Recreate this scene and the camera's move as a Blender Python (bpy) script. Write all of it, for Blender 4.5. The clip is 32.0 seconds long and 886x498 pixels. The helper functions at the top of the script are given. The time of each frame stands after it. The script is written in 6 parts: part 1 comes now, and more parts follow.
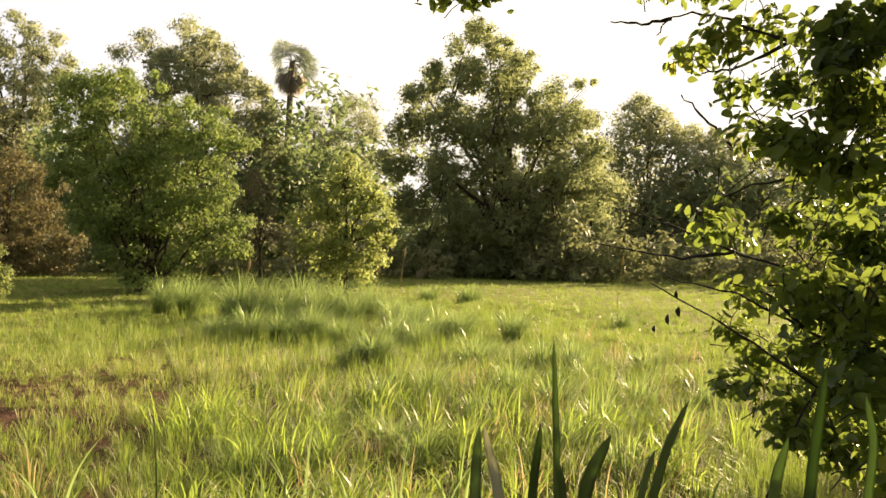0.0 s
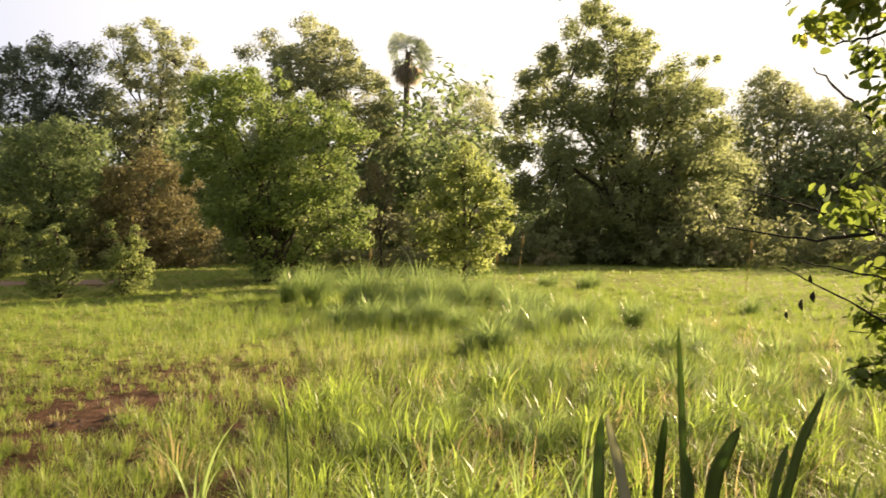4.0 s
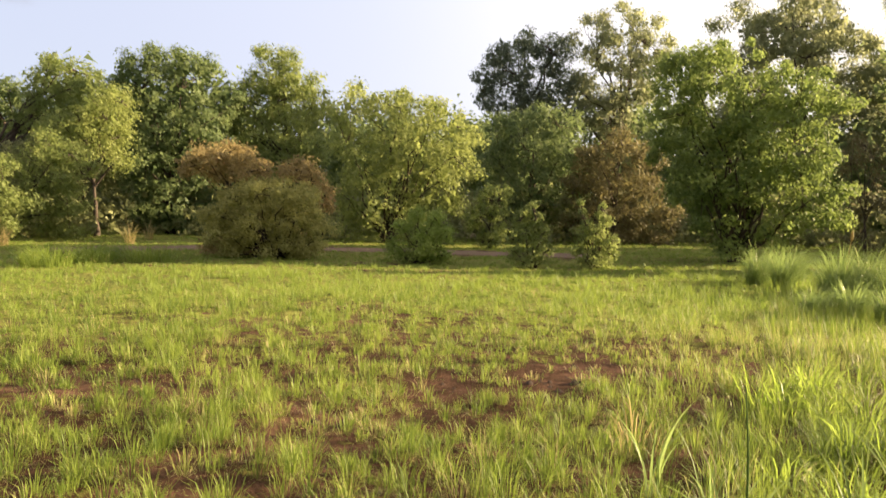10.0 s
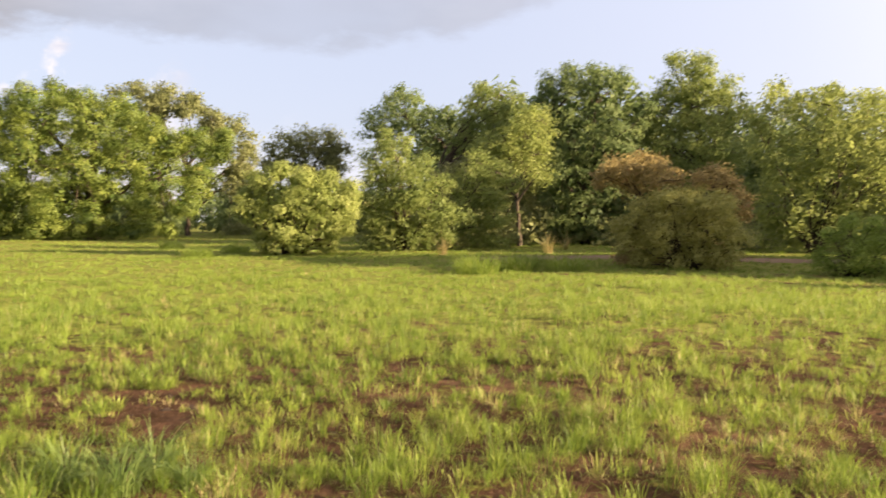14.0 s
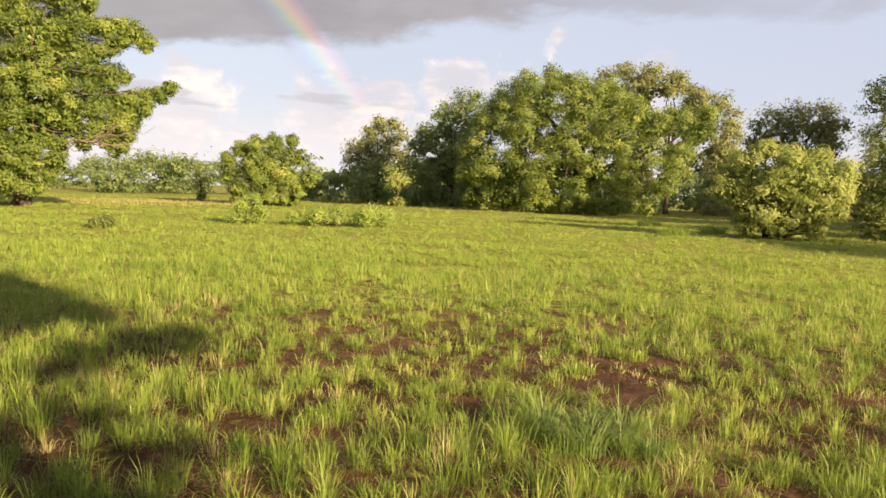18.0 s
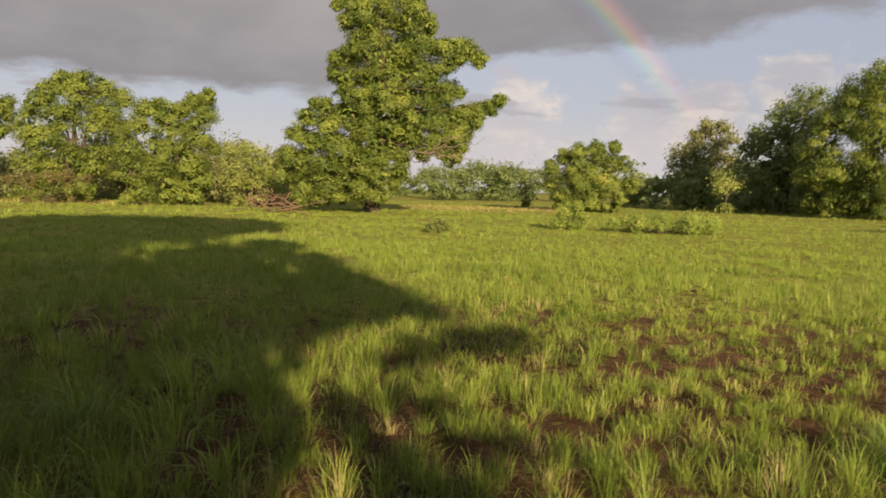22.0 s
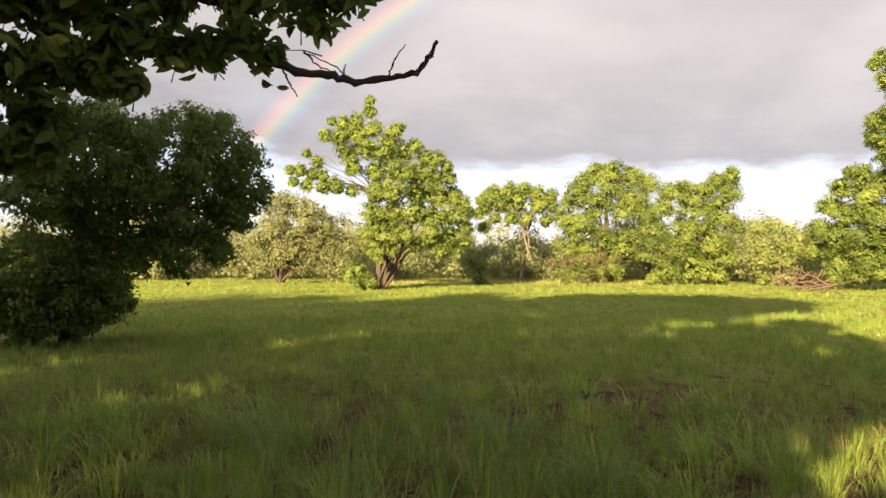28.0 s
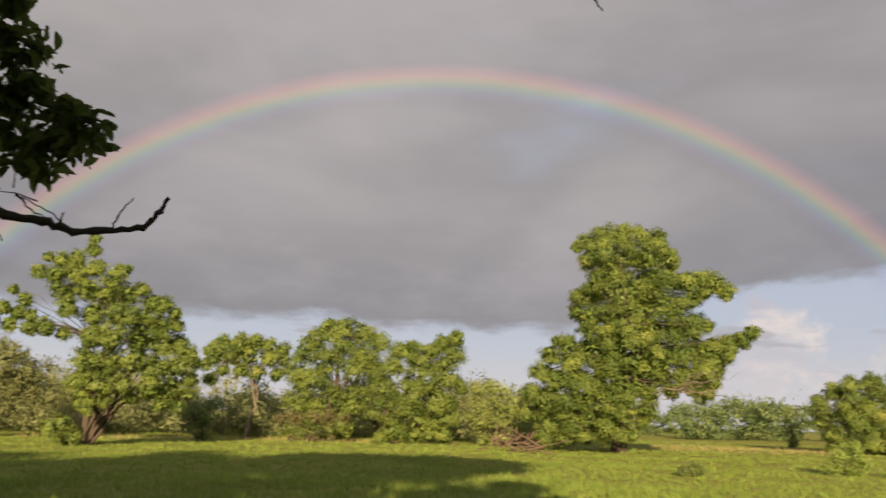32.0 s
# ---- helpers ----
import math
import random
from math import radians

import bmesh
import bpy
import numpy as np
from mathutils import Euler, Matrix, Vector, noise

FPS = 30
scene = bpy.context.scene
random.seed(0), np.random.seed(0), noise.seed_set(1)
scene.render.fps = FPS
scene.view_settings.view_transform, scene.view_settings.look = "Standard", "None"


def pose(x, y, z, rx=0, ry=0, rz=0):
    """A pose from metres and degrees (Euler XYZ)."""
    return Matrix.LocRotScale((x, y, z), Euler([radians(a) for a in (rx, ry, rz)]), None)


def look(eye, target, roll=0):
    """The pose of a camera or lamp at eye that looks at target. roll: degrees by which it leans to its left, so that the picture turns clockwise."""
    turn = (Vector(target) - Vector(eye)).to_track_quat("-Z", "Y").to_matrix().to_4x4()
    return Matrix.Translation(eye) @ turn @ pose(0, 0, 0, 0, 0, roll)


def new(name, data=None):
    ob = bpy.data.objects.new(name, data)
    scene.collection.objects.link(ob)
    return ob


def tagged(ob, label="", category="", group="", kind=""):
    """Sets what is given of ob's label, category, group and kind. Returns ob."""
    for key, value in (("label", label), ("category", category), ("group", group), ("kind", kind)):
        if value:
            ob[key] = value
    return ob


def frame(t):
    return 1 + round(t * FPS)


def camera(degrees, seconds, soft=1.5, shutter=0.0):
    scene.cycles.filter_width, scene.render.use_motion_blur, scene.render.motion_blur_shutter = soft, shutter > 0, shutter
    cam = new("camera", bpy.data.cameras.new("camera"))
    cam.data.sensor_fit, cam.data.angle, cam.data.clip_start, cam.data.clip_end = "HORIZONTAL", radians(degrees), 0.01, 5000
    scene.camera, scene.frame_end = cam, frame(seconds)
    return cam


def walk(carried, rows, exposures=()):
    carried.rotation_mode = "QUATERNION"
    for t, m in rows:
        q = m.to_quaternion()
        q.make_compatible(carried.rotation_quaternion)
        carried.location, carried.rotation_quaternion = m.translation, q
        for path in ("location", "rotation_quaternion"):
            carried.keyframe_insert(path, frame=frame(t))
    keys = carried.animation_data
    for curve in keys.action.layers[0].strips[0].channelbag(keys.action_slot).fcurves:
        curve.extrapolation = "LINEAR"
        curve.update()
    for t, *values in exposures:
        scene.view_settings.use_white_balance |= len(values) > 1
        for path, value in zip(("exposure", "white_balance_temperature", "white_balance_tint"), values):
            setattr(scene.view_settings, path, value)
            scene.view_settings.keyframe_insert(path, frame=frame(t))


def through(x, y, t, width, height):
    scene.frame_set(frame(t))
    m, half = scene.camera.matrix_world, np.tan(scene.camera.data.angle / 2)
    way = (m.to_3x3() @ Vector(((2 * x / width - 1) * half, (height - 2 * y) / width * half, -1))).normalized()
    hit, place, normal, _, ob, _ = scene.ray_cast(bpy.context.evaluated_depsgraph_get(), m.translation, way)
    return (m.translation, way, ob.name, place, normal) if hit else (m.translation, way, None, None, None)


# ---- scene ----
cam = camera(56.8, 32.0, soft=1.5, shutter=0.55)
EYE = 1.6
# seconds, yaw, pitch, roll, and the sway of the hand: a slow turn to the left on the spot, a look up and back at the end
PATH = [
    (0.0, 1.28, 0.28, -1.01, 0, 0, 0),
    (0.5, 1.71, -0.31, -2.37, 0, 0, 0),
    (1.0, 3.57, -0.34, -2.08, 0, 0, 0),
    (1.5, 5.24, -0.31, -1.61, 0, 0, 0),
    (2.0, 6.17, 0.20, -1.74, 0, 0, 0),
    (2.5, 6.45, 0.22, -0.78, 0, 0, 0),
    (4.5, 12.72, -1.10, 0.21, 0, 0, 0),
    (5.0, 16.79, -1.39, 0.54, 0, 0, 0),
    (5.5, 18.55, -1.68, 0.81, 0, 0, 0),
    (6.0, 21.78, -1.75, 0.86, 0, 0, 0),
    (6.5, 26.17, -1.24, 0.68, 0, 0, 0),
    (7.0, 30.34, -1.69, 0.23, 0, 0, 0),
    (7.5, 33.47, -2.60, 0.51, 0, 0, 0),
    (8.0, 35.16, -3.47, -0.09, 0, 0, 0),
    (8.5, 35.98, -4.43, -0.44, 0, 0, 0),
    (9.0, 38.99, -4.94, -1.03, 0, 0, 0),
    (9.5, 40.18, -4.24, -0.67, 0, 0, 0),
    (10.0, 41.13, -2.44, -0.87, 0, 0, 0),
    (10.5, 41.41, -0.71, -1.32, 0, 0, 0),
    (11.0, 41.30, -0.63, -1.44, 0, 0, 0),
    (11.5, 45.30, -0.25, -0.90, 0, 0, 0),
    (12.0, 51.77, -0.18, -0.63, 0, 0, 0),
    (12.5, 55.79, 0.07, -0.07, 0, 0, 0),
    (13.0, 60.48, -0.38, 0.02, 0, 0, 0),
    (13.5, 65.27, -1.03, -0.07, 0, 0, 0),
    (15.5, 81.32, -1.65, -0.18, 0, 0, 0),
    (16.0, 86.78, -0.43, -1.09, 0, 0, 0),
    (16.5, 92.25, -3.33, -1.26, 0, 0, 0),
    (17.0, 96.02, -4.20, -1.63, 0, 0, 0),
    (17.5, 99.20, -4.34, -1.98, 0, 0, 0),
    (18.0, 101.85, -3.93, -1.81, 0, 0, 0),
    (18.5, 102.48, -3.96, -1.08, 0, 0, 0),
    (19.0, 104.83, -4.06, -0.33, 0, 0, 0),
    (19.5, 107.54, -5.00, -1.52, 0, 0, 0),
    (20.0, 110.24, -4.85, -2.16, 0, 0, 0),
    (20.5, 115.57, -1.99, -2.42, 0, 0, 0),
    (21.0, 120.36, -0.15, -1.96, 0, 0, 0),
    (21.5, 121.67, -1.24, -2.46, 0, 0, 0),
    (22.0, 124.00, -4.10, -1.43, 0.02, -0.02, 0),
    (22.5, 126.70, -3.06, -0.88, 0.05, -0.05, 0),
    (23.0, 128.58, -1.76, 1.19, 0.08, -0.078, 0),
    (23.5, 130.19, -1.80, 1.66, 0.11, -0.105, 0),
    (24.0, 135.01, 0.37, 0.52, 0.125, -0.12, 0),
    (24.5, 137.52, -1.71, -2.98, 0.11, -0.105, -0.005),
    (25.0, 140.28, -2.94, -2.73, 0.075, -0.07, -0.02),
    (25.5, 142.33, -0.68, -3.63, -0.01, 0.005, 0),
    (26.0, 146.16, -1.45, -1.64, -0.02, 0.01, -0.035),
    (26.5, 151.23, -0.66, -1.28, -0.03, 0.018, -0.04),
    (28.5, 160.01, 2.09, 0.35, -0.016, 0.004, -0.045),
    (29.0, 158.26, 4.78, 0.33, -0.016, 0.003, -0.036),
    (29.5, 155.50, 6.75, -2.00, -0.01, 0.003, -0.018),
    (30.0, 153.41, 8.77, -0.79, 0.003, -0.004, -0.014),
    (30.5, 152.49, 10.27, -0.90, 0, 0, 0),
    (31.0, 149.87, 10.56, -1.25, -0.005, 0.006, 0.014),
    (31.5, 145.21, 11.40, -1.52, -0.02, 0.02, 0.027),
    (32.0, 140.87, 11.96, -1.38, -0.042, 0.044, 0.035),
]
walk(cam, [(t, pose(sx, sy, EYE + sz, 90 + pitch, roll, yaw)) for t, yaw, pitch, roll, sx, sy, sz in PATH],
     exposures=[(t, stops, warmth, 12) for t, stops, warmth in (
         (0.0, 1.95, 7300), (6.0, 2.06, 7150), (9.0, 2.17, 7150), (11.0, 2.12, 7150), (13.0, 2.12, 7150), (16.0, 2.20, 7250),
         (17.0, 2.00, 7450), (19.0, 1.98, 7450), (21.0, 1.83, 7450), (21.6, 1.45, 7450), (22.0, 1.38, 7450), (22.5, 1.55, 7450),
         (23.0, 1.78, 7450), (26.0, 1.95, 7450), (29.0, 2.46, 7350), (30.0, 2.17, 7350), (31.0, 1.66, 7180), (32.0, 1.38, 7180))])

# ---- light: low evening sun, half-clouded sky, a shower with its rainbow opposite the sun ----
SUN_YAW, SUN_EL = -39.0, 15.0


def heading(yaw, el=0.0):
    a, e = radians(yaw), radians(el)
    return Vector((-math.sin(a) * math.cos(e), math.cos(a) * math.cos(e), math.sin(e)))


sun = new("sun", bpy.data.lights.new("sun", "SUN"))
sun.data.energy, sun.data.angle, sun.data.color = 5.0, radians(0.6), (1.0, 0.80, 0.52)
sun.matrix_world = look(heading(SUN_YAW, SUN_EL) * 100, (0, 0, 0))

world = bpy.data.worlds.new("sky")
scene.world = world
world.use_nodes = True
wt = world.node_tree
wt.nodes.clear()


def wn(kind, **kw):
    n = wt.nodes.new(kind)
    for k, val in kw.items():
        if k == "operation":
            n.operation = val
        elif k == "blend_type":
            n.blend_type = val
    return n


def feed(socket, val):
    if isinstance(val, bpy.types.NodeSocket):
        wt.links.new(val, socket)
    else:
        socket.default_value = val


def calc(op, a, b=0.0, c=0.0):
    n = wn("ShaderNodeMath", operation=op)
    feed(n.inputs[0], a), feed(n.inputs[1], b), feed(n.inputs[2], c)
    return n.outputs[0]


def along(a, b):
    n = wn("ShaderNodeVectorMath", operation="DOT_PRODUCT")
    feed(n.inputs[0], a), feed(n.inputs[1], b)
    return n.outputs["Value"]


def step(x, lo, hi):
    n = wn("ShaderNodeMapRange")
    n.interpolation_type = "SMOOTHSTEP"
    feed(n.inputs["Value"], x), feed(n.inputs["From Min"], lo), feed(n.inputs["From Max"], hi)
    return n.outputs["Result"]


def blend(f, a, b, how="MIX"):
    n = wn("ShaderNodeMix")
    n.data_type, n.blend_type, n.clamp_factor = "RGBA", how, True
    feed(n.inputs[0], f), feed(n.inputs[6], a), feed(n.inputs[7], b)
    return n.outputs[2]


def ramp(x, stops):
    n = wn("ShaderNodeValToRGB")
    el = n.color_ramp.elements
    el[0].position, el[0].color = stops[0][0], (*stops[0][1], 1)
    el[1].position, el[1].color = stops[-1][0], (*stops[-1][1], 1)
    for p, c in stops[1:-1]:
        el.new(p).color = (*c, 1)
    feed(n.inputs[0], x)
    return n.outputs[0]


def clouds(vec, scale, detail, rough=0.55, distort=0.0):
    n = wn("ShaderNodeTexNoise")
    feed(n.inputs["Vector"], vec)
    n.inputs["Scale"].default_value, n.inputs["Detail"].default_value = scale, detail
    n.inputs["Roughness"].default_value, n.inputs["Distortion"].default_value = rough, distort
    return n.outputs["Fac"]


way = wn("ShaderNodeTexCoord").outputs["Generated"]
sky = wn("ShaderNodeTexSky")
sky.sky_type, sky.sun_disc = "NISHITA", False
sky.sun_elevation, sky.sun_rotation = radians(SUN_EL), radians(-SUN_YAW)
sky.dust_density, sky.air_density = 2.0, 1.0
scaled = wn("ShaderNodeVectorMath", operation="SCALE")
feed(scaled.inputs[0], sky.outputs[0])
scaled.inputs["Scale"].default_value = 0.10
clear = scaled.outputs[0]
up = calc("ARCSINE", along(way, Vector((0, 0, 1))))
az = calc("ARCTAN2", along(way, heading(190)), along(way, heading(100)))     # yaw less 100 degrees
turn = calc("MULTIPLY_ADD", az, 1 / (2 * math.pi), 0.5)                      # 0 to 1 all round

# flattened coordinates, so that clouds lie in sheets
sheet = wn("ShaderNodeVectorMath", operation="MULTIPLY")
feed(sheet.inputs[0], way)
sheet.inputs[1].default_value = (1, 1, 2.6)
sheet = sheet.outputs[0]
billow = clouds(sheet, 3.2, 8, 0.6)
soft_billow = clouds(sheet, 1.5, 4, 0.5, 0.3)
fine = clouds(sheet, 9.0, 6, 0.6)

toward_sun = along(way, heading(SUN_YAW, SUN_EL))
veil = step(toward_sun, -0.35, 0.85)
col = blend(calc("MULTIPLY", veil, 0.9), clear, (1.05, 1.02, 0.98, 1))
# lavender haze between the sun's side and the shower
col = blend(0.62, col, (0.72, 0.82, 1.12, 1))
col = blend(step(toward_sun, 0.1, 0.8), col, (1.15, 1.11, 1.05, 1))

# bright heaped clouds low over the meadow
heap_band = calc("MULTIPLY", step(az, radians(-22), radians(-6)), step(calc("MULTIPLY", az, -1.0), radians(-34), radians(-18)))
heap_low = calc("SUBTRACT", 1.0, step(up, radians(5), radians(12.5)))
heap = step(calc("MULTIPLY_ADD", heap_low, 0.22, clouds(way, 11.0, 8, 0.58)), 0.635, 0.745)
heap = calc("MULTIPLY", heap, heap_band)
col = blend(calc("MULTIPLY", heap, 0.66), col, blend(step(fine, 0.4, 0.62), (0.66, 0.66, 0.77, 1), (1.08, 0.98, 0.94, 1)))
low_pale = calc("SUBTRACT", 1.0, step(up, radians(0), radians(7)))
col = blend(calc("MULTIPLY", low_pale, 0.5), col, (1.0, 0.97, 1.0, 1))

# thin grey streaks under the deck
flat = wn("ShaderNodeVectorMath", operation="MULTIPLY")
feed(flat.inputs[0], way)
flat.inputs[1].default_value = (1, 1, 5.5)
streak = step(clouds(flat.outputs[0], 7.5, 5, 0.5), 0.57, 0.64)
streak = calc("MULTIPLY", streak, calc("MULTIPLY", step(up, radians(3), radians(4.5)), step(calc("MULTIPLY", up, -1.0), radians(-9), radians(-6.5))))
col = blend(calc("MULTIPLY", calc("MULTIPLY", streak, step(az, radians(0), radians(10))), 0.75), col, (0.52, 0.54, 0.64, 1))

# the grey shower deck with its straight foot
foot = ramp(turn, [(0.0, (0.5, 0.5, 0.5)), (0.3194, (0.36, 0.36, 0.36)), (0.375, (0.28, 0.28, 0.28)), (0.4389, (0.19, 0.19, 0.19)), (0.4778, (0.2, 0.2, 0.2)), (0.5, (0.2, 0.2, 0.2)), (0.5194, (0.18, 0.18, 0.18)), (0.5333, (0.168, 0.168, 0.168)), (0.5611, (0.13, 0.13, 0.13)), (0.5889, (0.105, 0.105, 0.105)), (0.6806, (0.108, 0.108, 0.108)), (0.7778, (0.2, 0.2, 0.2)), (1.0, (0.5, 0.5, 0.5))])
edge = calc("ADD", calc("SUBTRACT", up, foot), calc("ADD", calc("MULTIPLY_ADD", billow, 0.10, -0.05), calc("MULTIPLY_ADD", fine, 0.07, -0.035)))
ragged = step(edge, -0.006, 0.02)
strength = ramp(turn, [(0.0, (0, 0, 0)), (0.3, (0, 0, 0)), (0.3472, (0.2, 0.2, 0.2)), (0.3889, (0.42, 0.42, 0.42)), (0.4778, (0.5, 0.5, 0.5)), (0.5, (0.95, 0.95, 0.95)), (0.7222, (1, 1, 1)), (0.8611, (0.6, 0.6, 0.6)), (1.0, (0, 0, 0))])
hole = step(soft_billow, 0.33, 0.44)
strength = calc("MAXIMUM", strength, calc("MULTIPLY", step(up, radians(34), radians(58)), 0.9))      # cloud added overhead, out of view, to dim the sky's fill light
deck = calc("MULTIPLY", calc("MULTIPLY", ragged, strength), calc("MULTIPLY_ADD", hole, 0.35, 0.65))
shade = blend(step(soft_billow, 0.36, 0.64), (0.39, 0.39, 0.43, 1), (0.58, 0.565, 0.60, 1))
shade = blend(step(edge, 0.0, 0.22), (0.315, 0.325, 0.38, 1), shade)
shade = blend(calc("MULTIPLY", step(billow, 0.42, 0.66), 0.4), shade, (0.53, 0.53, 0.60, 1))
shade = blend(calc("MULTIPLY", step(fine, 0.45, 0.7), 0.18), shade, (0.40, 0.41, 0.47, 1))
col = blend(deck, col, shade)

# the rainbow
off = calc("ARCCOSINE", along(way, heading(SUN_YAW + 180, -SUN_EL)))
band = calc("MULTIPLY_ADD", off, 1 / radians(2.6), -(radians(38.5 - 1.3)) / radians(2.6))
bow = ramp(band, [(0.0, (0.0, 0.0, 0.0)), (0.16, (0.02, 0.015, 0.05)), (0.3, (0.015, 0.06, 0.085)), (0.42, (0.05, 0.12, 0.045)), (0.54, (0.16, 0.13, 0.02)),
                  (0.66, (0.22, 0.08, 0.03)), (0.78, (0.14, 0.035, 0.035)), (1.0, (0, 0, 0))])
bow = blend(step(up, radians(3), radians(9)), (0, 0, 0, 1), bow)
inside = calc("SUBTRACT", 1.0, step(off, radians(36), radians(38)))
col = blend(1.0, col, bow, "ADD")
col = blend(calc("MULTIPLY", inside, 0.04), col, (1, 1, 1, 1), "ADD")
back = wn("ShaderNodeBackground")
feed(back.inputs[0], col)
back.inputs[1].default_value = 0.285
wt.links.new(back.outputs[0], wn("ShaderNodeOutputWorld").inputs[0])


# ---- materials ----
def material(name):
    mat = bpy.data.materials.new(name)
    mat.use_nodes = True
    nt = mat.node_tree
    nt.nodes.clear()
    return mat, nt


def node(nt, kind, **ins):
    n = nt.nodes.new(kind)
    for k, val in ins.items():
        socket = n.inputs[k.replace("_", " ")]
        if isinstance(val, bpy.types.NodeSocket):
            nt.links.new(val, socket)
        else:
            socket.default_value = val
    return n


def mix_colour(nt, f, a, b):
    n = nt.nodes.new("ShaderNodeMix")
    n.data_type = "RGBA"
    for i, val in ((0, f), (6, a), (7, b)):
        if isinstance(val, bpy.types.NodeSocket):
            nt.links.new(val, n.inputs[i])
        else:
            n.inputs[i].default_value = val if i == 0 else (*val, 1)
    return n.outputs[2]


def spread(nt, val, lo, hi):
    n = node(nt, "ShaderNodeMapRange", Value=val, From_Min=lo, From_Max=hi)
    return n.outputs[0]


def foliage_material(name, dark, light, dry, patch=0.5, through=0.48, rough=0.55, dry_part=0.04, gloss=0.25):
    """Leaves or blades: each has its own tone, drifting in patches over the plant; thin enough for light to pass."""
    mat, nt = material(name)
    tone = nt.nodes.new("ShaderNodeAttribute")
    tone.attribute_name = "tone"
    place = nt.nodes.new("ShaderNodeTexCoord").outputs["Object"]
    drift = node(nt, "ShaderNodeTexNoise", Vector=place, Scale=patch, Detail=3.0).outputs[0]
    f = node(nt, "ShaderNodeMath", Value=tone.outputs["Fac"])
    f.operation = "ADD"
    nt.links.new(drift, f.inputs[1])
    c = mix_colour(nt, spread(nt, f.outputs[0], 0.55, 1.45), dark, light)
    c = mix_colour(nt, spread(nt, tone.outputs["Fac"], 1.0 - dry_part, 1.0), c, dry)
    face = node(nt, "ShaderNodeBsdfPrincipled", Base_Color=c, Roughness=rough)
    face.inputs["Specular IOR Level"].default_value = gloss
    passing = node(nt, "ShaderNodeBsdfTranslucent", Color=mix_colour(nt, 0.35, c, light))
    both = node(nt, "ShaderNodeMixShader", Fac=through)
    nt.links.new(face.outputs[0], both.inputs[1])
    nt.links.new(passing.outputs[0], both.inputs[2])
    nt.links.new(both.outputs[0], nt.nodes.new("ShaderNodeOutputMaterial").inputs[0])
    return mat


leaf_mid = foliage_material("leaf_mid", (0.125, 0.175, 0.052), (0.31, 0.355, 0.122), (0.36, 0.35, 0.14), through=0.58)
leaf_fresh = foliage_material("leaf_fresh", (0.15, 0.23, 0.05), (0.38, 0.46, 0.13), (0.4, 0.39, 0.165), through=0.6)
leaf_deep = foliage_material("leaf_deep", (0.1, 0.15, 0.058), (0.225, 0.28, 0.115), (0.26, 0.27, 0.13), through=0.56)
leaf_cool = foliage_material("leaf_cool", (0.085, 0.14, 0.04), (0.29, 0.36, 0.105), (0.38, 0.38, 0.13), through=0.48)
# Next three: distance haze put into the leaf colours as paleness and grey.
leaf_dark = foliage_material("leaf_dark", (0.095, 0.125, 0.085), (0.19, 0.225, 0.15), (0.18, 0.18, 0.13), through=0.55)
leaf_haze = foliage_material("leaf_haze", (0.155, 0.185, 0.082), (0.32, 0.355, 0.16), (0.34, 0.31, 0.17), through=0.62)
leaf_far_haze = foliage_material("leaf_far_haze", (0.18, 0.21, 0.111), (0.37, 0.39, 0.215), (0.34, 0.31, 0.221), through=0.62)
leaf_olive = foliage_material("leaf_olive", (0.13, 0.15, 0.065), (0.26, 0.275, 0.124), (0.33, 0.28, 0.169))
leaf_lime = foliage_material("leaf_lime", (0.17, 0.22, 0.058), (0.36, 0.4, 0.143), (0.42, 0.42, 0.182), through=0.55)
leaf_bright = foliage_material("leaf_bright", (0.06, 0.1, 0.022), (0.225, 0.272, 0.06), (0.3, 0.31, 0.09), through=0.38, dry_part=0.02)
# Darker leaves: the shade on the two dark trees is put into their colour.
leaf_shaded = foliage_material("leaf_shaded", (0.05, 0.09, 0.024), (0.17, 0.225, 0.06), (0.22, 0.24, 0.08), through=0.58)
leaf_brown = foliage_material("leaf_brown", (0.105, 0.095, 0.045), (0.215, 0.19, 0.08), (0.27, 0.19, 0.1))
leaf_rust = foliage_material("leaf_rust", (0.225, 0.175, 0.08), (0.42, 0.335, 0.155), (0.42, 0.25, 0.14), dry_part=0.25, through=0.58)
leaf_khaki = foliage_material("leaf_khaki", (0.27, 0.27, 0.09), (0.52, 0.5, 0.195), (0.42, 0.34, 0.16), dry_part=0.1, through=0.58)
leaf_near = foliage_material("leaf_near", (0.075, 0.125, 0.025), (0.27, 0.34, 0.065), (0.48, 0.46, 0.1), patch=1.2, rough=0.4, gloss=0.4, through=0.5)
grass_green = foliage_material("grass_green", (0.1, 0.165, 0.026), (0.31, 0.39, 0.08), (0.44, 0.36, 0.2), patch=0.35, rough=0.5, dry_part=0.12, gloss=0.35)
tussock_blade = foliage_material("tussock_blade", (0.11, 0.18, 0.05), (0.31, 0.4, 0.14), (0.5, 0.46, 0.26), patch=0.8, rough=0.45, gloss=0.3, through=0.55, dry_part=0.06)
# Sun-side copy of tussock_blade: glossier and a touch lighter, for glints.
glint_blade = foliage_material("glint_blade", (0.11, 0.18, 0.045), (0.33, 0.42, 0.14), (0.55, 0.5, 0.3), patch=0.8, rough=0.35, gloss=0.5, through=0.58, dry_part=0.1)
grass_straw = foliage_material("grass_straw", (0.3, 0.24, 0.11), (0.46, 0.38, 0.18), (0.5, 0.36, 0.18), patch=0.6)
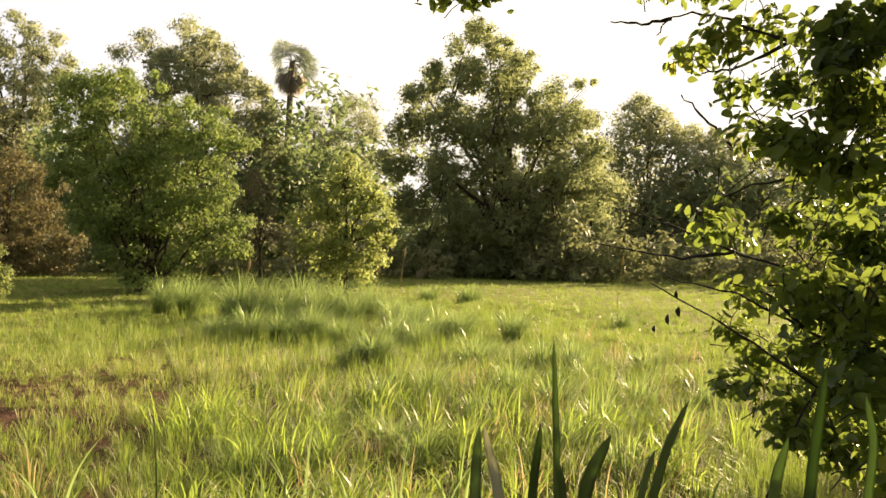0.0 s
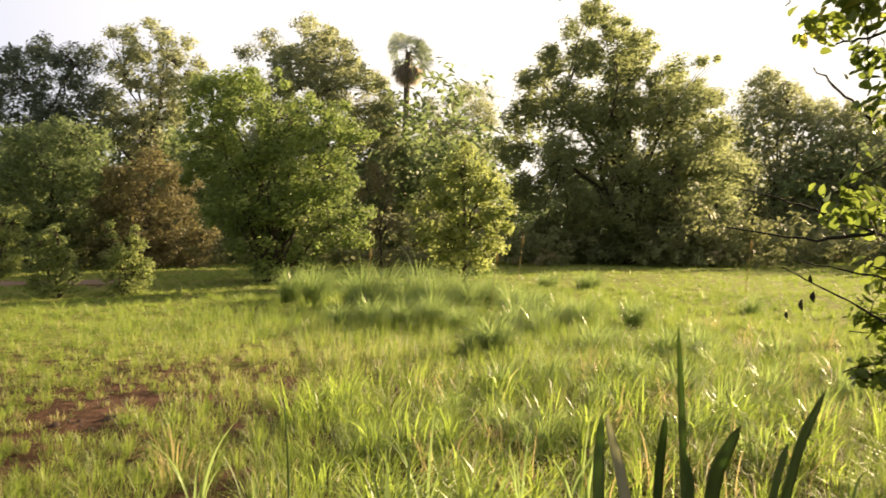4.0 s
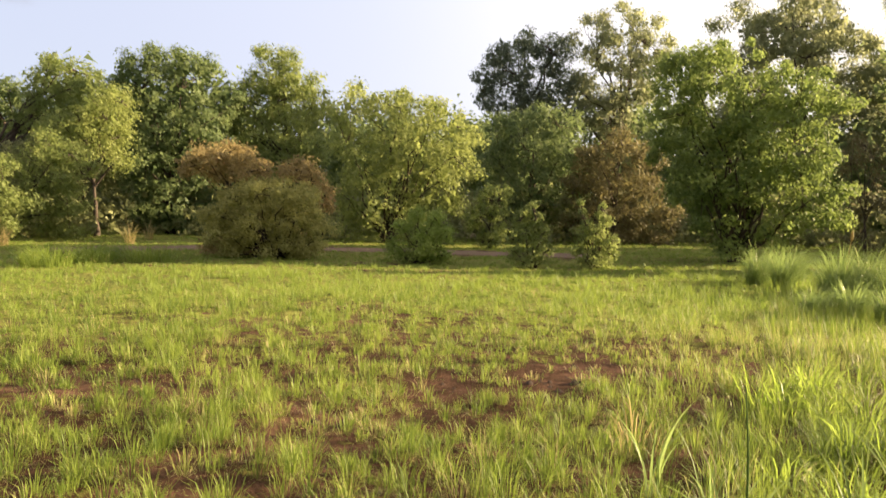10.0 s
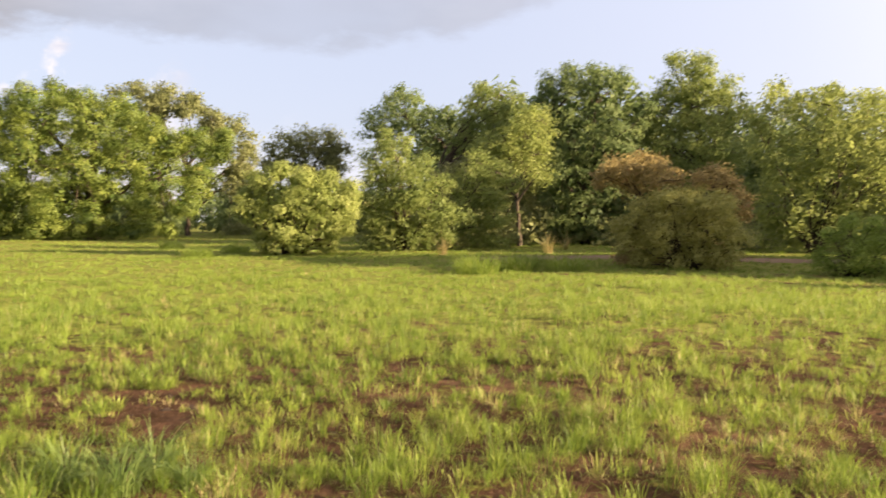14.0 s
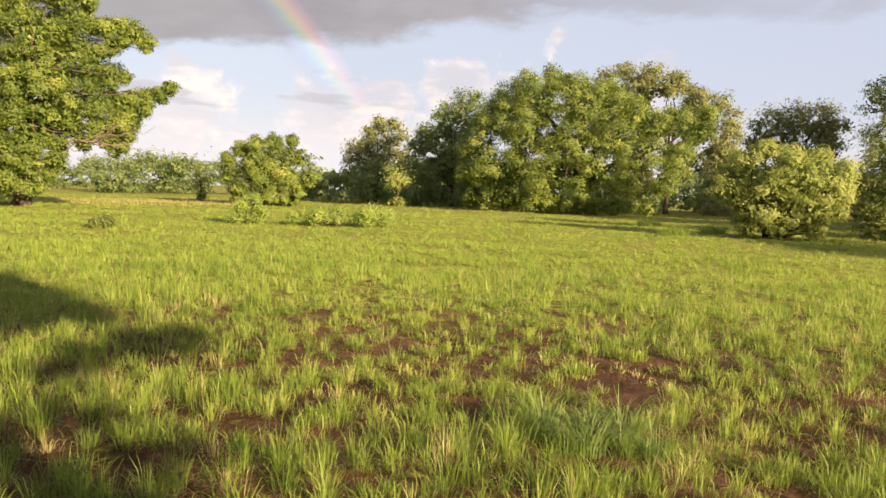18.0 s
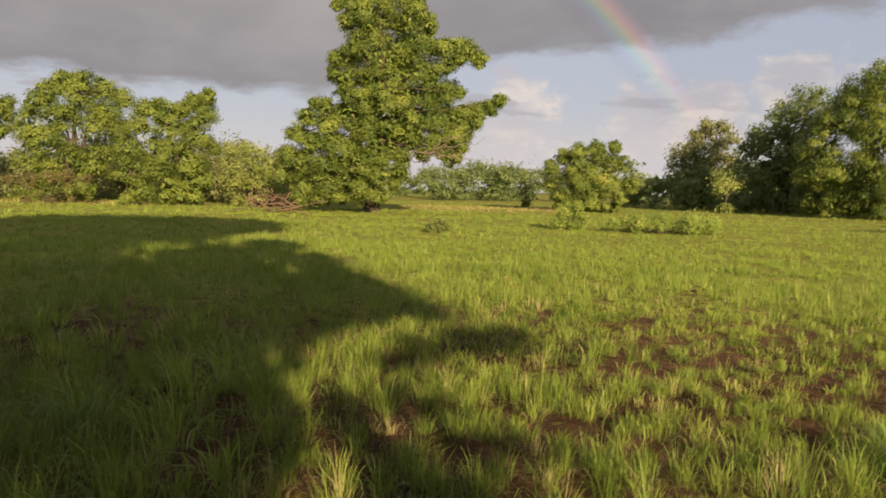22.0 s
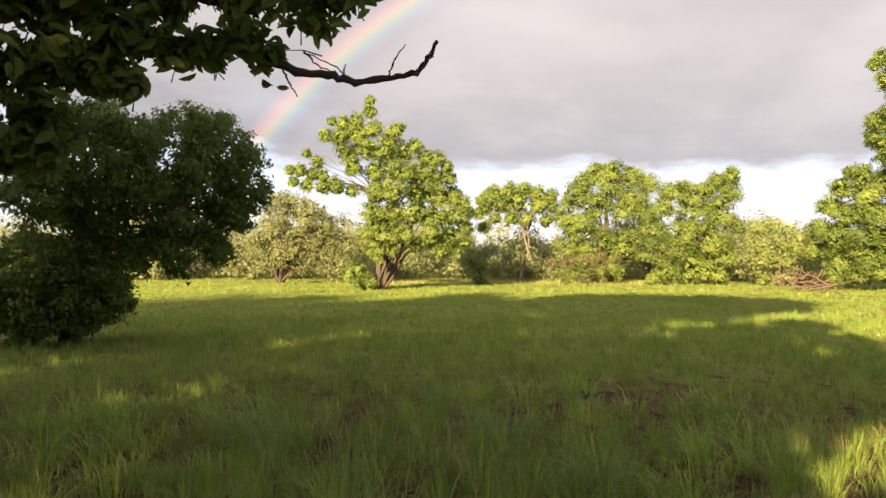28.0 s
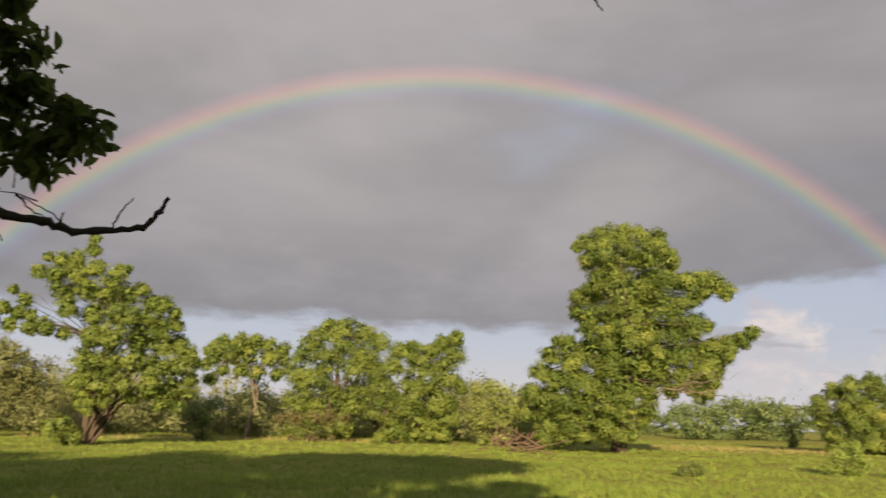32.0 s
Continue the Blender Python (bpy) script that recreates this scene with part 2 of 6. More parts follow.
agave_skin = foliage_material("agave_skin", (0.11, 0.18, 0.065), (0.24, 0.33, 0.125), (0.6, 0.57, 0.46), patch=6.0, through=0.46, gloss=0.4, rough=0.42, dry_part=0.04)
blade_lush = foliage_material("blade_lush", (0.13, 0.215, 0.03), (0.4, 0.5, 0.095), (0.55, 0.5, 0.3), patch=1.5, rough=0.4, gloss=0.45, through=0.6, dry_part=0.06)
pale_straw = foliage_material("pale_straw", (0.42, 0.38, 0.27), (0.66, 0.62, 0.5), (0.5, 0.42, 0.28), patch=1.5, rough=0.5, gloss=0.3, through=0.35)


def solid_material(name, dark, light, scale, rough, bump, stretch=(1, 1, 1)):
    mat, nt = material(name)
    place = node(nt, "ShaderNodeMapping", Vector=nt.nodes.new("ShaderNodeTexCoord").outputs["Object"], Scale=stretch).outputs[0]
    a = node(nt, "ShaderNodeTexNoise", Vector=place, Scale=scale, Detail=6.0, Roughness=0.65).outputs[0]
    b = node(nt, "ShaderNodeTexNoise", Vector=place, Scale=scale * 7, Detail=4.0, Roughness=0.6).outputs[0]
    c = mix_colour(nt, spread(nt, a, 0.35, 0.65), dark, light)
    c = mix_colour(nt, node(nt, "ShaderNodeMath", Value=b).outputs[0], c, tuple(x * 0.7 for x in dark))
    relief = node(nt, "ShaderNodeBump", Height=b, Strength=0.6, Distance=bump)
    s = node(nt, "ShaderNodeBsdfPrincipled", Base_Color=c, Roughness=rough, Normal=relief.outputs[0])
    nt.links.new(s.outputs[0], nt.nodes.new("ShaderNodeOutputMaterial").inputs[0])
    return mat


bark = solid_material("bark", (0.07, 0.05, 0.035), (0.17, 0.13, 0.095), 3.0, 0.9, 0.03, (1, 1, 0.25))
pale_bark = solid_material("pale_bark", (0.16, 0.13, 0.1), (0.3, 0.25, 0.19), 3.0, 0.9, 0.03, (1, 1, 0.25))
dead_bark = solid_material("dead_bark", (0.035, 0.03, 0.028), (0.09, 0.075, 0.065), 14.0, 0.95, 0.006)
dead_wood = solid_material("dead_wood", (0.12, 0.075, 0.05), (0.27, 0.175, 0.12), 4.0, 0.9, 0.02)


def soil_material():
    """Red-brown loam, paler where dry; greener where short growth covers it."""
    mat, nt = material("soil")
    place = nt.nodes.new("ShaderNodeTexCoord").outputs["Object"]
    cover = nt.nodes.new("ShaderNodeAttribute")
    cover.attribute_name = "cover"
    big = node(nt, "ShaderNodeTexNoise", Vector=place, Scale=0.45, Detail=5.0).outputs[0]
    mid = node(nt, "ShaderNodeTexNoise", Vector=place, Scale=4.0, Detail=8.0, Roughness=0.65).outputs[0]
    grit = node(nt, "ShaderNodeTexNoise", Vector=place, Scale=38.0, Detail=5.0, Roughness=0.7).outputs[0]
    earth = mix_colour(nt, spread(nt, big, 0.38, 0.62), (0.058, 0.032, 0.021), (0.135, 0.076, 0.052))
    earth = mix_colour(nt, spread(nt, mid, 0.4, 0.72), earth, (0.026, 0.0135, 0.006))
    earth = mix_colour(nt, spread(nt, grit, 0.55, 0.75), earth, (0.19, 0.12, 0.085))
    turf = mix_colour(nt, spread(nt, mid, 0.35, 0.65), (0.105, 0.12, 0.03), (0.22, 0.225, 0.06))
    wild = node(nt, "ShaderNodeMath", Value=cover.outputs["Fac"])
    wild.operation = "ADD"
    nt.links.new(spread(nt, mid, 0.2, 0.8), wild.inputs[1])
    c = mix_colour(nt, spread(nt, wild.outputs[0], 0.85, 1.15), earth, turf)
    relief = node(nt, "ShaderNodeBump", Height=mid, Strength=1.0, Distance=0.09)
    relief2 = node(nt, "ShaderNodeBump", Height=grit, Strength=0.7, Distance=0.012, Normal=relief.outputs[0])
    s = node(nt, "ShaderNodeBsdfPrincipled", Base_Color=c, Roughness=1.0, Normal=relief2.outputs[0])
    s.inputs["Specular IOR Level"].default_value = 0.05
    nt.links.new(s.outputs[0], nt.nodes.new("ShaderNodeOutputMaterial").inputs[0])
    return mat


soil = soil_material()


# ---- building helpers ----
def raw_mesh(name, verts, faces, tone=None, smooth=False):
    """A mesh from arrays: verts (n, 3), faces (m, k) of one corner count."""
    me = bpy.data.meshes.new(name)
    verts, faces = np.asarray(verts, np.float32), np.asarray(faces, np.int32)
    me.vertices.add(len(verts))
    me.vertices.foreach_set("co", verts.ravel())
    m, k = faces.shape
    me.loops.add(m * k)
    me.loops.foreach_set("vertex_index", faces.ravel())
    me.polygons.add(m)
    me.polygons.foreach_set("loop_start", np.arange(0, m * k, k, dtype=np.int32))
    me.update(calc_edges=True)
    if smooth:
        me.polygons.foreach_set("use_smooth", np.ones(m, bool))
    if tone is not None:
        a = me.attributes.new("tone", "FLOAT", "POINT")
        a.data.foreach_set("value", np.asarray(tone, np.float32))
    return me


def part(name, me, mat, parent=None, label=""):
    ob = new(name, me)
    if len(me.materials) == 0:
        me.materials.append(mat)
    if parent is not None:
        ob.parent = parent
    if label:
        tagged(ob, label)
    return ob


def unit(a):
    return a / np.maximum(np.linalg.norm(a, axis=-1, keepdims=True), 1e-9)


def tube(path, radii, sides=6):
    """Verts and quads of a tapered tube along a path."""
    path, radii = np.asarray(path, float), np.asarray(radii, float)
    d = unit(np.gradient(path, axis=0))
    side = unit(np.cross(d, [0.31, 0.17, 0.93] if abs(d[0][2]) < 0.9 else [1, 0.1, 0.05]))
    other = np.cross(d, side)
    a = np.linspace(0, 2 * np.pi, sides, endpoint=False)
    ring = path[:, None] + radii[:, None, None] * (np.cos(a)[None, :, None] * side[:, None] + np.sin(a)[None, :, None] * other[:, None])
    n = len(path)
    i, j = np.meshgrid(np.arange(n - 1), np.arange(sides), indexing="ij")
    k = (j + 1) % sides
    faces = np.stack([i * sides + j, i * sides + k, (i + 1) * sides + k, (i + 1) * sides + j], -1).reshape(-1, 4)
    return ring.reshape(-1, 3), faces


def join(pieces):
    verts, faces, base = [], [], 0
    for v, f in pieces:
        verts.append(v)
        faces.append(f + base)
        base += len(v)
    return np.concatenate(verts), np.concatenate(faces)


def bend(a, b, lift, rng, n=6, wobble=0.06):
    """A limb's line from a to b, rising first, with a slight wander."""
    a, b = np.asarray(a, float), np.asarray(b, float)
    mid = (a * 0.55 + b * 0.45) + np.array([0, 0, lift])
    s = np.linspace(0, 1, n)[:, None]
    line = (1 - s) ** 2 * a + 2 * s * (1 - s) * mid + s ** 2 * b
    size = np.linalg.norm(b - a)
    line[1:-1] += rng.normal(0, wobble * size * 0.5, (n - 2, 3))
    return line


def leaf_arrays(centres, out, size, rng, slim=0.5, tone=None, full=False, tiny=False):
    """Folded leaves facing mostly outwards and up: pointed blades of two halves, rounder ones (full) with a drooping tip, or far-off slivers (tiny)."""
    n = len(centres)
    normal = unit(out * 1.1 + np.array([0, 0, 0.3]) + rng.normal(0, 0.42, (n, 3)))
    axis = unit(np.cross(normal, rng.normal(0, 1, (n, 3))))
    axis[:, 2] -= 0.25
    axis = unit(axis)
    side = unit(np.cross(normal, axis))
    ln = size * rng.uniform(0.65, 1.35, (n, 1))
    outline = [(-0.5, 0.0, 0.0), (-0.28, -0.72, 0.1), (0.02, -1.0, 0.14), (0.3, -0.7, 0.06), (0.5, 0.0, -0.1), (0.3, 0.7, 0.06), (0.02, 1.0, 0.14), (-0.28, 0.72, 0.1)] if full else \
        [(-0.5, -0.7, 0.0), (0.5, 0.0, 0.0), (-0.4, 0.8, 0.05)] if tiny else [(-0.5, 0.0, 0.0), (-0.06, -1.0, 0.12), (0.5, 0.0, 0.0), (-0.06, 1.0, 0.12)]
    verts = np.stack([centres + axis * ln * a + side * ln * (b * slim * 0.5) + normal * ln * c for a, b, c in outline], 1).reshape(-1, 3)
    m = len(outline)
    fan = np.array([(0, 1, 2), (0, 2, 3), (0, 3, 4), (0, 4, 5), (0, 5, 6), (0, 6, 7)] if full else [(0, 1, 2)] if tiny else [(0, 1, 2), (0, 2, 3)])
    faces = (np.arange(n)[:, None, None] * m + fan[None]).reshape(-1, 3)
    tone = rng.random(n) if tone is None else tone
    return verts, faces, np.repeat(tone, m)


def crown_points(lobes, n, rng, knot=20, tight=0.25, least=4, most=0.6):
    """Leaf centres in loose knots over the shells of the lobes (x, y, z, r), some drawn out into sprays, so that lit tops, hollows and gaps show."""
    lobes = np.asarray(lobes, float)
    weight = lobes[:, 3] ** 1.7
    share = np.maximum((weight / weight.sum() * n / knot).astype(int), least)
    spots, outs, sizes, spurs, tints = [], [], [], [], []
    for (x, y, z, r), m in zip(lobes, share):
        d = unit(rng.normal(0, 1, (m, 3)))
        d[:, 2] = np.where(d[:, 2] < -0.4, -d[:, 2], d[:, 2])
        spur = rng.random(m) < 0.08 + 0.2 * (d[:, 2] > 0.1)
        rad = r * np.where(spur, rng.uniform(0.8, 1.03, m), rng.uniform(0.35, 0.88, m))
        spots.append(np.array([x, y, z]) + d * rad[:, None] * np.array([1, 1, 0.92]))
        outs.append(d)
        sizes.append(np.full(m, r * tight))
        spurs.append(spur)
        tints.append(np.full(m, rng.normal(0, 0.16)))
    spots, outs, sizes, spurs, tints = (np.concatenate(q) for q in (spots, outs, sizes, spurs, tints))
    sizes = np.clip(sizes, 0.08, most) * rng.uniform(0.5, 1.4, len(sizes))
    k = np.repeat(np.arange(len(spots)), knot)
    jit = rng.normal(0, 0.72, (len(k), 3)).clip(-1.1, 1.1) * np.array([1.15, 1.15, 0.75])
    spray = unit(outs + np.array([0, 0, 0.8]) + rng.normal(0, 0.3, outs.shape))[k]
    reach = (jit * spray).sum(1, keepdims=True)
    drawn = jit * 0.55 + spray * reach * 1.3
    jit = np.where(spurs[k][:, None], drawn, jit)
    pts = spots[k] + jit * sizes[k][:, None]
    tone = np.clip((rng.normal(0.45, 0.17, len(spots)) + tints)[k] + rng.normal(0, 0.06, len(k)), 0, 1)
    return pts, unit(outs[k] * 0.6 + jit * 0.42), spots, tone


def crown_shell(masses, clump, leaf, rng, airy, cover, firm=False):
    """Leaf centres in small domed clumps over the outside of the joined masses (x, y, z, r), with hollows where airy, and a thin inner filling."""
    solid = np.array(masses, float)
    spots, outs, sizes, inner, inward = [], [], [], [], []
    for i, (x, y, z, r) in enumerate(solid):
        s = min(clump, r * 0.55)
        m = max(int(2.6 * (r / s) ** 2), 7)
        d = unit(rng.normal(0, 1, (m, 3)))
        spur = rng.random(m) < 0.13
        q = np.array([x, y, z]) + d * r
        wave = sum(np.sin(q[:, 0] * f + 1 + f) * np.sin(q[:, 1] * 1.1 * f + 2) + np.sin(q[:, 2] * 1.2 * f + f) * np.sin((q[:, 0] + q[:, 1]) * 0.7 * f) for f in (1.1 / clump, 2.3 / clump)) * 0.4
        rad = (r - 0.5 * s) * np.where(spur, rng.uniform(1.05, 1.2, m), 0.86 + 0.2 * wave + rng.uniform(-0.2, 0.16, m))
        p = np.array([x, y, z]) + d * rad[:, None]
        gap = np.linalg.norm(p[:, None] - solid[None, :, :3], axis=2) / solid[None, :, 3]
        gap[:, i] = 9
        keep = (gap.min(1) > 0.66) & (p[:, 2] > 0.1) & (rng.random(m) > airy * (0.8 - 1.3 * wave) * (0.4 if r < 2 * clump else 1.0))
        spots.append(p[keep]), outs.append(d[keep])
        sizes.append((s * np.where(spur, 0.6, rng.uniform(0.65, 1.25, m)))[keep])
        c = int((16 if firm else 5 if r > 2 * clump else 2) * (1 - airy) * (r / s) ** 2)
        q = unit(rng.normal(0, 1, (c, 3)))
        inner.append(np.array([x, y, z]) + q * (r * rng.uniform(0.35, 0.72, c))[:, None])
        inward.append(q)
    spots, outs, sizes, inner, inward = (np.concatenate(q) for q in (spots, outs, sizes, inner, inward))
    count = np.maximum((cover * 4.4 * (sizes / leaf) ** 2).astype(int), 5)
    k = np.repeat(np.arange(len(spots)), count)
    axis = unit(outs * 0.8 + np.array([0, 0, 0.65]) + rng.normal(0, 0.2, outs.shape))
    dome = unit(rng.normal(0, 1, (len(k), 3)) + axis[k] * (0.9 if firm else 0.6))
    reach = rng.uniform(0.35, 1.1, len(k)) if firm else rng.gamma(2.8, 0.34, len(k)).clip(0.1, 1.4)
    pts = spots[k] + dome * (reach * sizes[k])[:, None] * np.array([1.1, 1.1, 0.8])
    tone = np.clip(rng.normal(0.45, 0.18, len(spots))[k] + rng.normal(0, 0.09, len(k)), 0, 1)
    return pts, unit(dome * 0.75 + outs[k] * 0.45) * (1.3 if firm else 0.8), spots, tone, inner, inward


def plant(name, label, category, x, y, lobes, mat, leaf=0.3, trunk=0.3, stems=1, pale=0, bare=0, airy=0.34, cover=1.7, clump=1.0, deep=0.5, skirt=0, split=1, fill=1.13):
    """A tree or bush at (x, y). lobes: masses of its crown (metres across, height, radius)."""
    rng = np.random.default_rng(abs(int(x * 131 + y * 977)) + 7)
    thing = new(name)
    z0 = ground_z(np.array([x]), np.array([y]))[0]
    thing.location = (x, y, z0 - 0.02)
    tagged(thing, label, category)
    far = math.hypot(x, y)
    away = np.array([x / far, y / far])
    across = np.array([away[1], -away[0]])
    lob = np.array(lobes, float)
    if category in ("bush", "shrub") and lob[:, 1].max() < 6:
        w, r = (lob[:, 0].max() - lob[:, 0].min()) * 0.3, min(0.16 * lob[:, 1].max(), 0.5)
        m = (lob[:, 0].max() + lob[:, 0].min()) / 2
        lob = np.concatenate([lob, [(m - w, r * 0.8, r), (m, r * 0.7, r), (m + w, r * 0.8, r)]])
    if skirt:                                     # shoots and low boughs round the foot
        low = lob[lob[:, 1] < max(0.4 * lob[:, 1].max(), lob[:, 1].min() + 0.5)]
        r = float(np.clip(0.1 * lob[:, 1].max(), 0.5, 1.1))
        u = np.arange(low[:, 0].min(), low[:, 0].max() + 0.1, 1.4 * r)
        lob = np.concatenate([lob, np.stack([u, r * rng.uniform(0.5, 1.1, len(u)), r * rng.uniform(0.7, 1.1, len(u))], 1)])
    half = (lob[:, 0].max() - lob[:, 0].min()) / 2 + 0.2
    mid = (lob[:, 0].max() + lob[:, 0].min()) / 2
    full = []
    for u, h, r in lob * np.array([1, 1, fill]):
        thick = math.sqrt(max(half * half - (u - mid) ** 2, 0.1 * half * half)) * deep
        for s, grow in ((-1, 1.0), (1, 0.95), (0, 0.85))[: 3 if r < 0.7 * thick else 2]:
            v = thick * s * rng.uniform(0.55, 1.0)
            k = 1 + v / far                       # the crown narrows towards the viewer's side, as round crowns do
            p = across * (u * k) + away * v
            full.append((p[0], p[1], max(EYE + (h - EYE) * k, 0.2), r * grow * k))
    fine = leaf * 0.64
    knot = clump * 0.0085 * far + 0.04
    masses = []
    for cx, cy, cz, cr in full:                   # each mass breaks into sprays with dark hollows between
        if cr < 2.0 * knot or not split:
            masses.append((cx, cy, cz, cr))
            continue
        m = 8 if cr > 3 * knot else 6
        d = unit(rng.normal(0, 1, (m, 3)) + np.array([0, 0, 0.15]))
        size = cr * rng.uniform(0.3, 0.52, m)
        c = np.array([cx, cy, cz]) + d * (cr - 0.75 * size)[:, None] * np.array([1, 1, 0.95])
        masses += [(*q, w) for q, w in zip(c, size)]
        masses.append((cx, cy, cz, cr * 0.72))
    pts, out, spots, tone, inner, inward = crown_shell(masses, knot, fine, rng, airy, cover, not split)
    keep, kept = pts[:, 2] > 0.02, inner[:, 2] > 0.05
    a = leaf_arrays(pts[keep], out[keep], fine, rng, 0.72, tone[keep], tiny=far > 34)
    # Inner leaves get half tone: the crown's inside shade added as darker colour.
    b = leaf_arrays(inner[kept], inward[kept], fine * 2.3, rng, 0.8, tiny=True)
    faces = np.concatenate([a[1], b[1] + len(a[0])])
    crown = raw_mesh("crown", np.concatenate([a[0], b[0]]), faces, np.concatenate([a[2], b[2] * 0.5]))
    # stem, limbs and twigs
    wood = pale_bark if pale else bark
    top = lob[:, 1].max()
    order = sorted(full, key=lambda q: -q[3])[: 7 if name == "umbrella_tree" else 10 + 4 * stems]

    def wooden(kind, line, radii, sides=5):
        v, f = tube(line, radii, sides)
        v[:, 2] = np.maximum(v[:, 2], -0.1)
        return part(kind, raw_mesh(kind, v, f, smooth=True), wood, thing)

    if stems == 1:
        fork = max(min(top * 0.28, lob[:, 1].min() + 0.8), 0.3)
        if pale:
            fork = max(lob[:, 1].min() * 0.55, 1.0)
        lean = across * (mid * 0.25 if name != "umbrella_tree" else 0.7)
        main = np.array([[0, 0, -0.1], [lean[0] * 0.3, lean[1] * 0.3, fork * 0.5], [lean[0], lean[1], fork], [mid * across[0] * 0.6, mid * across[1] * 0.6, top * 0.8]])
        s = np.linspace(0, 3, 10)
        line = np.stack([np.interp(s, range(4), main[:, i]) for i in range(3)], 1)
        line[1:] += rng.normal(0, trunk * 0.18, (9, 3))
        wooden("trunk", line, np.interp(np.linspace(0, 1, 10), [0, 0.12, 0.6, 1], [trunk * 1.35, trunk, trunk * 0.7, trunk * 0.15]), 8)
        start = np.array([lean[0], lean[1], fork])
        for cx, cy, cz, cr in order:
            a = start + np.array([0, 0, max(0, cz - fork) * rng.uniform(0.1, 0.5)])
            wooden("limb", bend(a, (cx, cy, cz), 0.12 * abs(cz - fork) + 0.1, rng), np.linspace(trunk * 0.42, trunk * 0.08, 6))
    else:
        for cx, cy, cz, cr in order:
            foot = rng.normal(0, trunk * 0.9, 2)
            wooden("stem", bend((foot[0], foot[1], -0.1), (cx, cy, cz), 0.18 * cz, rng), np.linspace(trunk * rng.uniform(0.5, 0.9), trunk * 0.12, 6))
    pieces = []
    for q in spots[rng.permutation(len(spots))[:90]]:
        near = min(order, key=lambda c: (c[0] - q[0]) ** 2 + (c[1] - q[1]) ** 2 + (c[2] - q[2]) ** 2)
        pieces.append(tube(bend(near[:3], q, 0.05, rng, 4), np.linspace(trunk * 0.1 + 0.01, 0.008, 4), 4))
    wv, wf = join(pieces)
    wv[:, 2] = np.maximum(wv[:, 2], 0.0)
    tagged(part("twig_spray", raw_mesh("twig_spray", wv, wf, smooth=True), wood, thing), kind="stuff")
    for _ in range(11 * bare):
        a = np.append(across * rng.uniform(2.0, 4.2) - away * rng.uniform(2.5, 4.5), rng.uniform(2.4, 4.6))
        b = np.append(across * rng.uniform(5.2, 8.0) - away * rng.uniform(3.5, 5.8), rng.uniform(2.8, 6.0))
        part("bare_branch", raw_mesh("bare_branch", *tube(bend(a, b, rng.uniform(-0.6, 0.8), rng, 7, 0.1), np.linspace(0.035, 0.008, 7), 5), smooth=True), pale_bark, thing, "bleached leafless branch")
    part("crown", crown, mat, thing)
    return thing


# ---- ground ----
_grid = np.random.default_rng(5).random((256, 256))


def lattice(x, y, size):
    """Smooth noise from 0 to 1 with lumps of that many metres."""
    u, v = np.asarray(x) / size + 77.3, np.asarray(y) / size + 31.7
    i, j = np.floor(u).astype(int), np.floor(v).astype(int)
    a, b = u - i, v - j
    a, b = a * a * (3 - 2 * a), b * b * (3 - 2 * b)
    g = lambda p, q: _grid[p % 256, q % 256]
    return (g(i, j) * (1 - a) + g(i + 1, j) * a) * (1 - b) + (g(i, j + 1) * (1 - a) + g(i + 1, j + 1) * a) * b


def ground_z(x, y):
    r = np.hypot(x, y)
    near = np.clip((r - 1.0) / 3, 0, 1)
    return near * (0.10 * (lattice(x, y, 6.0) - 0.5) + 0.07 * (lattice(x, y, 1.6) - 0.5) + 0.045 * (lattice(x, y, 0.4) - 0.5))


def yaw_of(x, y):
    return (np.degrees(np.arctan2(-x, y)) + 100) % 360 - 100      # -100 to 260


def bump_at(yaw, r, y0, r0, wy, wr):
    return np.exp(-((yaw - y0) / wy) ** 2 - ((r - r0) / wr) ** 2)


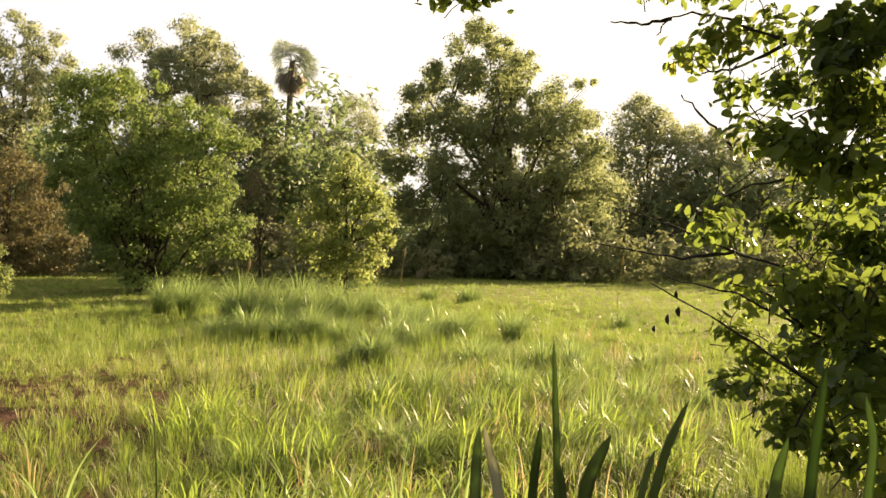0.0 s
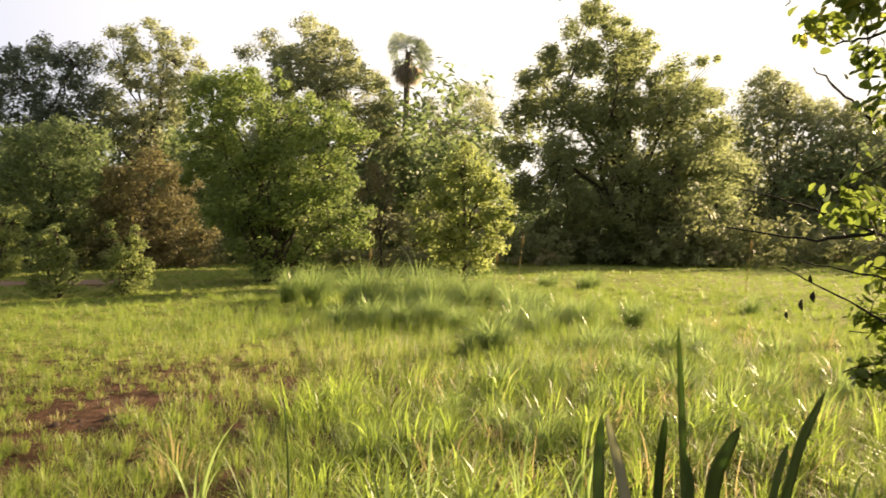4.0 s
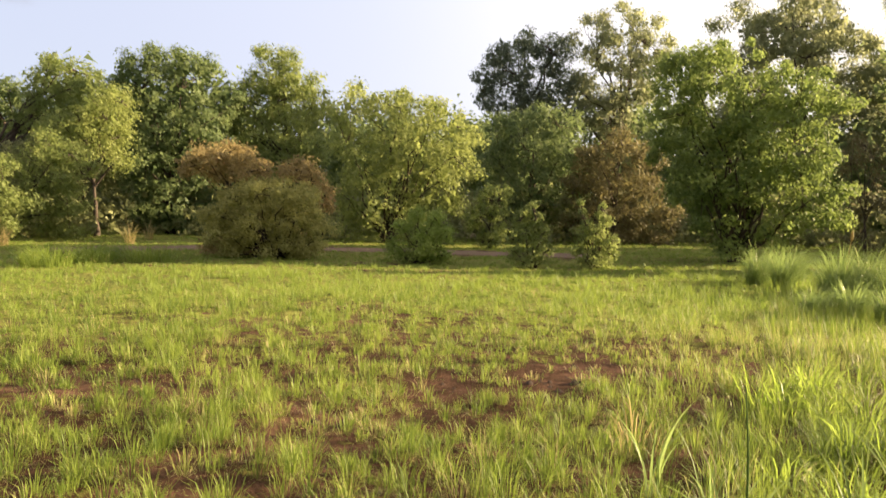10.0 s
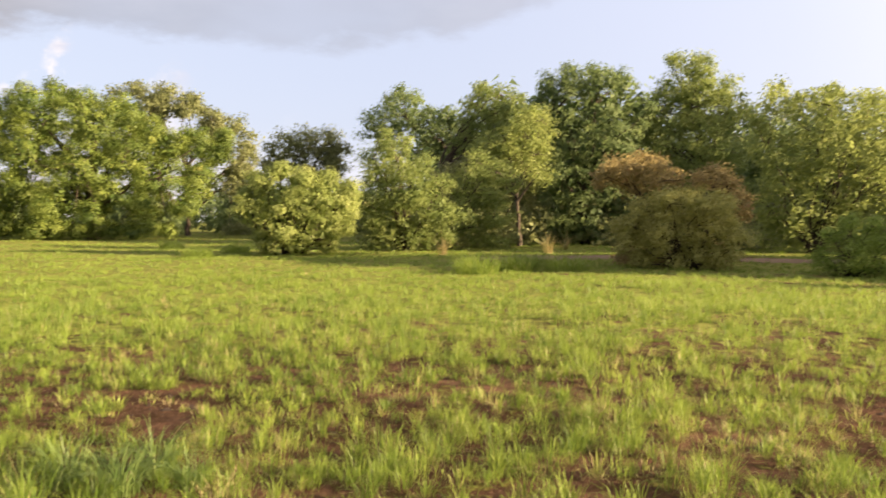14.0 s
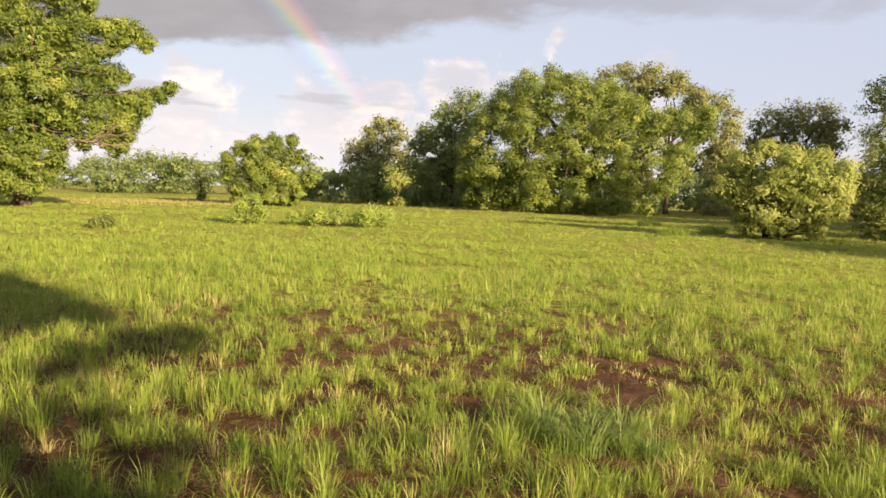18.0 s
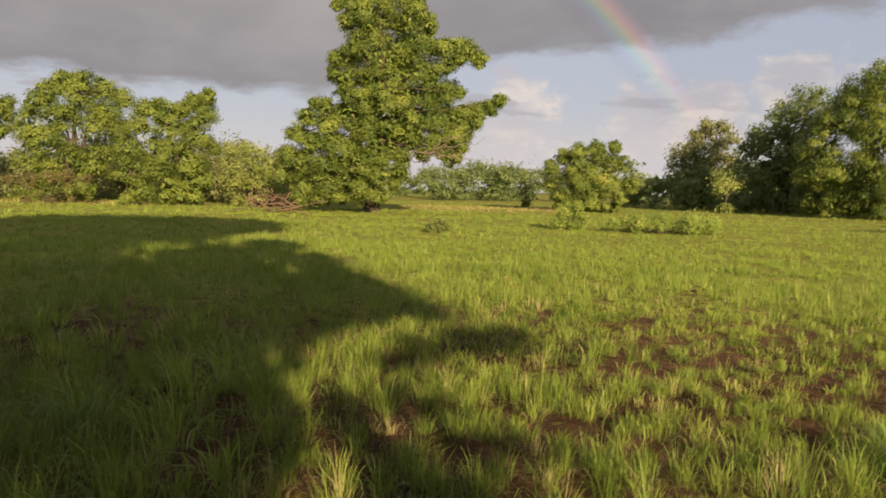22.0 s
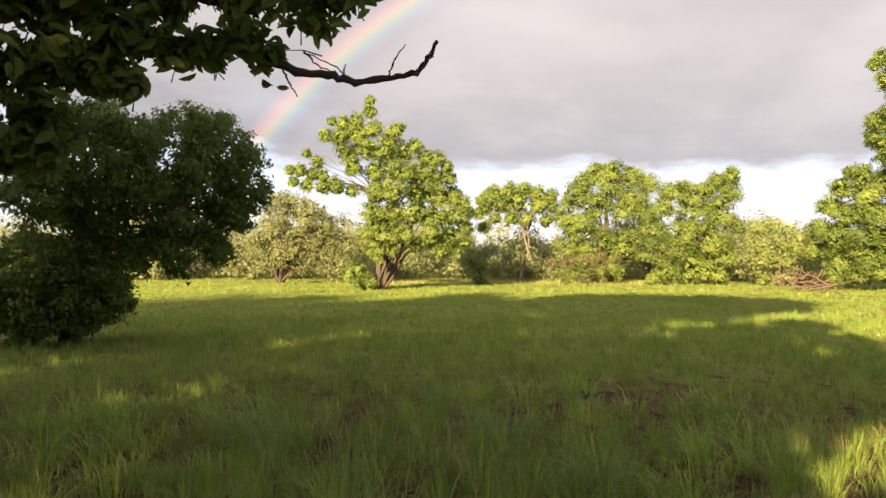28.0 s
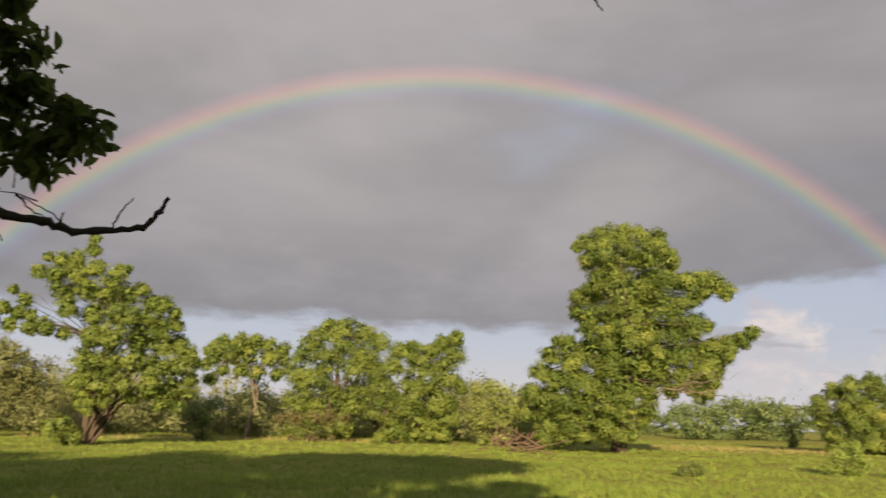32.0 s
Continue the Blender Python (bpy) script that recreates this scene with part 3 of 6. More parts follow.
def lushness(x, y):
    """How closely grass covers the ground: 0 bare, 1 full."""
    yaw, r = yaw_of(x, y), np.hypot(x, y)
    patch = lattice(x, y, 1.1) * 0.3 + lattice(x, y, 0.5) * 0.45 + lattice(x, y, 0.22) * 0.25
    drift = lattice(x, y, 5.0)
    near_side = 1 / (1 + np.exp((yaw - 26) / 5)) / (1 + np.exp(np.minimum(r - 16, 90) / 3))      # thick growth on the sun's side
    shade_side = 1 / (1 + np.exp((116 - yaw) / 6)) / (1 + np.exp((4.5 - r) / 1.2))
    far = 1 / (1 + np.exp((15 - r) / 2.5))
    base = 0.74 + 0.25 * (drift - 0.5) + 0.12 / (1 + np.exp(6.5 - r)) + 0.32 * near_side + 0.3 * shade_side + 0.35 * far
    base = base + 0.35 * bump_at(yaw, r, 22, 17, 14, 4)
    base = base - 0.6 * bump_at(yaw, r, 25, 9.0, 11, 1.6) - 0.22 * bump_at(yaw, r, 36, 7.6, 7, 0.9)
    base = base + 0.4 * bump_at(yaw, r, 32, 4.6, 14, 1.2)
    base = base + 0.35 * bump_at(yaw, r, 165, 4.5, 16, 2.5) - 0.6 * bump_at(yaw, r, 143, 8.8, 9, 3.4) - 0.32 * bump_at(yaw, r, 128, 5.0, 8, 0.9) + 0.45 * bump_at(yaw, r, 20, 4.6, 14, 1.3) - 0.35 * bump_at(yaw, r, 112, 5.6, 5, 0.8) - 0.3 * bump_at(yaw, r, 90, 7.5, 7, 1.2) + 0.5 * bump_at(yaw, r, 98, 4.6, 5, 0.5)
    base = base - 0.5 * bump_at(yaw, r, 52, 24, 24, 5) - 0.3 * bump_at(yaw, r, 86, 25, 14, 7)
    base = base - 0.42 * bump_at(yaw, r, 0, 5.0, 15, 2.4)
    base = base - 0.24 * bump_at(yaw, r, 52, 6.4, 15, 1.5) - 0.2 * bump_at(yaw, r, 50, 13, 14, 2.5)
    # a bare track along the woodland's edge
    base = base - 1.1 * np.exp(-((r - 35 - 1.5 * np.sin(yaw / 7)) / 2.8) ** 2) * (yaw > 30) * (yaw < 67)
    return np.clip(base + (patch - 0.5) * 1.6, 0, 1)


def make_ground():
    rings = np.concatenate([[0.25], 0.5 * 1.035 ** np.arange(0, 165), [220, 320, 500, 900, 1600, 3000]])
    seg = 300
    a = np.linspace(0, 2 * np.pi, seg, endpoint=False)
    x = np.concatenate([[0], (rings[:, None] * np.cos(a)).ravel()])
    y = np.concatenate([[0], (rings[:, None] * np.sin(a)).ravel()])
    v = np.stack([x, y, ground_z(x, y)], 1)
    i, j = np.meshgrid(np.arange(len(rings) - 1), np.arange(seg), indexing="ij")
    k = (j + 1) % seg
    p = 1 + i * seg
    q = np.stack([p + j, p + seg + j, p + seg + k, p + j, p + seg + k, p + k], -1).reshape(-1, 3)
    fan = np.stack([np.zeros(seg, int), 1 + np.arange(seg), 1 + (np.arange(seg) + 1) % seg], -1)
    me = raw_mesh("ground", v, np.concatenate([fan, q]), smooth=True)
    c = me.attributes.new("cover", "FLOAT", "POINT")
    r = np.hypot(x, y)
    c.data.foreach_set("value", np.clip(lushness(x, y) * np.clip((r - 5) / 13, 0.25, 1), 0, 1).astype(np.float32))
    return tagged(part("ground", me, soil), "red-brown earth under patchy meadow grass", "ground", kind="structure")


make_ground()


# ---- trees and bushes round the clearing ----
palm_thatch = foliage_material("palm_thatch", (0.24, 0.2, 0.15), (0.42, 0.37, 0.29), (0.4, 0.34, 0.25), through=0.6)


def fan_palm(x, y, height):
    """A tall palm: a pale ringed trunk, a head of fan leaves and a skirt of hanging dead ones."""
    rng = np.random.default_rng(61)
    thing = tagged(new("palm_tree"), "tall fan palm with a grey skirt of dead hanging leaves", "palm tree")
    thing.location = (x, y, ground_z(np.array([x]), np.array([y]))[0])
    s = np.linspace(0, 1, 26)
    line = np.stack([0.5 * s ** 2, 0.2 * np.sin(s * 2), -0.1 + (height + 0.1) * s], 1)
    part("trunk", raw_mesh("trunk", *tube(line, 0.36 - 0.1 * s + 0.015 * (np.arange(26) % 2), 9), smooth=True), pale_bark, thing)
    head = line[-1]
    for i in range(46):
        dead = i >= 26
        a = rng.uniform(0, 6.28)
        el = rng.uniform(-1.35, -0.85) if dead else math.asin(rng.uniform(-0.6, 0.9))
        d = np.array([math.cos(a) * math.cos(el), math.sin(a) * math.cos(el), math.sin(el)])
        stalk = rng.uniform(0.9, 1.5) * (0.8 if dead else 1.0)
        hub = head + d * stalk - np.array([0, 0, 0.15 if not dead else 0.3])
        side = unit(np.cross(d, [0.1, 0.05, 1.0]))
        turn = rng.uniform(-1.3, 1.3)
        side = side * math.cos(turn) + np.cross(side, d) * math.sin(turn)
        up = np.cross(side, d)
        verts, faces = list(tube(np.stack([head, (head + hub) / 2 + up * 0.1, hub]), np.array([0.04, 0.03, 0.02]), 4)), []
        v, f = [verts[0]], []
        base, reach = len(verts[0]), rng.uniform(1.1, 1.6) * (1.1 if dead else 1.0)
        spray = 1.5 if not dead else 0.7
        for q in np.linspace(-spray, spray, 15):
            w = d * math.cos(q) + side * math.sin(q)
            n = up + rng.normal(0, 0.2, 3)
            tip = hub + w * reach * rng.uniform(0.85, 1.1) + n * 0.05 - np.array([0, 0, 0.22 * reach])
            knee = hub + w * reach * 0.6
            wide = unit(np.cross(w, n)) * 0.06
            v.append(np.array([hub, knee - wide, tip, knee + wide]))
            f.append([base, base + 1, base + 2, base + 3])
            base += 4
        faces = np.concatenate([verts[1], np.array(f)])
        v = np.concatenate(v)
        part("dead_frond" if dead else "frond", raw_mesh("frond", v, faces, np.full(len(v), 0.5)), palm_thatch if dead else leaf_dark, thing, "hanging dead grey-brown fan leaf" if dead else "")


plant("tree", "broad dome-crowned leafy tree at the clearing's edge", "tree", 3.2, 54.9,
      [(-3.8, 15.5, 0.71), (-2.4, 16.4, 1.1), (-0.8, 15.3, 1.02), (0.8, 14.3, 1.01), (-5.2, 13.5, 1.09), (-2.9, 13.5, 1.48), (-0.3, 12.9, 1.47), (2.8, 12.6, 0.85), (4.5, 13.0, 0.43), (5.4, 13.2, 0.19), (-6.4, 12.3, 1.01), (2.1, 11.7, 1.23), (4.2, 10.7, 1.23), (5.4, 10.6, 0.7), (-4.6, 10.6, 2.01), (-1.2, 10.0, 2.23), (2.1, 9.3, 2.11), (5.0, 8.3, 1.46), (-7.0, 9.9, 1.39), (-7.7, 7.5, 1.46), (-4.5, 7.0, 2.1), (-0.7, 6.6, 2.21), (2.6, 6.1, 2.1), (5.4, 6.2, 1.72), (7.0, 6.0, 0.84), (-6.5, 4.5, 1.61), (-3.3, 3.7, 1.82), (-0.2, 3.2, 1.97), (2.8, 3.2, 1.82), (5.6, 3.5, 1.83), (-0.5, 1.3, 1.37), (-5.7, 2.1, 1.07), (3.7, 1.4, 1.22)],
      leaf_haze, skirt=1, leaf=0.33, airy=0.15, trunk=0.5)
plant("sapling_tree", "slim pale green young tree in long grass", "tree", -4.2, 29.7,
      [(-0.0, 5.1, 0.17), (0.1, 4.8, 0.31), (-0.4, 4.4, 0.33), (0.6, 4.3, 0.33), (-0.1, 3.9, 0.54), (1.0, 3.9, 0.29), (-1.0, 3.7, 0.42), (1.4, 3.4, 0.25), (0.7, 3.3, 0.58), (-0.7, 3.0, 0.62), (1.6, 2.8, 0.25), (-1.6, 2.8, 0.41), (1.0, 2.4, 0.58), (-0.2, 2.1, 0.66), (1.6, 2.1, 0.21), (-1.3, 1.9, 0.5), (1.1, 1.5, 0.41), (0.1, 1.3, 0.58), (-0.9, 1.2, 0.5), (-0.4, 0.6, 0.37), (0.7, 0.8, 0.37)],
      leaf_lime, leaf=0.2, trunk=0.12)
plant("tree", "spreading dark green tree with dense drooping foliage", "tree", -11.4, 29.3,
      [(-1.4, 7.4, 0.60), (-2.3, 7.2, 0.60), (-0.8, 7.7, 0.35), (-0.5, 7.2, 0.45), (-2.8, 6.6, 0.60), (-1.6, 6.4, 0.74), (-0.5, 6.3, 0.59), (-2.8, 5.5, 0.59), (-1.8, 5.3, 0.79), (-2.7, 4.5, 0.54), (-3.1, 3.8, 0.30), (-2.0, 4.3, 0.64), (0.4, 7.4, 0.22), (0.2, 7.9, 0.14), (0.9, 6.5, 0.49), (1.5, 6.6, 0.40), (1.4, 7.0, 0.20), (2.2, 6.4, 0.45), (2.7, 6.7, 0.25), (2.7, 5.8, 0.54), (3.4, 5.5, 0.35), (3.8, 5.6, 0.18), (2.0, 5.5, 0.59), (1.1, 5.5, 0.64), (0.1, 5.2, 0.74), (-0.6, 4.3, 0.79), (0.6, 4.1, 0.78), (1.7, 4.3, 0.69), (2.5, 4.5, 0.54), (2.9, 3.8, 0.44), (2.4, 3.1, 0.64), (1.3, 3.1, 0.73), (0.2, 2.9, 0.73), (-0.9, 3.2, 0.69), (-1.8, 3.3, 0.59), (-2.2, 2.5, 0.49), (-1.3, 2.3, 0.69), (-0.2, 1.9, 0.68), (0.8, 2.0, 0.59), (2.1, 2.1, 0.69), (3.0, 2.4, 0.49), (3.3, 1.6, 0.44), (3.6, 2.6, 0.30), (2.7, 1.6, 0.39), (1.7, 1.4, 0.59), (0.8, 1.1, 0.44), (-0.2, 0.9, 0.59), (-1.1, 1.5, 0.54), (-0.5, 0.4, 0.44), (0.2, 0.4, 0.34), (1.4, 0.8, 0.34)],
      leaf_cool, leaf=0.18, trunk=0.13, airy=0.5, clump=1.25, fill=1.1, stems=4)
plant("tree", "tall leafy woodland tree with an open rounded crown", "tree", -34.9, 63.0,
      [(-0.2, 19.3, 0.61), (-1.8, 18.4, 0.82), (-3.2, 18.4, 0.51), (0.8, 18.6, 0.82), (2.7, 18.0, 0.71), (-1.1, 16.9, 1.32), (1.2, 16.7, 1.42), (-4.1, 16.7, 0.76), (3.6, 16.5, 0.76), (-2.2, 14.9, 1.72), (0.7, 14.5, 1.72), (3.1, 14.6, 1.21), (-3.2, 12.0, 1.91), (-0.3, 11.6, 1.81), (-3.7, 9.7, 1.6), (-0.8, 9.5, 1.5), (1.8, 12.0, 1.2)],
      leaf_far_haze, leaf=0.4, trunk=0.35)
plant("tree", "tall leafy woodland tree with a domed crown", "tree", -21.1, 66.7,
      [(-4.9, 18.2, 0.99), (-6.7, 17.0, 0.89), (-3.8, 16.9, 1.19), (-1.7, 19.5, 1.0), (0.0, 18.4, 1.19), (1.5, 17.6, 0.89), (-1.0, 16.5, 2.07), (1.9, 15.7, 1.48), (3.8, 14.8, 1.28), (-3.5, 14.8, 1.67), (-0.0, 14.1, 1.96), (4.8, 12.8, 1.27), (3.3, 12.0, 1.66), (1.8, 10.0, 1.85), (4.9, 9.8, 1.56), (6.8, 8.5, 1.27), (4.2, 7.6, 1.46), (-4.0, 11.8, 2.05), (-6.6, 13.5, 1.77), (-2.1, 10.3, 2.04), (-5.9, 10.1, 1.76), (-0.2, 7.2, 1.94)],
      leaf_far_haze, leaf=0.4, trunk=0.35)
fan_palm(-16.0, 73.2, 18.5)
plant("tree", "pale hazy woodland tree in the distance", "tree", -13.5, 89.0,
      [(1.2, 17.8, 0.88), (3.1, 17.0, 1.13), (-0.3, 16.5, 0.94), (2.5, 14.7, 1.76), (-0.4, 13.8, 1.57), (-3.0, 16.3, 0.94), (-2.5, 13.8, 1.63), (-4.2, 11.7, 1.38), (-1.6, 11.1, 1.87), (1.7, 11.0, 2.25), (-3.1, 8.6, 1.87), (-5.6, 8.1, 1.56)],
      leaf_far_haze, leaf=0.36, trunk=0.3, airy=0.1, fill=1.3)
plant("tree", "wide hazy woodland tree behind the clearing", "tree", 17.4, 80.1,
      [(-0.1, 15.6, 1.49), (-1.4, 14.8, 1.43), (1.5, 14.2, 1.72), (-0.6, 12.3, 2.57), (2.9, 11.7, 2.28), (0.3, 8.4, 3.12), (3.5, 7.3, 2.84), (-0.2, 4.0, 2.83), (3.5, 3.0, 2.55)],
      leaf_far_haze, skirt=1, leaf=0.45, trunk=0.35, airy=0.12, fill=1.3)
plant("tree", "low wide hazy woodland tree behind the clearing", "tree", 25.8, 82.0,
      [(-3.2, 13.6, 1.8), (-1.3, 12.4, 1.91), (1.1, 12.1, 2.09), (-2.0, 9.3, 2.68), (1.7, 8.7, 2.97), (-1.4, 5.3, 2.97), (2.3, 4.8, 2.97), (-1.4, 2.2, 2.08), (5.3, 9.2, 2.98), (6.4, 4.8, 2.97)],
      leaf_far_haze, leaf=0.45, trunk=0.35, airy=0.12, fill=1.2)
plant("bush", "round yellowish brown bush behind the trees", "bush", -11.0, 44.7,
      [(-0.4, 5.5, 0.48), (0.2, 4.7, 0.64), (-0.8, 4.4, 0.64), (0.3, 3.5, 0.7), (-0.8, 3.1, 0.7), (0.4, 2.4, 0.57), (-0.6, 1.9, 0.48)],
      leaf_brown, leaf=0.2, trunk=0.08)
plant("tree", "tall dark green tree with dense fine foliage", "tree", -40.8, 56.9,
      [(-2.1, 15.1, 1.18), (0.3, 15.9, 1.38), (2.5, 15.2, 1.58), (-3.2, 13.3, 1.27), (-0.5, 13.3, 1.96), (2.5, 12.7, 1.96), (-2.8, 11.2, 1.46), (0.4, 10.6, 2.04), (3.1, 10.1, 1.85), (-1.0, 8.7, 1.7), (1.7, 8.0, 1.84)],
      leaf_dark, leaf=0.36, trunk=0.35)
plant("tree", "bushy mid-green tree at the woodland edge", "tree", -28.7, 40.9,
      [(0.2, 7.5, 0.97), (-1.4, 6.8, 1.11), (1.7, 6.9, 1.18), (-0.3, 5.5, 1.66), (2.0, 5.2, 1.38), (-1.9, 4.7, 1.31), (-0.0, 3.5, 1.66), (2.3, 3.2, 1.31), (-1.8, 2.5, 1.21), (0.9, 2.0, 1.21), (-0.7, 1.5, 1.03)],
      leaf_deep, skirt=1, leaf=0.26, trunk=0.2)
plant("bush", "tall brownish green thicket bush", "bush", -23.6, 41.8,
      [(0.4, 5.7, 1.06), (-1.2, 5.0, 1.0), (1.9, 4.8, 0.93), (-0.2, 3.7, 1.39), (1.7, 3.0, 1.19), (-1.9, 3.4, 1.06), (-0.9, 1.9, 1.19), (1.0, 1.6, 1.19), (3.0, 1.5, 0.93), (-2.1, 1.1, 0.8)],
      leaf_brown, skirt=1, leaf=0.24, trunk=0.14)
plant("tree", "light yellow-green multi-stemmed tree with airy foliage", "tree", -31.2, 31.1,
      [(-1.6, 8.0, 0.61), (-2.2, 6.9, 0.86), (-0.7, 7.3, 0.8), (0.7, 7.2, 1.04), (2.4, 6.9, 1.04), (3.7, 6.3, 0.92), (4.7, 5.5, 0.61), (-0.0, 5.8, 1.28), (1.8, 5.4, 1.4), (-2.1, 5.2, 1.04), (3.6, 4.7, 1.1), (-1.2, 3.9, 1.37), (0.8, 3.5, 1.37), (2.8, 3.3, 1.22), (4.6, 3.9, 0.55), (-1.9, 2.2, 1.03), (-0.2, 2.0, 1.15), (1.6, 1.7, 1.09), (-2.0, 0.9, 0.73), (-0.7, 0.8, 0.73), (3.4, 2.1, 0.73)],
      leaf_lime, leaf=0.24, trunk=0.12, stems=4, airy=0.5, cover=1.3)
plant("tree", "tall leafy tree with upright sprays at its top", "tree", -45.3, 36.2,
      [(-2.4, 12.5, 0.53), (-1.6, 12.1, 0.89), (-0.3, 12.1, 0.73), (-0.5, 10.9, 1.13), (-2.4, 10.3, 1.21), (1.1, 10.4, 0.89), (-1.2, 9.2, 1.69), (-3.7, 9.0, 1.37), (1.1, 8.7, 1.53), (-4.2, 7.5, 1.45), (-2.3, 6.8, 1.85), (0.6, 6.3, 1.85), (-1.1, 4.7, 1.6), (1.6, 4.4, 1.36)],
      leaf_mid, leaf=0.3, trunk=0.25)
plant("tree", "dense dark round-topped evergreen tree", "tree", -48.2, 28.4,
      [(-1.0, 11.1, 1.02), (-2.5, 10.3, 1.09), (0.8, 11.0, 1.1), (2.4, 10.6, 1.17), (-1.7, 9.3, 1.79), (0.6, 9.3, 1.95), (3.1, 9.1, 1.48), (-3.0, 9.2, 0.86), (-1.2, 6.9, 2.02), (1.6, 6.9, 2.02), (-1.5, 4.6, 2.01), (1.1, 4.3, 2.24), (-0.3, 2.1, 2.01), (2.0, 2.1, 1.74), (0.8, 0.8, 1.39), (-1.1, 1.0, 1.16)],
      leaf_deep, skirt=1, leaf=0.28, trunk=0.35, split=0, airy=0.1, fill=1.12, clump=1.2)
plant("bush", "large leafy bush turning orange-brown", "bush", -24.0, 18.2,
      [(-2.7, 3.2, 0.46), (-2.3, 3.5, 0.46), (-1.6, 3.6, 0.50), (-1.0, 3.6, 0.37), (-1.9, 3.0, 0.54), (-1.0, 3.0, 0.50), (-0.4, 3.1, 0.37), (1.0, 3.1, 0.46), (1.4, 2.7, 0.46), (1.8, 2.3, 0.42), (1.9, 1.8, 0.29), (0.5, 3.0, 0.37), (-3.0, 3.0, 0.25)],
      leaf_rust, leaf=0.15, trunk=0.08, stems=5)
plant("bush", "rounded olive-green bush in front of the orange-brown one", "bush", -22.6, 17.1,
      [(-1.2, 2.0, 0.59), (-0.5, 2.2, 0.66), (0.4, 2.2, 0.63), (1.2, 2.1, 0.55), (-1.6, 1.4, 0.59), (-0.7, 1.4, 0.70), (0.4, 1.5, 0.70), (1.4, 1.4, 0.55), (1.7, 0.9, 0.39), (-1.8, 0.8, 0.43), (-1.0, 0.7, 0.55), (0.3, 0.6, 0.59), (1.2, 0.5, 0.43), (-2.1, 1.5, 0.31)],
      leaf_khaki, leaf=0.13, trunk=0.06, stems=5)
plant("bush", "small round bright green bush", "bush", -18.4, 19.9,
      [(-0.1, 1.6, 0.30), (0.5, 1.5, 0.30), (-0.6, 1.2, 0.34), (0.2, 1.1, 0.49), (0.8, 1.0, 0.37), (-0.8, 0.6, 0.37), (-0.1, 0.6, 0.52), (0.6, 0.6, 0.45), (1.0, 0.8, 0.22), (-0.5, 0.2, 0.26), (0.3, 0.2, 0.30), (0.8, 0.3, 0.26)],
      leaf_fresh, leaf=0.11, trunk=0.05, stems=3, fill=1.05)
plant("bush", "small green upright bush", "bush", -14.7, 21.1,
      [(-0.2, 1.8, 0.18), (0.0, 2.0, 0.14), (-0.4, 1.5, 0.25), (0.1, 1.5, 0.25), (-0.2, 1.1, 0.32), (0.3, 1.1, 0.25), (-0.6, 0.9, 0.18), (0.1, 0.6, 0.32), (-0.5, 0.5, 0.25), (0.1, 0.2, 0.25), (0.5, 0.6, 0.18)],
      leaf_mid, leaf=0.11, trunk=0.04, stems=3)
plant("bush", "small green bush with two upright tips", "bush", -13.3, 22.5,
      [(-0.5, 2.1, 0.11), (-0.4, 1.8, 0.14), (0.2, 2.0, 0.11), (0.1, 1.7, 0.16), (-0.3, 1.4, 0.22), (0.3, 1.5, 0.22), (-0.4, 1.0, 0.25), (0.0, 1.1, 0.29), (0.5, 0.9, 0.22), (-0.5, 0.6, 0.22), (0.1, 0.6, 0.32), (0.5, 0.5, 0.22), (0.1, 0.2, 0.22)],
      leaf_mid, leaf=0.11, trunk=0.04, stems=3)
plant("bush", "grey-green bush in the woodland shade", "bush", -24.5, 31.6,
      [(0.3, 2.3, 0.9), (-0.5, 1.5, 0.9), (0.1, 0.9, 0.7)],
      leaf_mid, leaf=0.2, trunk=0.08)
plant("tree", "yellow-green tree with spire-like sprays", "tree", -46.8, 22.8,
      [(0.6, 8.4, 0.58), (1.4, 7.9, 0.8), (-0.0, 7.8, 0.72), (0.5, 6.9, 1.23), (1.8, 7.0, 0.58), (-0.9, 6.7, 0.87), (1.1, 5.8, 1.15), (-1.9, 6.5, 0.87), (-2.7, 5.9, 0.79), (-0.6, 5.5, 1.08), (1.1, 4.5, 0.86)],
      leaf_lime, leaf=0.25, trunk=0.16)
plant("tree", "pale olive tree with thin foliage", "tree", -50.4, 21.9,
      [(-1.0, 4.9, 1.06), (-2.4, 4.5, 1.14), (0.2, 4.6, 1.06), (1.5, 4.5, 0.95), (-1.3, 3.4, 1.44), (0.6, 3.3, 1.29), (-2.6, 2.8, 1.29), (2.6, 3.7, 0.84), (-0.7, 1.9, 1.29), (-2.2, 1.1, 1.21), (0.9, 1.9, 0.83), (3.3, 2.7, 0.76), (-1.3, 0.6, 0.91), (0.6, 0.9, 0.76)],
      leaf_olive, leaf=0.26, trunk=0.16, stems=3)
plant("tree", "broad dark woodland tree", "tree", -69.2, 28.9,
      [(-6.6, 13.3, 0.74), (-5.5, 12.6, 0.94), (-7.4, 12.4, 0.84), (-8.6, 11.3, 1.05), (-6.0, 11.1, 1.57), (-9.5, 10.2, 1.05), (-4.0, 10.6, 1.46), (-2.3, 10.9, 1.25), (-7.5, 9.5, 1.57), (-3.3, 9.3, 1.56), (-1.0, 9.9, 1.25), (-5.0, 8.3, 1.67), (-2.0, 7.8, 1.56)],
      leaf_deep, leaf=0.38, trunk=0.3)
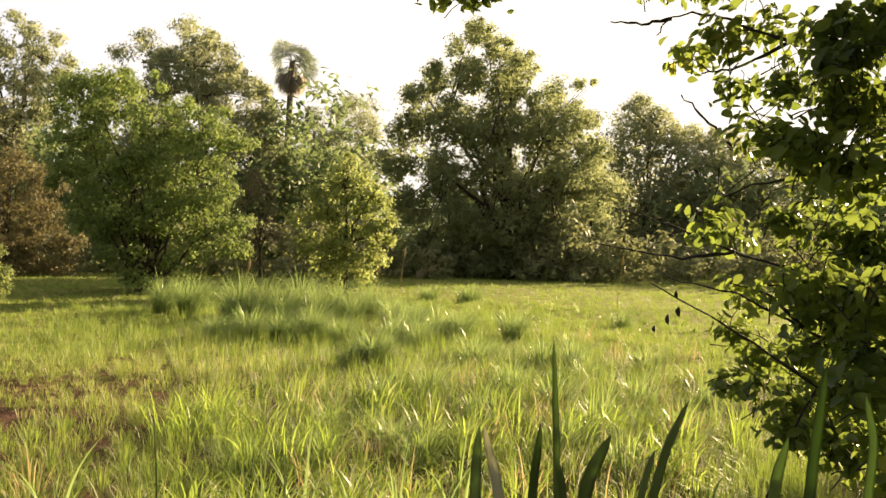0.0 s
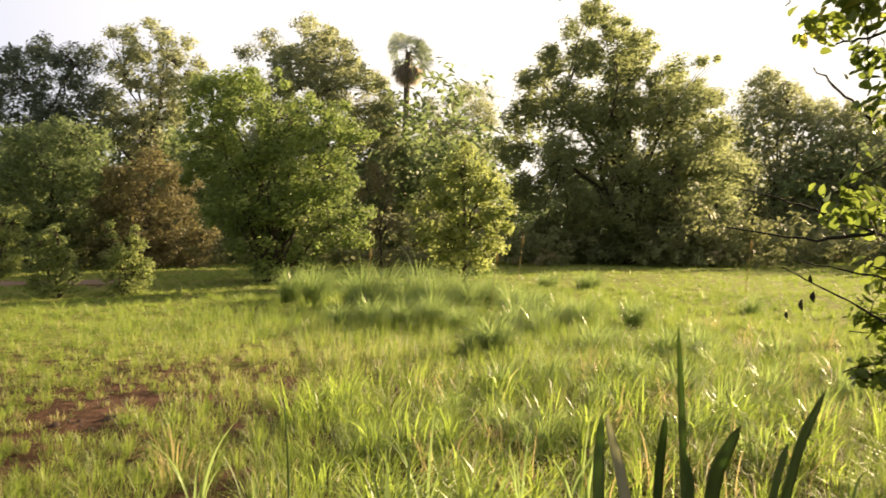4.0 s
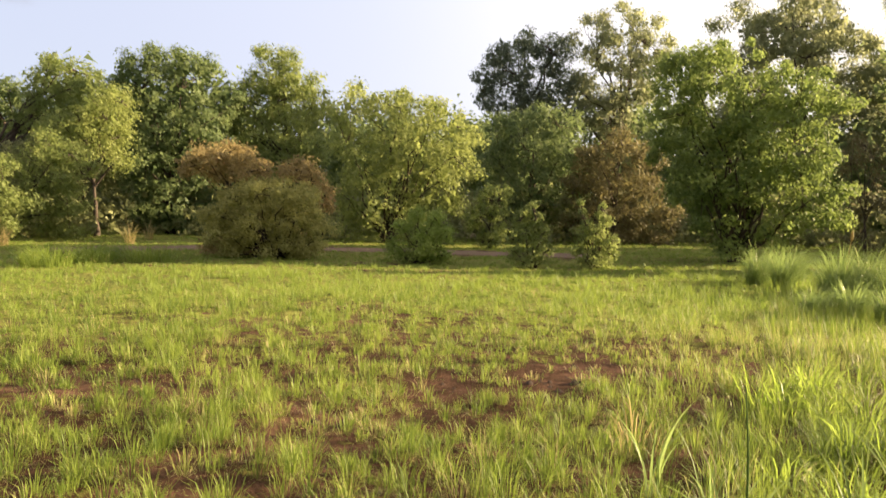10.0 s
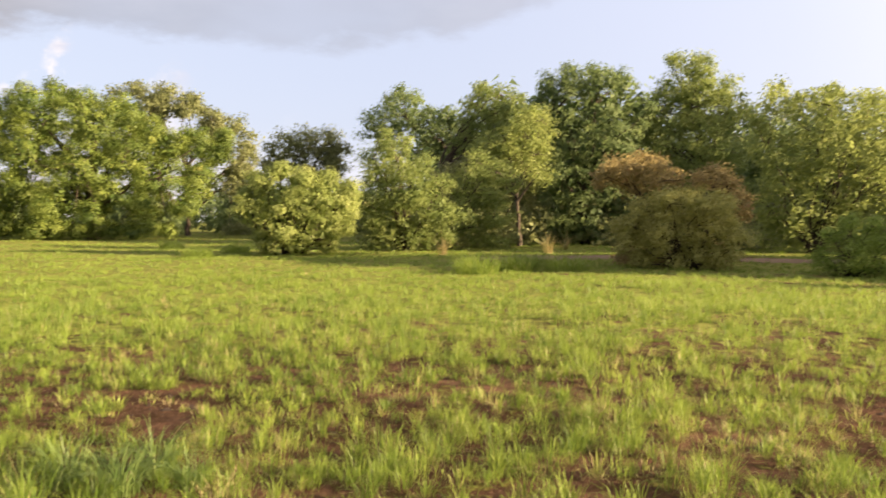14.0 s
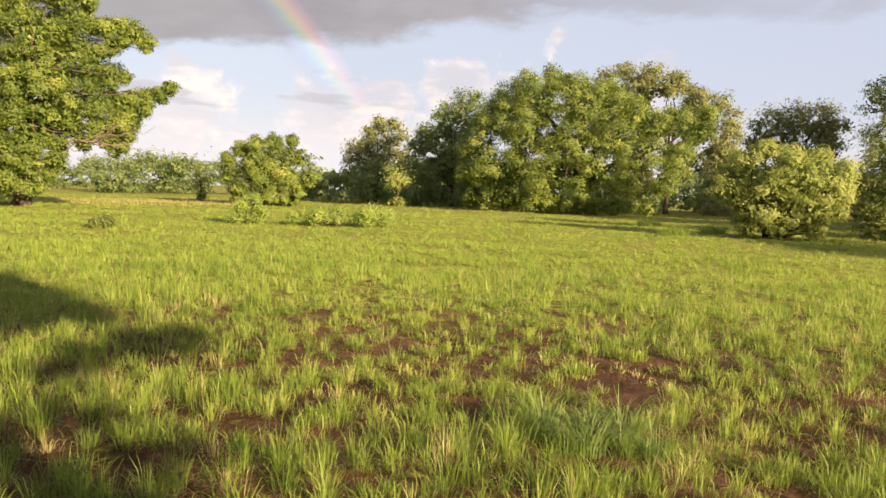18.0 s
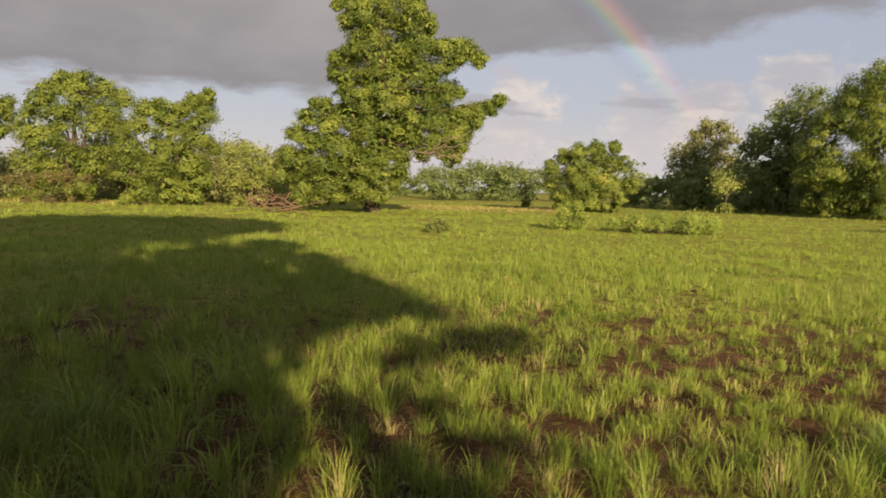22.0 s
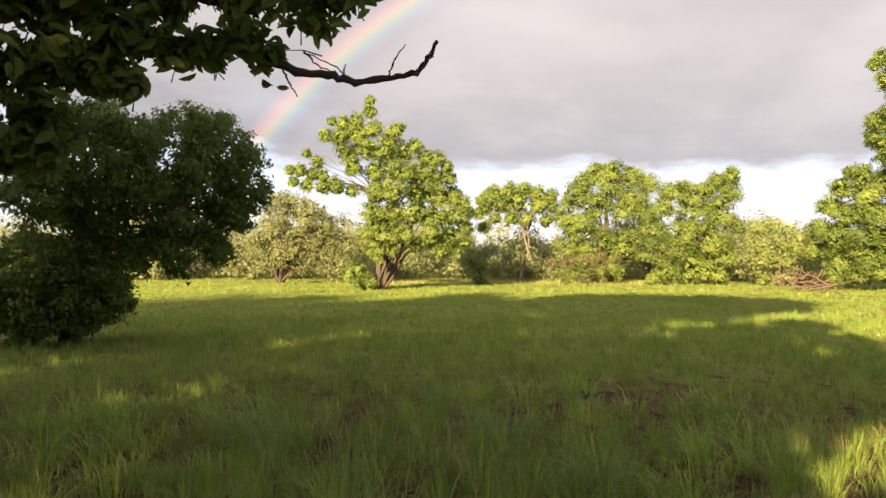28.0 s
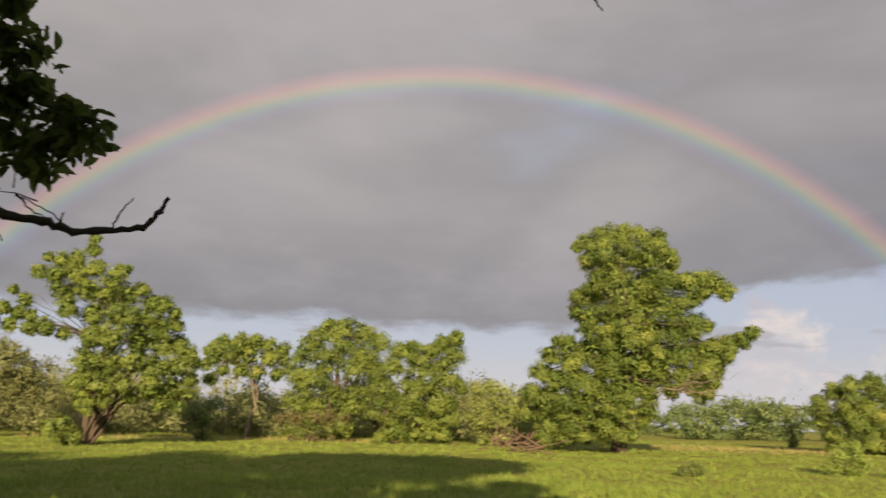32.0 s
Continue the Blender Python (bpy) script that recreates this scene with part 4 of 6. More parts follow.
plant("bush", "thick green bush at the woodland edge", "bush", -42.9, 16.6,
      [(1.5, 4.8, 0.7), (2.6, 4.3, 0.76), (0.9, 4.0, 0.76), (2.2, 3.2, 1.08), (3.4, 3.5, 0.7), (0.9, 2.6, 0.95), (2.5, 1.8, 1.02), (1.2, 1.2, 0.83)],
      leaf_mid, leaf=0.22, trunk=0.1)
plant("tree", "green shrubby tree with ragged upright sprays", "tree", -41.8, 13.7,
      [(-1.1, 6.3, 0.31), (-1.2, 5.6, 0.55), (-0.1, 5.8, 0.43), (-1.8, 4.9, 0.73), (-0.5, 4.8, 0.91), (0.8, 4.6, 0.67), (-1.5, 3.7, 1.03), (0.2, 3.4, 1.21), (1.8, 3.4, 0.79), (-2.1, 2.5, 0.85), (-0.6, 2.1, 1.21), (1.3, 2.1, 1.09), (2.6, 1.9, 0.67), (-1.8, 1.2, 0.79), (-0.1, 1.0, 0.79), (1.7, 1.0, 0.73)],
      leaf_mid, skirt=1, leaf=0.22, trunk=0.14, stems=3)
plant("tree", "tall spreading tree showing between lower ones", "tree", -56.7, 19.7,
      [(4.5, 11.1, 0.67), (5.8, 10.8, 0.84), (7.0, 10.4, 0.67), (4.1, 10.2, 0.84), (3.5, 9.3, 0.75), (5.6, 9.5, 1.26), (3.7, 8.4, 1.09), (5.1, 8.1, 1.25), (7.4, 8.7, 1.01), (2.9, 7.0, 1.08), (4.9, 6.6, 1.42)],
      leaf_mid, leaf=0.3, trunk=0.24)
plant("tree", "low domed tree in the distance", "tree", -78.5, 15.4,
      [(0.2, 9.5, 1.22), (-1.8, 9.2, 1.11), (2.2, 9.2, 1.22), (-3.2, 8.6, 0.67), (3.7, 8.6, 0.78), (-0.5, 7.9, 1.66), (2.0, 7.7, 1.44), (-2.5, 7.1, 1.44), (-0.0, 5.9, 1.66), (3.0, 6.4, 1.22)],
      leaf_olive, airy=0.1, cover=2.0, skirt=1, leaf=0.4, trunk=0.25)
plant("bush", "large rounded yellow-green bush with coarse leaves", "bush", -38.4, 6.8,
      [(-0.4, 3.8, 0.54), (-1.3, 3.3, 0.75), (0.5, 3.4, 0.75), (1.8, 3.3, 0.7), (2.8, 2.9, 0.59), (-2.0, 2.8, 0.48), (-0.5, 2.5, 1.08), (0.9, 2.4, 1.13), (2.3, 2.2, 0.92), (-1.7, 1.9, 0.86), (-0.4, 1.4, 0.97), (1.3, 1.3, 0.97), (2.6, 1.4, 0.54), (-1.3, 0.9, 0.43), (0.5, 0.7, 0.48)],
      leaf_lime, leaf=0.19, airy=0.06, cover=2.1, trunk=0.12, stems=4, split=0, fill=1.12, clump=1.2)
plant("tree", "huge broad bright green tree with cascading foliage", "tree", -79.9, -3.4,
      [(-5.4, 12.1, 1.56), (-2.9, 12.6, 1.34), (-1.0, 12.1, 1.45), (-7.2, 10.5, 1.67), (-4.0, 10.1, 2.22), (-0.2, 10.0, 2.33), (2.5, 11.1, 2.0), (4.8, 9.5, 2.0), (-8.5, 8.4, 1.89), (-10.1, 6.4, 1.56), (-5.3, 7.4, 2.44), (-1.2, 6.6, 2.43), (2.6, 7.3, 2.43), (6.2, 8.2, 1.89), (8.7, 8.8, 1.78), (10.7, 7.8, 1.34), (5.4, 5.7, 2.21), (9.0, 5.5, 2.0), (-6.0, 4.3, 2.1), (-3.0, 3.3, 1.99), (-8.7, 4.3, 1.89), (1.0, 3.9, 1.99), (4.1, 3.2, 1.66), (-0.0, 2.3, 1.32), (-4.4, 1.9, 1.22), (-7.6, 2.1, 1.33), (7.7, 3.3, 1.44), (-10.6, 3.7, 1.45), (11.5, 9.5, 1.01)],
      leaf_bright, skirt=1, leaf=0.29, airy=0.02, cover=2.1, trunk=0.6, split=0, fill=1.12, clump=1.2)
plant("tree", "broad olive tree standing behind", "tree", -94.8, 5.6,
      [(-7.3, 15.1, 1.19), (-5.0, 15.6, 1.19), (-2.4, 15.4, 1.32), (-0.1, 14.2, 1.59), (-3.4, 13.7, 1.98), (2.5, 12.9, 1.58), (5.0, 12.3, 1.32), (6.5, 10.6, 1.45), (3.2, 10.8, 2.11), (5.9, 8.3, 1.97), (4.6, 5.6, 1.97), (7.3, 5.7, 1.58)],
      leaf_olive, airy=0.1, cover=2.0, skirt=1, leaf=0.5, trunk=0.35)
plant("tree", "dark distant tree beside the great tree", "tree", -93.2, -18.5,
      [(1.0, 11.9, 1.32), (2.6, 12.2, 1.06), (-0.8, 10.9, 1.32), (1.4, 10.1, 1.97), (-1.7, 9.3, 1.32), (3.5, 10.2, 1.32), (-3.2, 7.4, 1.84), (-0.1, 7.2, 2.36), (-4.3, 5.8, 1.31), (-1.9, 4.3, 1.97), (1.8, 5.0, 1.97), (-4.0, 3.3, 1.18), (0.6, 3.1, 1.31)],
      leaf_deep, airy=0.1, cover=2.0, skirt=1, leaf=0.5, trunk=0.3)
plant("tree", "distant flat-topped tree beyond the open meadow", "tree", -107.4, -31.9,
      [(0.3, 10.4, 1.09), (2.1, 10.4, 1.09), (3.5, 9.2, 0.93), (-1.0, 9.6, 0.77), (1.4, 8.6, 1.7), (-1.3, 7.7, 1.7), (-3.0, 6.6, 1.55), (2.5, 6.8, 1.7), (4.2, 6.1, 1.55), (-0.6, 5.2, 2.16), (-3.6, 4.4, 1.39), (3.2, 4.3, 1.39), (-1.9, 3.0, 1.08)],
      leaf_olive, airy=0.1, cover=2.0, skirt=1, leaf=0.55, trunk=0.3)
plant("bush", "yellow-green bush in the far meadow", "bush", -82.1, -22.0,
      [(-0.6, 3.1, 1.3), (0.6, 2.8, 0.8)],
      leaf_lime, airy=0.1, cover=2.0, leaf=0.4, trunk=0.1)
plant("tree", "round bushy tree alone in the meadow", "tree", -68.5, -30.5,
      [(2.2, 5.8, 0.62), (0.6, 5.6, 0.73), (-0.9, 5.4, 0.78), (-2.2, 4.8, 0.72), (-3.4, 3.9, 0.73), (-1.2, 4.2, 1.24), (1.1, 4.2, 1.35), (2.8, 4.3, 0.83), (-3.0, 2.7, 1.04), (-0.7, 2.7, 1.45), (1.8, 2.5, 1.35), (3.7, 2.5, 0.72), (-2.5, 1.4, 0.72), (0.3, 1.3, 0.83), (2.8, 1.2, 0.62)],
      leaf_bright, skirt=1, leaf=0.25, airy=0.0, cover=2.6, trunk=0.2, split=0, fill=1.22, clump=1.2)
plant("bush", "small round far bush", "bush", -77.5, -41.7,
      [(-0.0, 2.7, 1.1), (0.1, 1.5, 1.0)],
      leaf_mid, airy=0.1, cover=2.0, leaf=0.4, trunk=0.1)
plant("tree", "tall lone tree with an irregular tiered crown", "tree", -43.5, -35.2,
      [(-0.5, 14.3, 0.96), (-1.7, 13.8, 0.85), (-2.5, 13.7, 0.47), (0.6, 14.3, 0.85), (1.9, 14.3, 0.89), (2.9, 14.0, 0.74), (-0.6, 13.2, 1.06), (0.9, 12.9, 1.06), (2.3, 12.9, 1.06), (3.4, 12.9, 0.74), (3.7, 12.3, 0.53), (-1.7, 12.6, 0.74), (-0.3, 11.9, 0.95), (-1.2, 11.3, 0.80), (-2.6, 10.2, 0.59), (-1.6, 10.4, 0.95), (-0.1, 10.5, 1.16), (1.4, 11.3, 1.16), (2.8, 11.4, 1.05), (3.8, 11.2, 0.84), (4.7, 11.1, 0.74), (5.6, 11.3, 0.74), (6.4, 11.0, 0.74), (7.1, 10.5, 0.64), (5.7, 10.5, 0.53), (-2.6, 9.2, 0.63), (-1.7, 9.0, 0.94), (-0.2, 9.0, 1.15), (1.3, 9.3, 1.26), (2.7, 9.6, 1.15), (3.9, 9.6, 0.95), (5.0, 10.0, 0.59), (-1.9, 8.0, 0.73), (-0.6, 7.4, 1.04), (0.8, 7.6, 1.15), (2.3, 7.9, 1.15), (3.7, 8.1, 1.05), (4.9, 8.2, 0.94), (5.8, 8.2, 0.46), (-3.3, 7.0, 0.73), (-4.0, 7.2, 0.38), (-4.4, 6.3, 0.73), (-3.1, 5.8, 0.94), (-2.0, 6.4, 0.83), (-0.5, 5.8, 1.04), (0.9, 5.8, 1.04), (2.5, 6.2, 1.15), (3.9, 6.4, 1.04), (5.1, 6.6, 0.94), (6.0, 6.9, 0.63), (6.4, 6.4, 0.52), (7.0, 6.2, 0.46), (-5.1, 5.1, 0.73), (-4.1, 4.7, 0.94), (-2.8, 4.5, 0.94), (-1.3, 4.5, 0.94), (0.1, 4.3, 0.93), (2.6, 4.9, 0.83), (4.0, 4.9, 0.83), (5.2, 5.2, 0.73), (6.2, 5.4, 0.52), (-5.7, 3.7, 0.73), (-4.7, 3.3, 0.94), (-3.2, 3.1, 0.94), (-1.9, 3.1, 0.83), (-0.1, 3.4, 1.04), (1.2, 4.1, 0.73), (2.0, 3.7, 0.62), (3.4, 3.9, 0.62), (4.6, 4.1, 0.46), (-5.9, 2.3, 0.63), (-4.6, 1.9, 0.94), (-3.1, 2.0, 0.94), (-2.0, 2.2, 0.73), (0.4, 2.4, 0.62), (1.4, 1.9, 0.46), (-4.8, 0.9, 0.62), (-3.5, 0.8, 0.67), (-2.4, 1.0, 0.62), (0.9, 1.1, 0.37), (6.0, 4.5, 0.52), (5.8, 3.8, 0.38), (-0.5, 3.0, 1.56), (0.5, 4.9, 1.66), (-0.7, 1.5, 1.04), (1.9, 4.9, 1.35), (-1.2, 6.4, 1.46), (0.9, 6.6, 1.67), (0.7, 8.3, 1.67), (0.8, 10.3, 1.47), (1.8, 2.6, 0.83), (-2.3, 4.1, 1.25), (0.3, 1.3, 0.83), (8.5, 7.8, 0.55), (7.9, 7.3, 0.67), (7.1, 6.9, 0.78), (6.3, 5.9, 0.93), (5.6, 5.0, 1.01), (5.1, 4.1, 0.85)],
      leaf_bright, skirt=0, leaf=0.215, airy=0.05, cover=2.1, trunk=0.55, bare=1, split=0, clump=1.1, fill=1.12)
plant("umbrella_tree", "flat-topped tree on a pale trunk", "tree", -31.5, -64.7,
      [(-3.3, 7.3, 0.73), (-2.3, 7.7, 0.78), (-1.0, 7.9, 0.83), (0.3, 7.9, 0.83), (1.6, 7.7, 0.78), (2.6, 7.4, 0.65), (-3.0, 6.6, 0.73), (-1.7, 6.9, 0.99), (-0.2, 6.9, 0.99), (1.4, 6.7, 0.91), (2.7, 6.5, 0.65), (-3.7, 6.0, 0.52), (-2.2, 5.6, 0.52), (-0.7, 5.6, 0.68), (0.6, 5.5, 0.62), (2.2, 5.4, 0.65), (-3.2, 4.8, 0.62)],
      leaf_bright, leaf=0.27, trunk=0.17, pale=1, airy=0.02, cover=2.1, fill=1.2, split=0, clump=0.9)
plant("tree", "tall tree with an open, rounded crown", "tree", -36.8, -59.5,
      [(0.6, 9.4, 0.87), (-0.7, 9.1, 0.87), (2.2, 8.9, 0.87), (-1.8, 8.4, 0.87), (3.5, 8.2, 0.78), (0.4, 8.0, 1.36), (-2.7, 7.4, 0.97), (2.4, 7.3, 1.07), (-1.1, 6.6, 1.26), (-3.2, 5.7, 1.06), (1.3, 6.1, 1.16), (3.3, 5.8, 0.97), (-1.8, 4.7, 1.35), (-3.0, 3.3, 1.16), (-0.4, 3.0, 1.35), (1.7, 3.2, 1.16), (-1.9, 1.8, 1.06), (0.5, 1.6, 1.06)],
      leaf_bright, skirt=1, leaf=0.27, airy=0.06, cover=2.1, trunk=0.3, split=0, fill=1.25, clump=1.2)
plant("tree", "bushy green tree leafy to the ground", "tree", -37.6, -49.3,
      [(2.8, 7.9, 0.69), (1.8, 7.5, 0.69), (1.0, 6.8, 0.77), (-0.4, 7.0, 0.69), (-1.4, 6.8, 0.77), (2.5, 6.6, 0.94), (0.1, 5.7, 1.29), (2.1, 5.2, 1.29), (-1.9, 5.5, 1.03), (-2.5, 4.1, 1.03), (-0.7, 3.8, 1.37), (1.4, 3.4, 1.37), (3.2, 4.2, 0.6), (-2.4, 2.4, 1.11), (-0.2, 2.0, 1.2), (2.0, 1.8, 1.11), (0.8, 1.1, 0.77), (-1.6, 1.2, 0.77)],
      leaf_bright, skirt=1, leaf=0.24, airy=0.06, cover=2.1, trunk=0.25, split=0, fill=1.12, clump=1.2)
plant("bush", "yellow-green bush beside the lone tree", "bush", -44.7, -48.6,
      [(-0.0, 4.6, 0.64), (-1.0, 4.3, 0.64), (0.9, 4.1, 0.64), (-1.5, 3.2, 0.91), (0.1, 3.2, 1.09), (1.5, 3.2, 0.82), (2.5, 2.8, 0.73), (-1.1, 2.0, 1.09), (0.7, 1.9, 1.18), (2.2, 1.7, 0.91)],
      leaf_lime, skirt=1, leaf=0.3, trunk=0.1)
plant("bush", "small upright leafy shrub in the meadow", "shrub", -32.6, -15.3,
      [(-0.2, 0.9, 0.3), (0.2, 0.8, 0.4), (-0.5, 0.4, 0.4), (0.5, 0.3, 0.3)],
      leaf_fresh, airy=0.1, cover=3.0, leaf=0.14, trunk=0.03, stems=4)
plant("bush", "low spreading leafy shrub in the meadow", "shrub", -34.0, -11.7,
      [(-2.0, 0.4, 0.3), (-1.1, 0.4, 0.4), (0.0, 0.5, 0.4), (1.1, 0.5, 0.5), (1.9, 0.4, 0.4)],
      leaf_fresh, airy=0.1, cover=3.0, leaf=0.14, trunk=0.03, stems=5)
plant("herb", "small leafy weed in the grass", "plant", -24.8, -16.9,
      [(-0.0, 0.3, 0.25), (-0.3, 0.2, 0.19), (0.3, 0.2, 0.19)],
      leaf_mid, leaf=0.12, trunk=0.015, stems=3)
plant("tree", "airy multi-stemmed tree with exposed branches", "tree", -13.9, -48.0,
      [(-0.6, 11.5, 0.33), (-0.6, 10.8, 0.46), (-1.5, 10.2, 0.51), (-2.2, 10.1, 0.46), (-2.9, 10.2, 0.29), (-3.3, 9.3, 0.44), (-2.5, 9.2, 0.64), (-1.3, 9.4, 0.69), (-0.4, 9.8, 0.55), (0.9, 9.7, 0.48), (1.3, 9.9, 0.26), (0.6, 9.0, 0.58), (-1.9, 8.2, 0.69), (-0.7, 8.4, 0.73), (0.3, 8.2, 0.73), (1.5, 8.4, 0.69), (2.2, 8.8, 0.46), (2.8, 8.0, 0.58), (3.5, 7.9, 0.55), (4.1, 7.5, 0.40), (-4.4, 8.2, 0.29), (-3.8, 7.7, 0.40), (-4.8, 7.2, 0.40), (-5.4, 7.2, 0.33), (-4.1, 7.0, 0.47), (-3.4, 6.9, 0.36), (-5.2, 6.5, 0.33), (-4.4, 6.3, 0.40), (-3.4, 6.2, 0.54), (-2.6, 6.2, 0.54), (-1.6, 7.4, 0.64), (-0.3, 7.1, 0.73), (1.1, 7.2, 0.91), (2.3, 7.0, 0.82), (3.4, 6.7, 0.76), (4.3, 6.8, 0.40), (-0.2, 5.9, 0.81), (0.8, 5.9, 0.91), (2.2, 5.8, 0.82), (3.5, 5.7, 0.82), (4.5, 5.7, 0.69), (5.1, 5.2, 0.51), (5.5, 4.7, 0.36), (-1.7, 6.0, 0.40), (-0.4, 4.6, 0.81), (0.7, 4.5, 0.90), (2.1, 4.6, 0.81), (3.3, 4.4, 0.87), (4.6, 4.5, 0.76), (5.3, 3.8, 0.51), (-0.7, 3.4, 0.63), (0.3, 3.3, 0.76), (1.7, 3.3, 0.63), (3.1, 3.2, 0.76), (4.3, 3.2, 0.76), (5.2, 2.9, 0.45), (-0.3, 2.4, 0.63), (0.7, 2.4, 0.45), (2.1, 2.6, 0.40), (3.8, 2.3, 0.51), (4.7, 2.2, 0.40), (-1.2, 1.2, 0.51), (-1.8, 0.9, 0.45), (-0.8, 0.4, 0.51), (-1.5, 0.4, 0.36), (-0.1, 1.9, 0.40)],
      leaf_bright, leaf=0.21, trunk=0.17, stems=4, airy=0.12, fill=1.15, split=0, clump=0.9)
plant("bush", "brownish green thicket behind the airy tree", "bush", -10.0, -61.2,
      [(-0.0, 5.5, 1.35), (1.1, 6.0, 1.12), (2.2, 5.2, 1.23), (3.2, 4.4, 1.12), (0.1, 3.8, 1.34), (1.7, 3.5, 1.34), (3.2, 2.9, 1.12), (4.7, 4.4, 0.90), (4.8, 2.8, 0.90), (0.3, 2.2, 1.12), (-0.7, 4.6, 1.01), (1.5, 1.8, 0.90), (-1.4, 3.4, 1.12), (-1.2, 1.8, 0.90), (2.7, 1.7, 0.78)],
      leaf_olive, leaf=0.3, trunk=0.12, stems=3, airy=0.2)
plant("bush", "dark low bush at the meadow's far edge", "bush", -23.6, -55.1,
      [(-0.5, 1.4, 1.1), (0.4, 2.2, 0.9)],
      leaf_deep, leaf=0.26, trunk=0.08)
plant("tree", "dark shaded tree with foliage hanging to the ground", "tree", 1.1, -17.0,
      [(1.7, 4.4, 0.29), (2.2, 4.5, 0.26), (2.7, 4.4, 0.29), (3.1, 4.1, 0.27), (2.4, 4.1, 0.48), (3.4, 3.7, 0.27), (3.0, 3.5, 0.48), (3.6, 3.2, 0.19), (1.3, 3.9, 0.54), (2.1, 3.4, 0.65), (3.3, 2.9, 0.38), (2.8, 2.7, 0.54), (1.0, 3.2, 0.65), (1.7, 2.5, 0.71), (3.2, 2.4, 0.22), (2.5, 2.0, 0.43), (2.8, 1.8, 0.26), (0.2, 3.6, 0.83), (0.4, 2.4, 0.76), (-0.4, 3.0, 0.83), (1.2, 1.8, 0.47), (1.9, 1.6, 0.33), (0.0, 1.4, 0.65), (0.7, 1.2, 0.38), (-0.7, 1.6, 0.71), (-0.4, 0.8, 0.47), (0.2, 0.8, 0.35), (0.7, 0.8, 0.16), (-0.5, 4.1, 0.71), (0.5, 4.2, 0.54), (-0.7, 0.7, 0.59), (-0.2, 0.8, 0.49), (0.4, 0.9, 0.40), (0.7, 0.8, 0.26), (-0.7, 1.6, 0.65), (0.1, 1.6, 0.59), (-1.4, 1.0, 0.71), (-0.2, 0.5, 0.38), (0.2, 0.5, 0.35), (0.6, 0.6, 0.29), (-0.7, 0.4, 0.41), (1.0, 0.8, 0.19)],
      leaf_shaded, leaf=0.125, trunk=0.22)
plant("dry_bush", "low reddish-brown dry brush under the trees", "bush", -31.3, -53.5,
      [(-2.3, 1.6, 0.4), (-1.1, 1.7, 0.5), (0.1, 1.8, 0.5), (1.2, 1.7, 0.5), (2.3, 1.7, 0.4)],
      leaf_brown, leaf=0.2, trunk=0.03, stems=6)


# ---- the trees over the viewer, their low boughs and the shade they cast ----
LOW_BOUGHS = [
    (1.08, 3.9, 2.54, 0.06), (1.16, 3.62, 2.55, 0.09), (1.52, 4.07, 2.71, 0.1), (1.56, 3.57, 2.53, 0.12), (1.57, 3.39, 2.37, 0.16), (1.96, 3.89, 2.67, 0.16),
    (2.35, 4.76, 2.48, 0.16), (1.59, 4.84, 2.58, 0.08), (1.82, 4.68, 2.53, 0.13), (1.67, 3.66, 2.25, 0.19), (2.1, 4.1, 2.28, 0.14), (1.41, 3.88, 2.15, 0.13),
    (1.53, 3.62, 1.99, 0.19), (1.68, 3.42, 1.91, 0.22), (1.13, 3.85, 1.76, 0.06), (1.64, 5.07, 1.69, 0.1), (1.85, 4.8, 1.76, 0.14), (2.13, 4.64, 1.66, 0.22),
    (2.35, 4.52, 1.54, 0.23), (1.51, 3.67, 1.45, 0.14), (1.85, 3.75, 1.32, 0.2), (1.58, 4.5, 1.38, 0.09), (1.57, 4.71, 1.14, 0.08), (1.79, 4.87, 0.99, 0.12),
    (2.09, 4.8, 0.98, 0.19), (1.71, 3.36, 1.05, 0.23), (1.76, 4.39, 0.76, 0.13), (1.51, 4.61, 0.87, 0.07), (1.89, 4.14, 0.67, 0.17), (1.83, 3.49, 0.73, 0.2),
    (2.53, 5.39, 1.28, 0.18), (2.38, 5.02, 1.14, 0.18), (2.86, 5.77, 1.07, 0.18), (2.86, 5.69, 0.89, 0.18), (2.8, 5.35, 0.94, 0.18), (2.36, 5.27, 0.77, 0.18),
    (2.73, 5.8, 0.69, 0.18), (2.6, 5.47, 0.56, 0.18), (2.84, 5.72, 0.52, 0.18), (2.86, 5.67, 0.34, 0.18), (2.79, 5.31, 0.42, 0.18),
    (1.64, 3.97, 1.16, 0.11), (1.86, 3.87, 1.23, 0.13), (1.78, 3.91, 0.96, 0.13), (1.95, 3.83, 0.93, 0.13), (1.6, 3.99, 0.75, 0.09), (1.83, 3.89, 0.65, 0.11), (1.43, 4.05, 0.96, 0.07), (1.69, 3.95, 1.33, 0.1),
]
